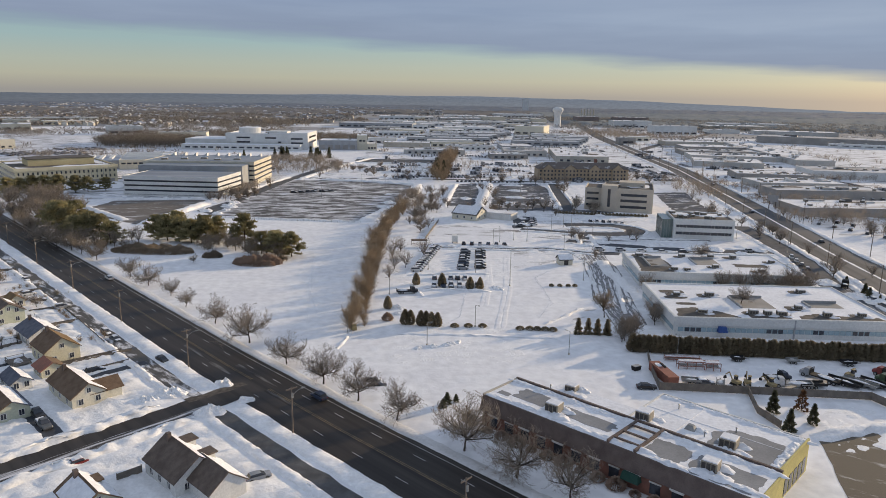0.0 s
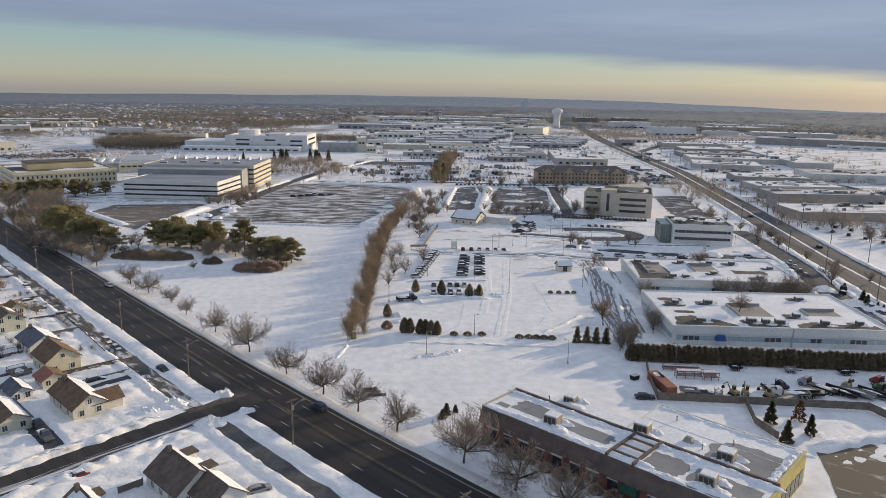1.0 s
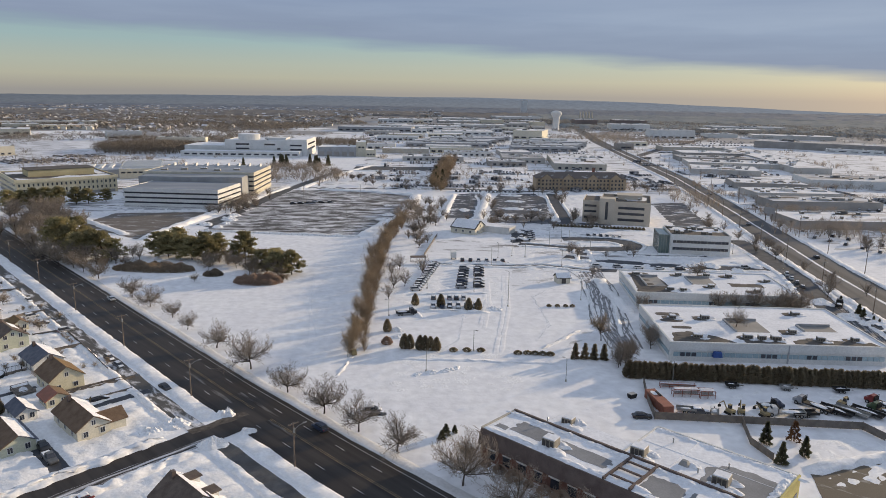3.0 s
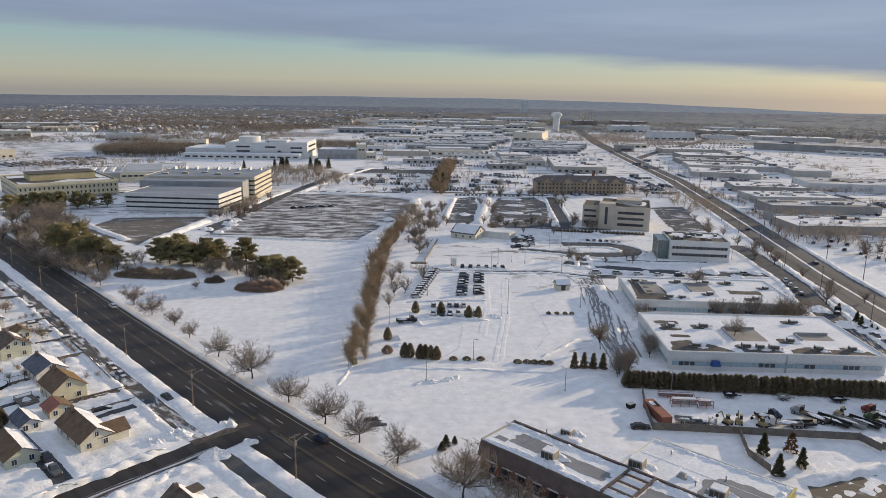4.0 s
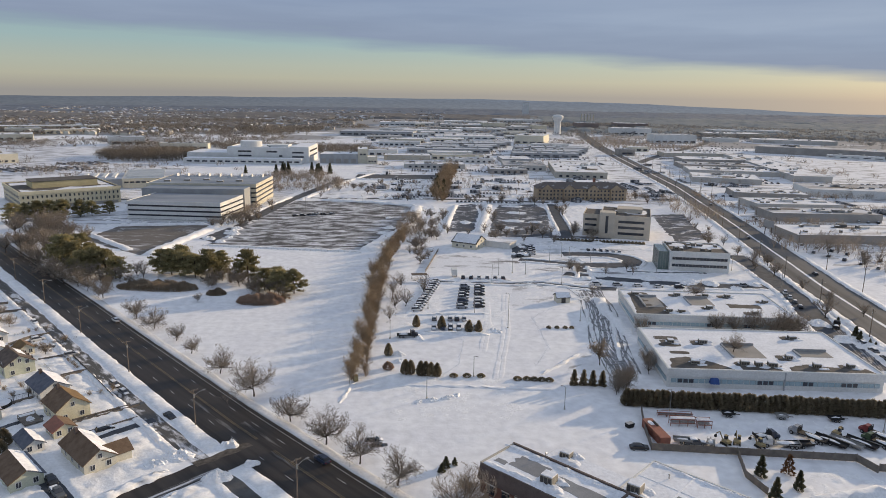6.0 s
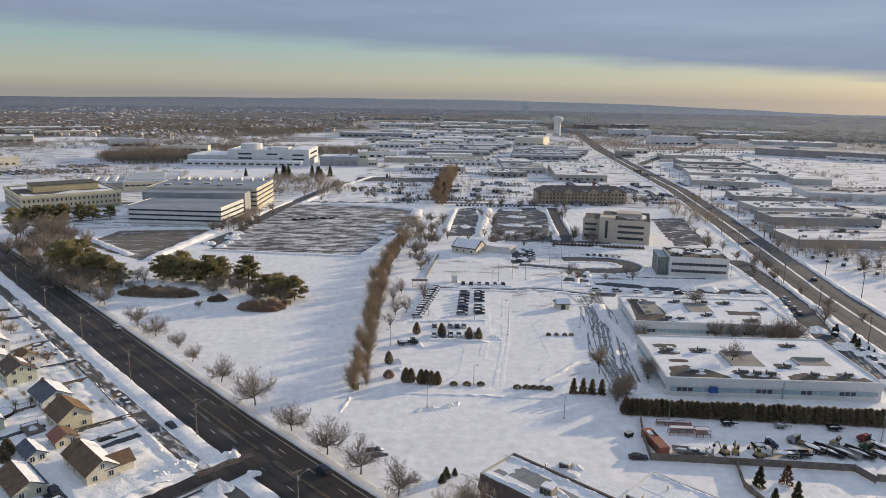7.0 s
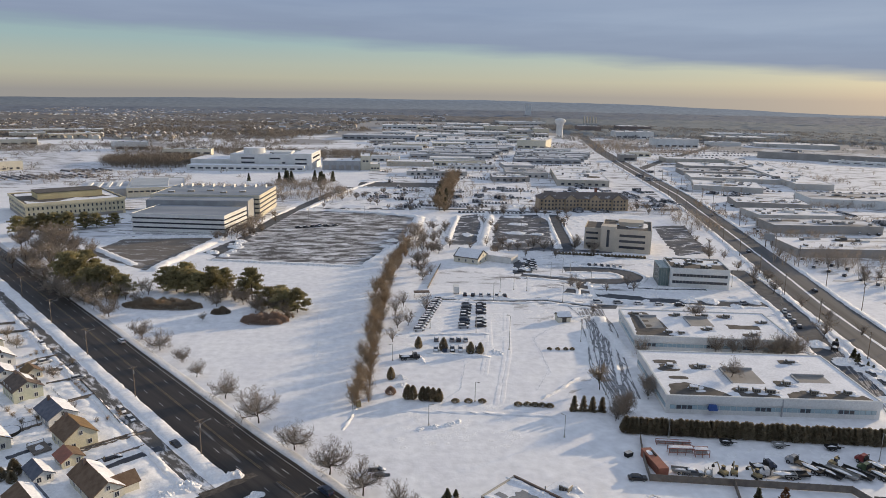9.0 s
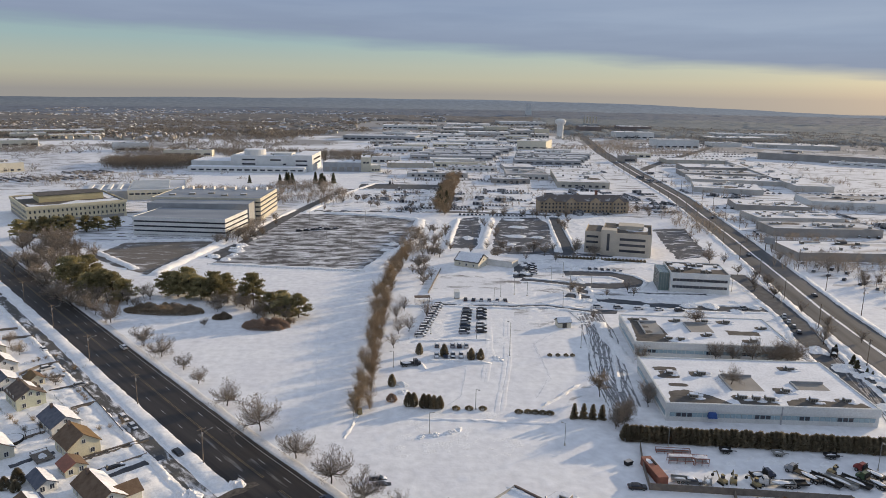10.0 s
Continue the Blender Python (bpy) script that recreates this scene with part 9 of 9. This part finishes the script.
ridge([(-102, 546), (-80, 668), (-60, 742)], 4, 1.4, 56)
ridge([(-78, 737), (-40, 760)], 5, 2.0, 57)
ridge([(62, 207), (71, 256)], 1.6, 0.6, 58)
ridge([(56, 212), (63, 264)], 1.6, 0.6, 59)
for k in range(70):
    x, y = rc.choice(((rc.uniform(-30, -8), rc.uniform(370, 520)), (rc.uniform(40, 110), rc.uniform(330, 400)), (rc.uniform(-60, 100), rc.uniform(560, 690)), (rc.uniform(-134, -116), rc.uniform(384, 436)), (rc.uniform(70, 150), rc.uniform(300, 320)), (rc.uniform(138, 160), rc.uniform(190, 300))))
    r = rc.uniform(1.5, 4)
    tagged(part("snow_mound", mound(x, y, r * 1.4, r, r * 0.42, 100 + k, 5, 16, rc.uniform(0, 3)), BANK), "heap of ploughed snow beside a lot", "snow pile", "snow piles", "")


for k, (x, y, rx, ry, h) in enumerate(((1.4, 177.2, 2.2, 1.4, 0.7), (5.6, 178.6, 2.6, 1.2, 0.9), (-2.2, 176.2, 1.8, 1.2, 0.5), (8.6, 180.8, 1.6, 0.8, 0.6), (-3.8, 229.6, 5, 1.6, 0.8), (-9.6, 212.0, 2.6, 1.6, 1.0), (-8.8, 206, 2.0, 1.8, 0.8), (24.6, 236, 2.0, 3.0, 0.7))):
    tagged(part("snow_mound", mound(x, y, rx, ry, h, 700 + k, 9, 30, 0.5 * k), BANK), "heap of shovelled snow in an open lot", "snow pile", "snow piles", "")


def footprints(pts, seed, label):
    """A trail of kicked-up snow lumps."""
    ln, rnd = Line(pts), random.Random(seed)
    verts, faces = [], []
    for k in range(int(ln.length / 0.55)):
        x, y, a = ln.at(k * 0.55, rnd.gauss(0, 0.35))
        r, h, i = rnd.uniform(0.16, 0.38), rnd.uniform(0.06, 0.2), len(verts)
        for q in range(6):
            b = q * math.tau / 6 + rnd.uniform(-.3, .3)
            verts.append((x + math.cos(b) * r, y + math.sin(b) * r, -0.02))
        verts.append((x + rnd.uniform(-.1, .1), y + rnd.uniform(-.1, .1), h))
        faces.extend((i + q, i + (q + 1) % 6, i + 6) for q in range(6))
    tagged(raw("footprints", verts, faces, SNOW), label, "tracks", "", "stuff")


footprints([(-36, 196), (-39, 222), (-43, 250), (-47, 278)], 1, "trail of footprints across the snowy field")
footprints([(-34, 205), (-42, 236), (-44, 262)], 2, "trail of footprints across the snowy field")
footprints([(2, 190), (10, 204), (13, 230)], 3, "footprints in a snowy lot")
footprints([(34, 203), (41, 220), (40, 252), (52, 268)], 4, "footprints in a snowy lot")
ridge([(-21.6, 189), (-22.4, 182), (-24.0, 175)], 1.2, 0.32, 811, 0.6, "shovelled trench edge in deep snow")
ridge([(-8.5, 187.5), (12, 186.5), (38, 184.5)], 2.2, 0.30, 812, 0.8, "low ridge of ploughed snow along a row of bushes")
ridge([(34.5, 196), (42, 204), (50, 214)], 1.4, 0.5, 813, 0.7)
ridge([(-9, 231.5), (-3, 233), (6, 233.2), (22, 231.5)], 2.4, 0.7, 814, 0.8)
ridge([(-8, 253), (2, 254.5), (24, 256)], 2.2, 0.6, 815, 0.8)
ridge([(10, 300), (28, 306), (40, 304)], 2.6, 0.8, 816, 0.8)


def rough_snow(x0, y0, x1, y1, amp, seed, cell=1.3):
    """Churned snow: a low lumpy sheet fading out at its margins."""
    nx, ny = int((x1 - x0) / cell), int((y1 - y0) / cell)
    verts, faces = [], []
    for j in range(ny + 1):
        for i in range(nx + 1):
            x, y = x0 + (x1 - x0) * i / nx, y0 + (y1 - y0) * j / ny
            e = min(1, i / 5, (nx - i) / 5, j / 5, (ny - j) / 5)
            h = amp * (0.5 * noise.noise(Vector((x * 0.16, y * 0.16, seed))) + 0.6 * noise.noise(Vector((x * 0.45, y * 0.45, seed))) + 0.35 * noise.noise(Vector((x * 1.1, y * 1.1, seed))))
            d = off_lane(x, y)
            e *= max(0, min(1, d / 2))
            verts.append((x, y, h * e - 0.08 * (1 - e) - 0.02 - (0.3 if d < 0.6 else 0)))
    for j in range(ny):
        for i in range(nx):
            a = j * (nx + 1) + i
            faces.append((a, a + 1, a + nx + 2, a + nx + 1))
    ob = tagged(raw("rough_snow", verts, faces, BANK), "churned and driven-over snow", "snow", "rough snow", "stuff")
    ob.data.polygons.foreach_set("use_smooth", [True] * len(ob.data.polygons))


for k, (x0, y0, x1, y1, amp) in enumerate(((-16, 232, 36, 320, 0.45), (36, 270, 76, 345, 0.6), (40, 372, 130, 398, 0.9), (-12, 395, 12, 530, 1.3), (60, 318, 112, 332, 0.5), (112, 365, 150, 400, 1.0), (-100, 548, 20, 690, 1.0), (20, 530, 90, 556, 1.0), (-14, 160, 30, 200, 0.22), (142, 190, 160, 296, 0.7), (76, 222, 132, 236, 0.5), (54, 150, 116, 172, 0.35), (76, 272, 150, 300, 0.7), (-220, 436, -110, 470, 0.7), (215, 250, 300, 440, 0.8), (78, 118, 114, 144, 0.6), (92, 420, 150, 555, 1.0))):
    rough_snow(x0, y0, x1, y1, amp, 70 + k, 1.2 if x1 - x0 < 60 else 2.0)
BRANCH = Line([(250, 866), (298, 956), (353, 1055), (442, 1199), (518, 1320), (553, 1390), (582, 1519)])
tagged(part("road_branch", strip(BRANCH, 0, BRANCH.length, -6, 6, 0.06, 8, 0.6, 14), ARTERY), "side road curving away from the arterial road", "road", "", "structure")

for x, y, h in ((154.7, 246, 3.2), (153.7, 233, 4.0), (152.8, 229, 3.6), (154, 225, 2.2), (154.4, 222.5, 2.0)):
    evergreen(SPRUCE, 0, x, y, h, "dark evergreen bush beside a side drive", "bushes beside the side drive", re_, "evergreen_shrub", 1.2, "shrub")
# planting and buried cars about the brick building
for x, y, h in ((8.4, 132.2, 5.0), (9.6, 130.6, 4.2)):
    plant(BRUSH, 1, x, y, h, "brown brushy shrub at the end of a brick building", "shrubs by the brick building", re_, "shrub", "shrub", 0.0, 1.5)
for k in range(13):
    u = 3 + 3.6 * k
    evergreen(LOWBUSH, 0, 11.2 + u * math.cos(RDIR) - 1.2 * 0.698, 131.5 + u * math.sin(RDIR) - 1.2 * 0.716, 1.1 + 0.4 * (k % 3), "clipped brown shrub under shop windows", "shrubs under the shop windows", re_, "bush", 1.1, "shrub")
for x, y, h in ((4.6, 141.8, 2.6), (6.6, 142.8, 1.8), (3.6, 139.6, 2.2)):
    evergreen(SPRUCE, 0, x, y, h, "small dark evergreen bent under snow", "evergreens by the brick building", re_, "evergreen_shrub", 1.5, "shrub")
park(2, -12.7, 154.3, 0.1, -0.75)
park(7, -11.4, 151.7, 0.15, -0.8)
for s, off in ((175, 4.5), (262, -4.2), (400, 4.6)):
    x, y, a = ARTERIAL.at(s, off)
    park_far(7, x, y, a)
flatbed(152.5, 243, 1.0, PAINTS["grey"], BLACK, 7.0, "dark truck standing beside a side drive")
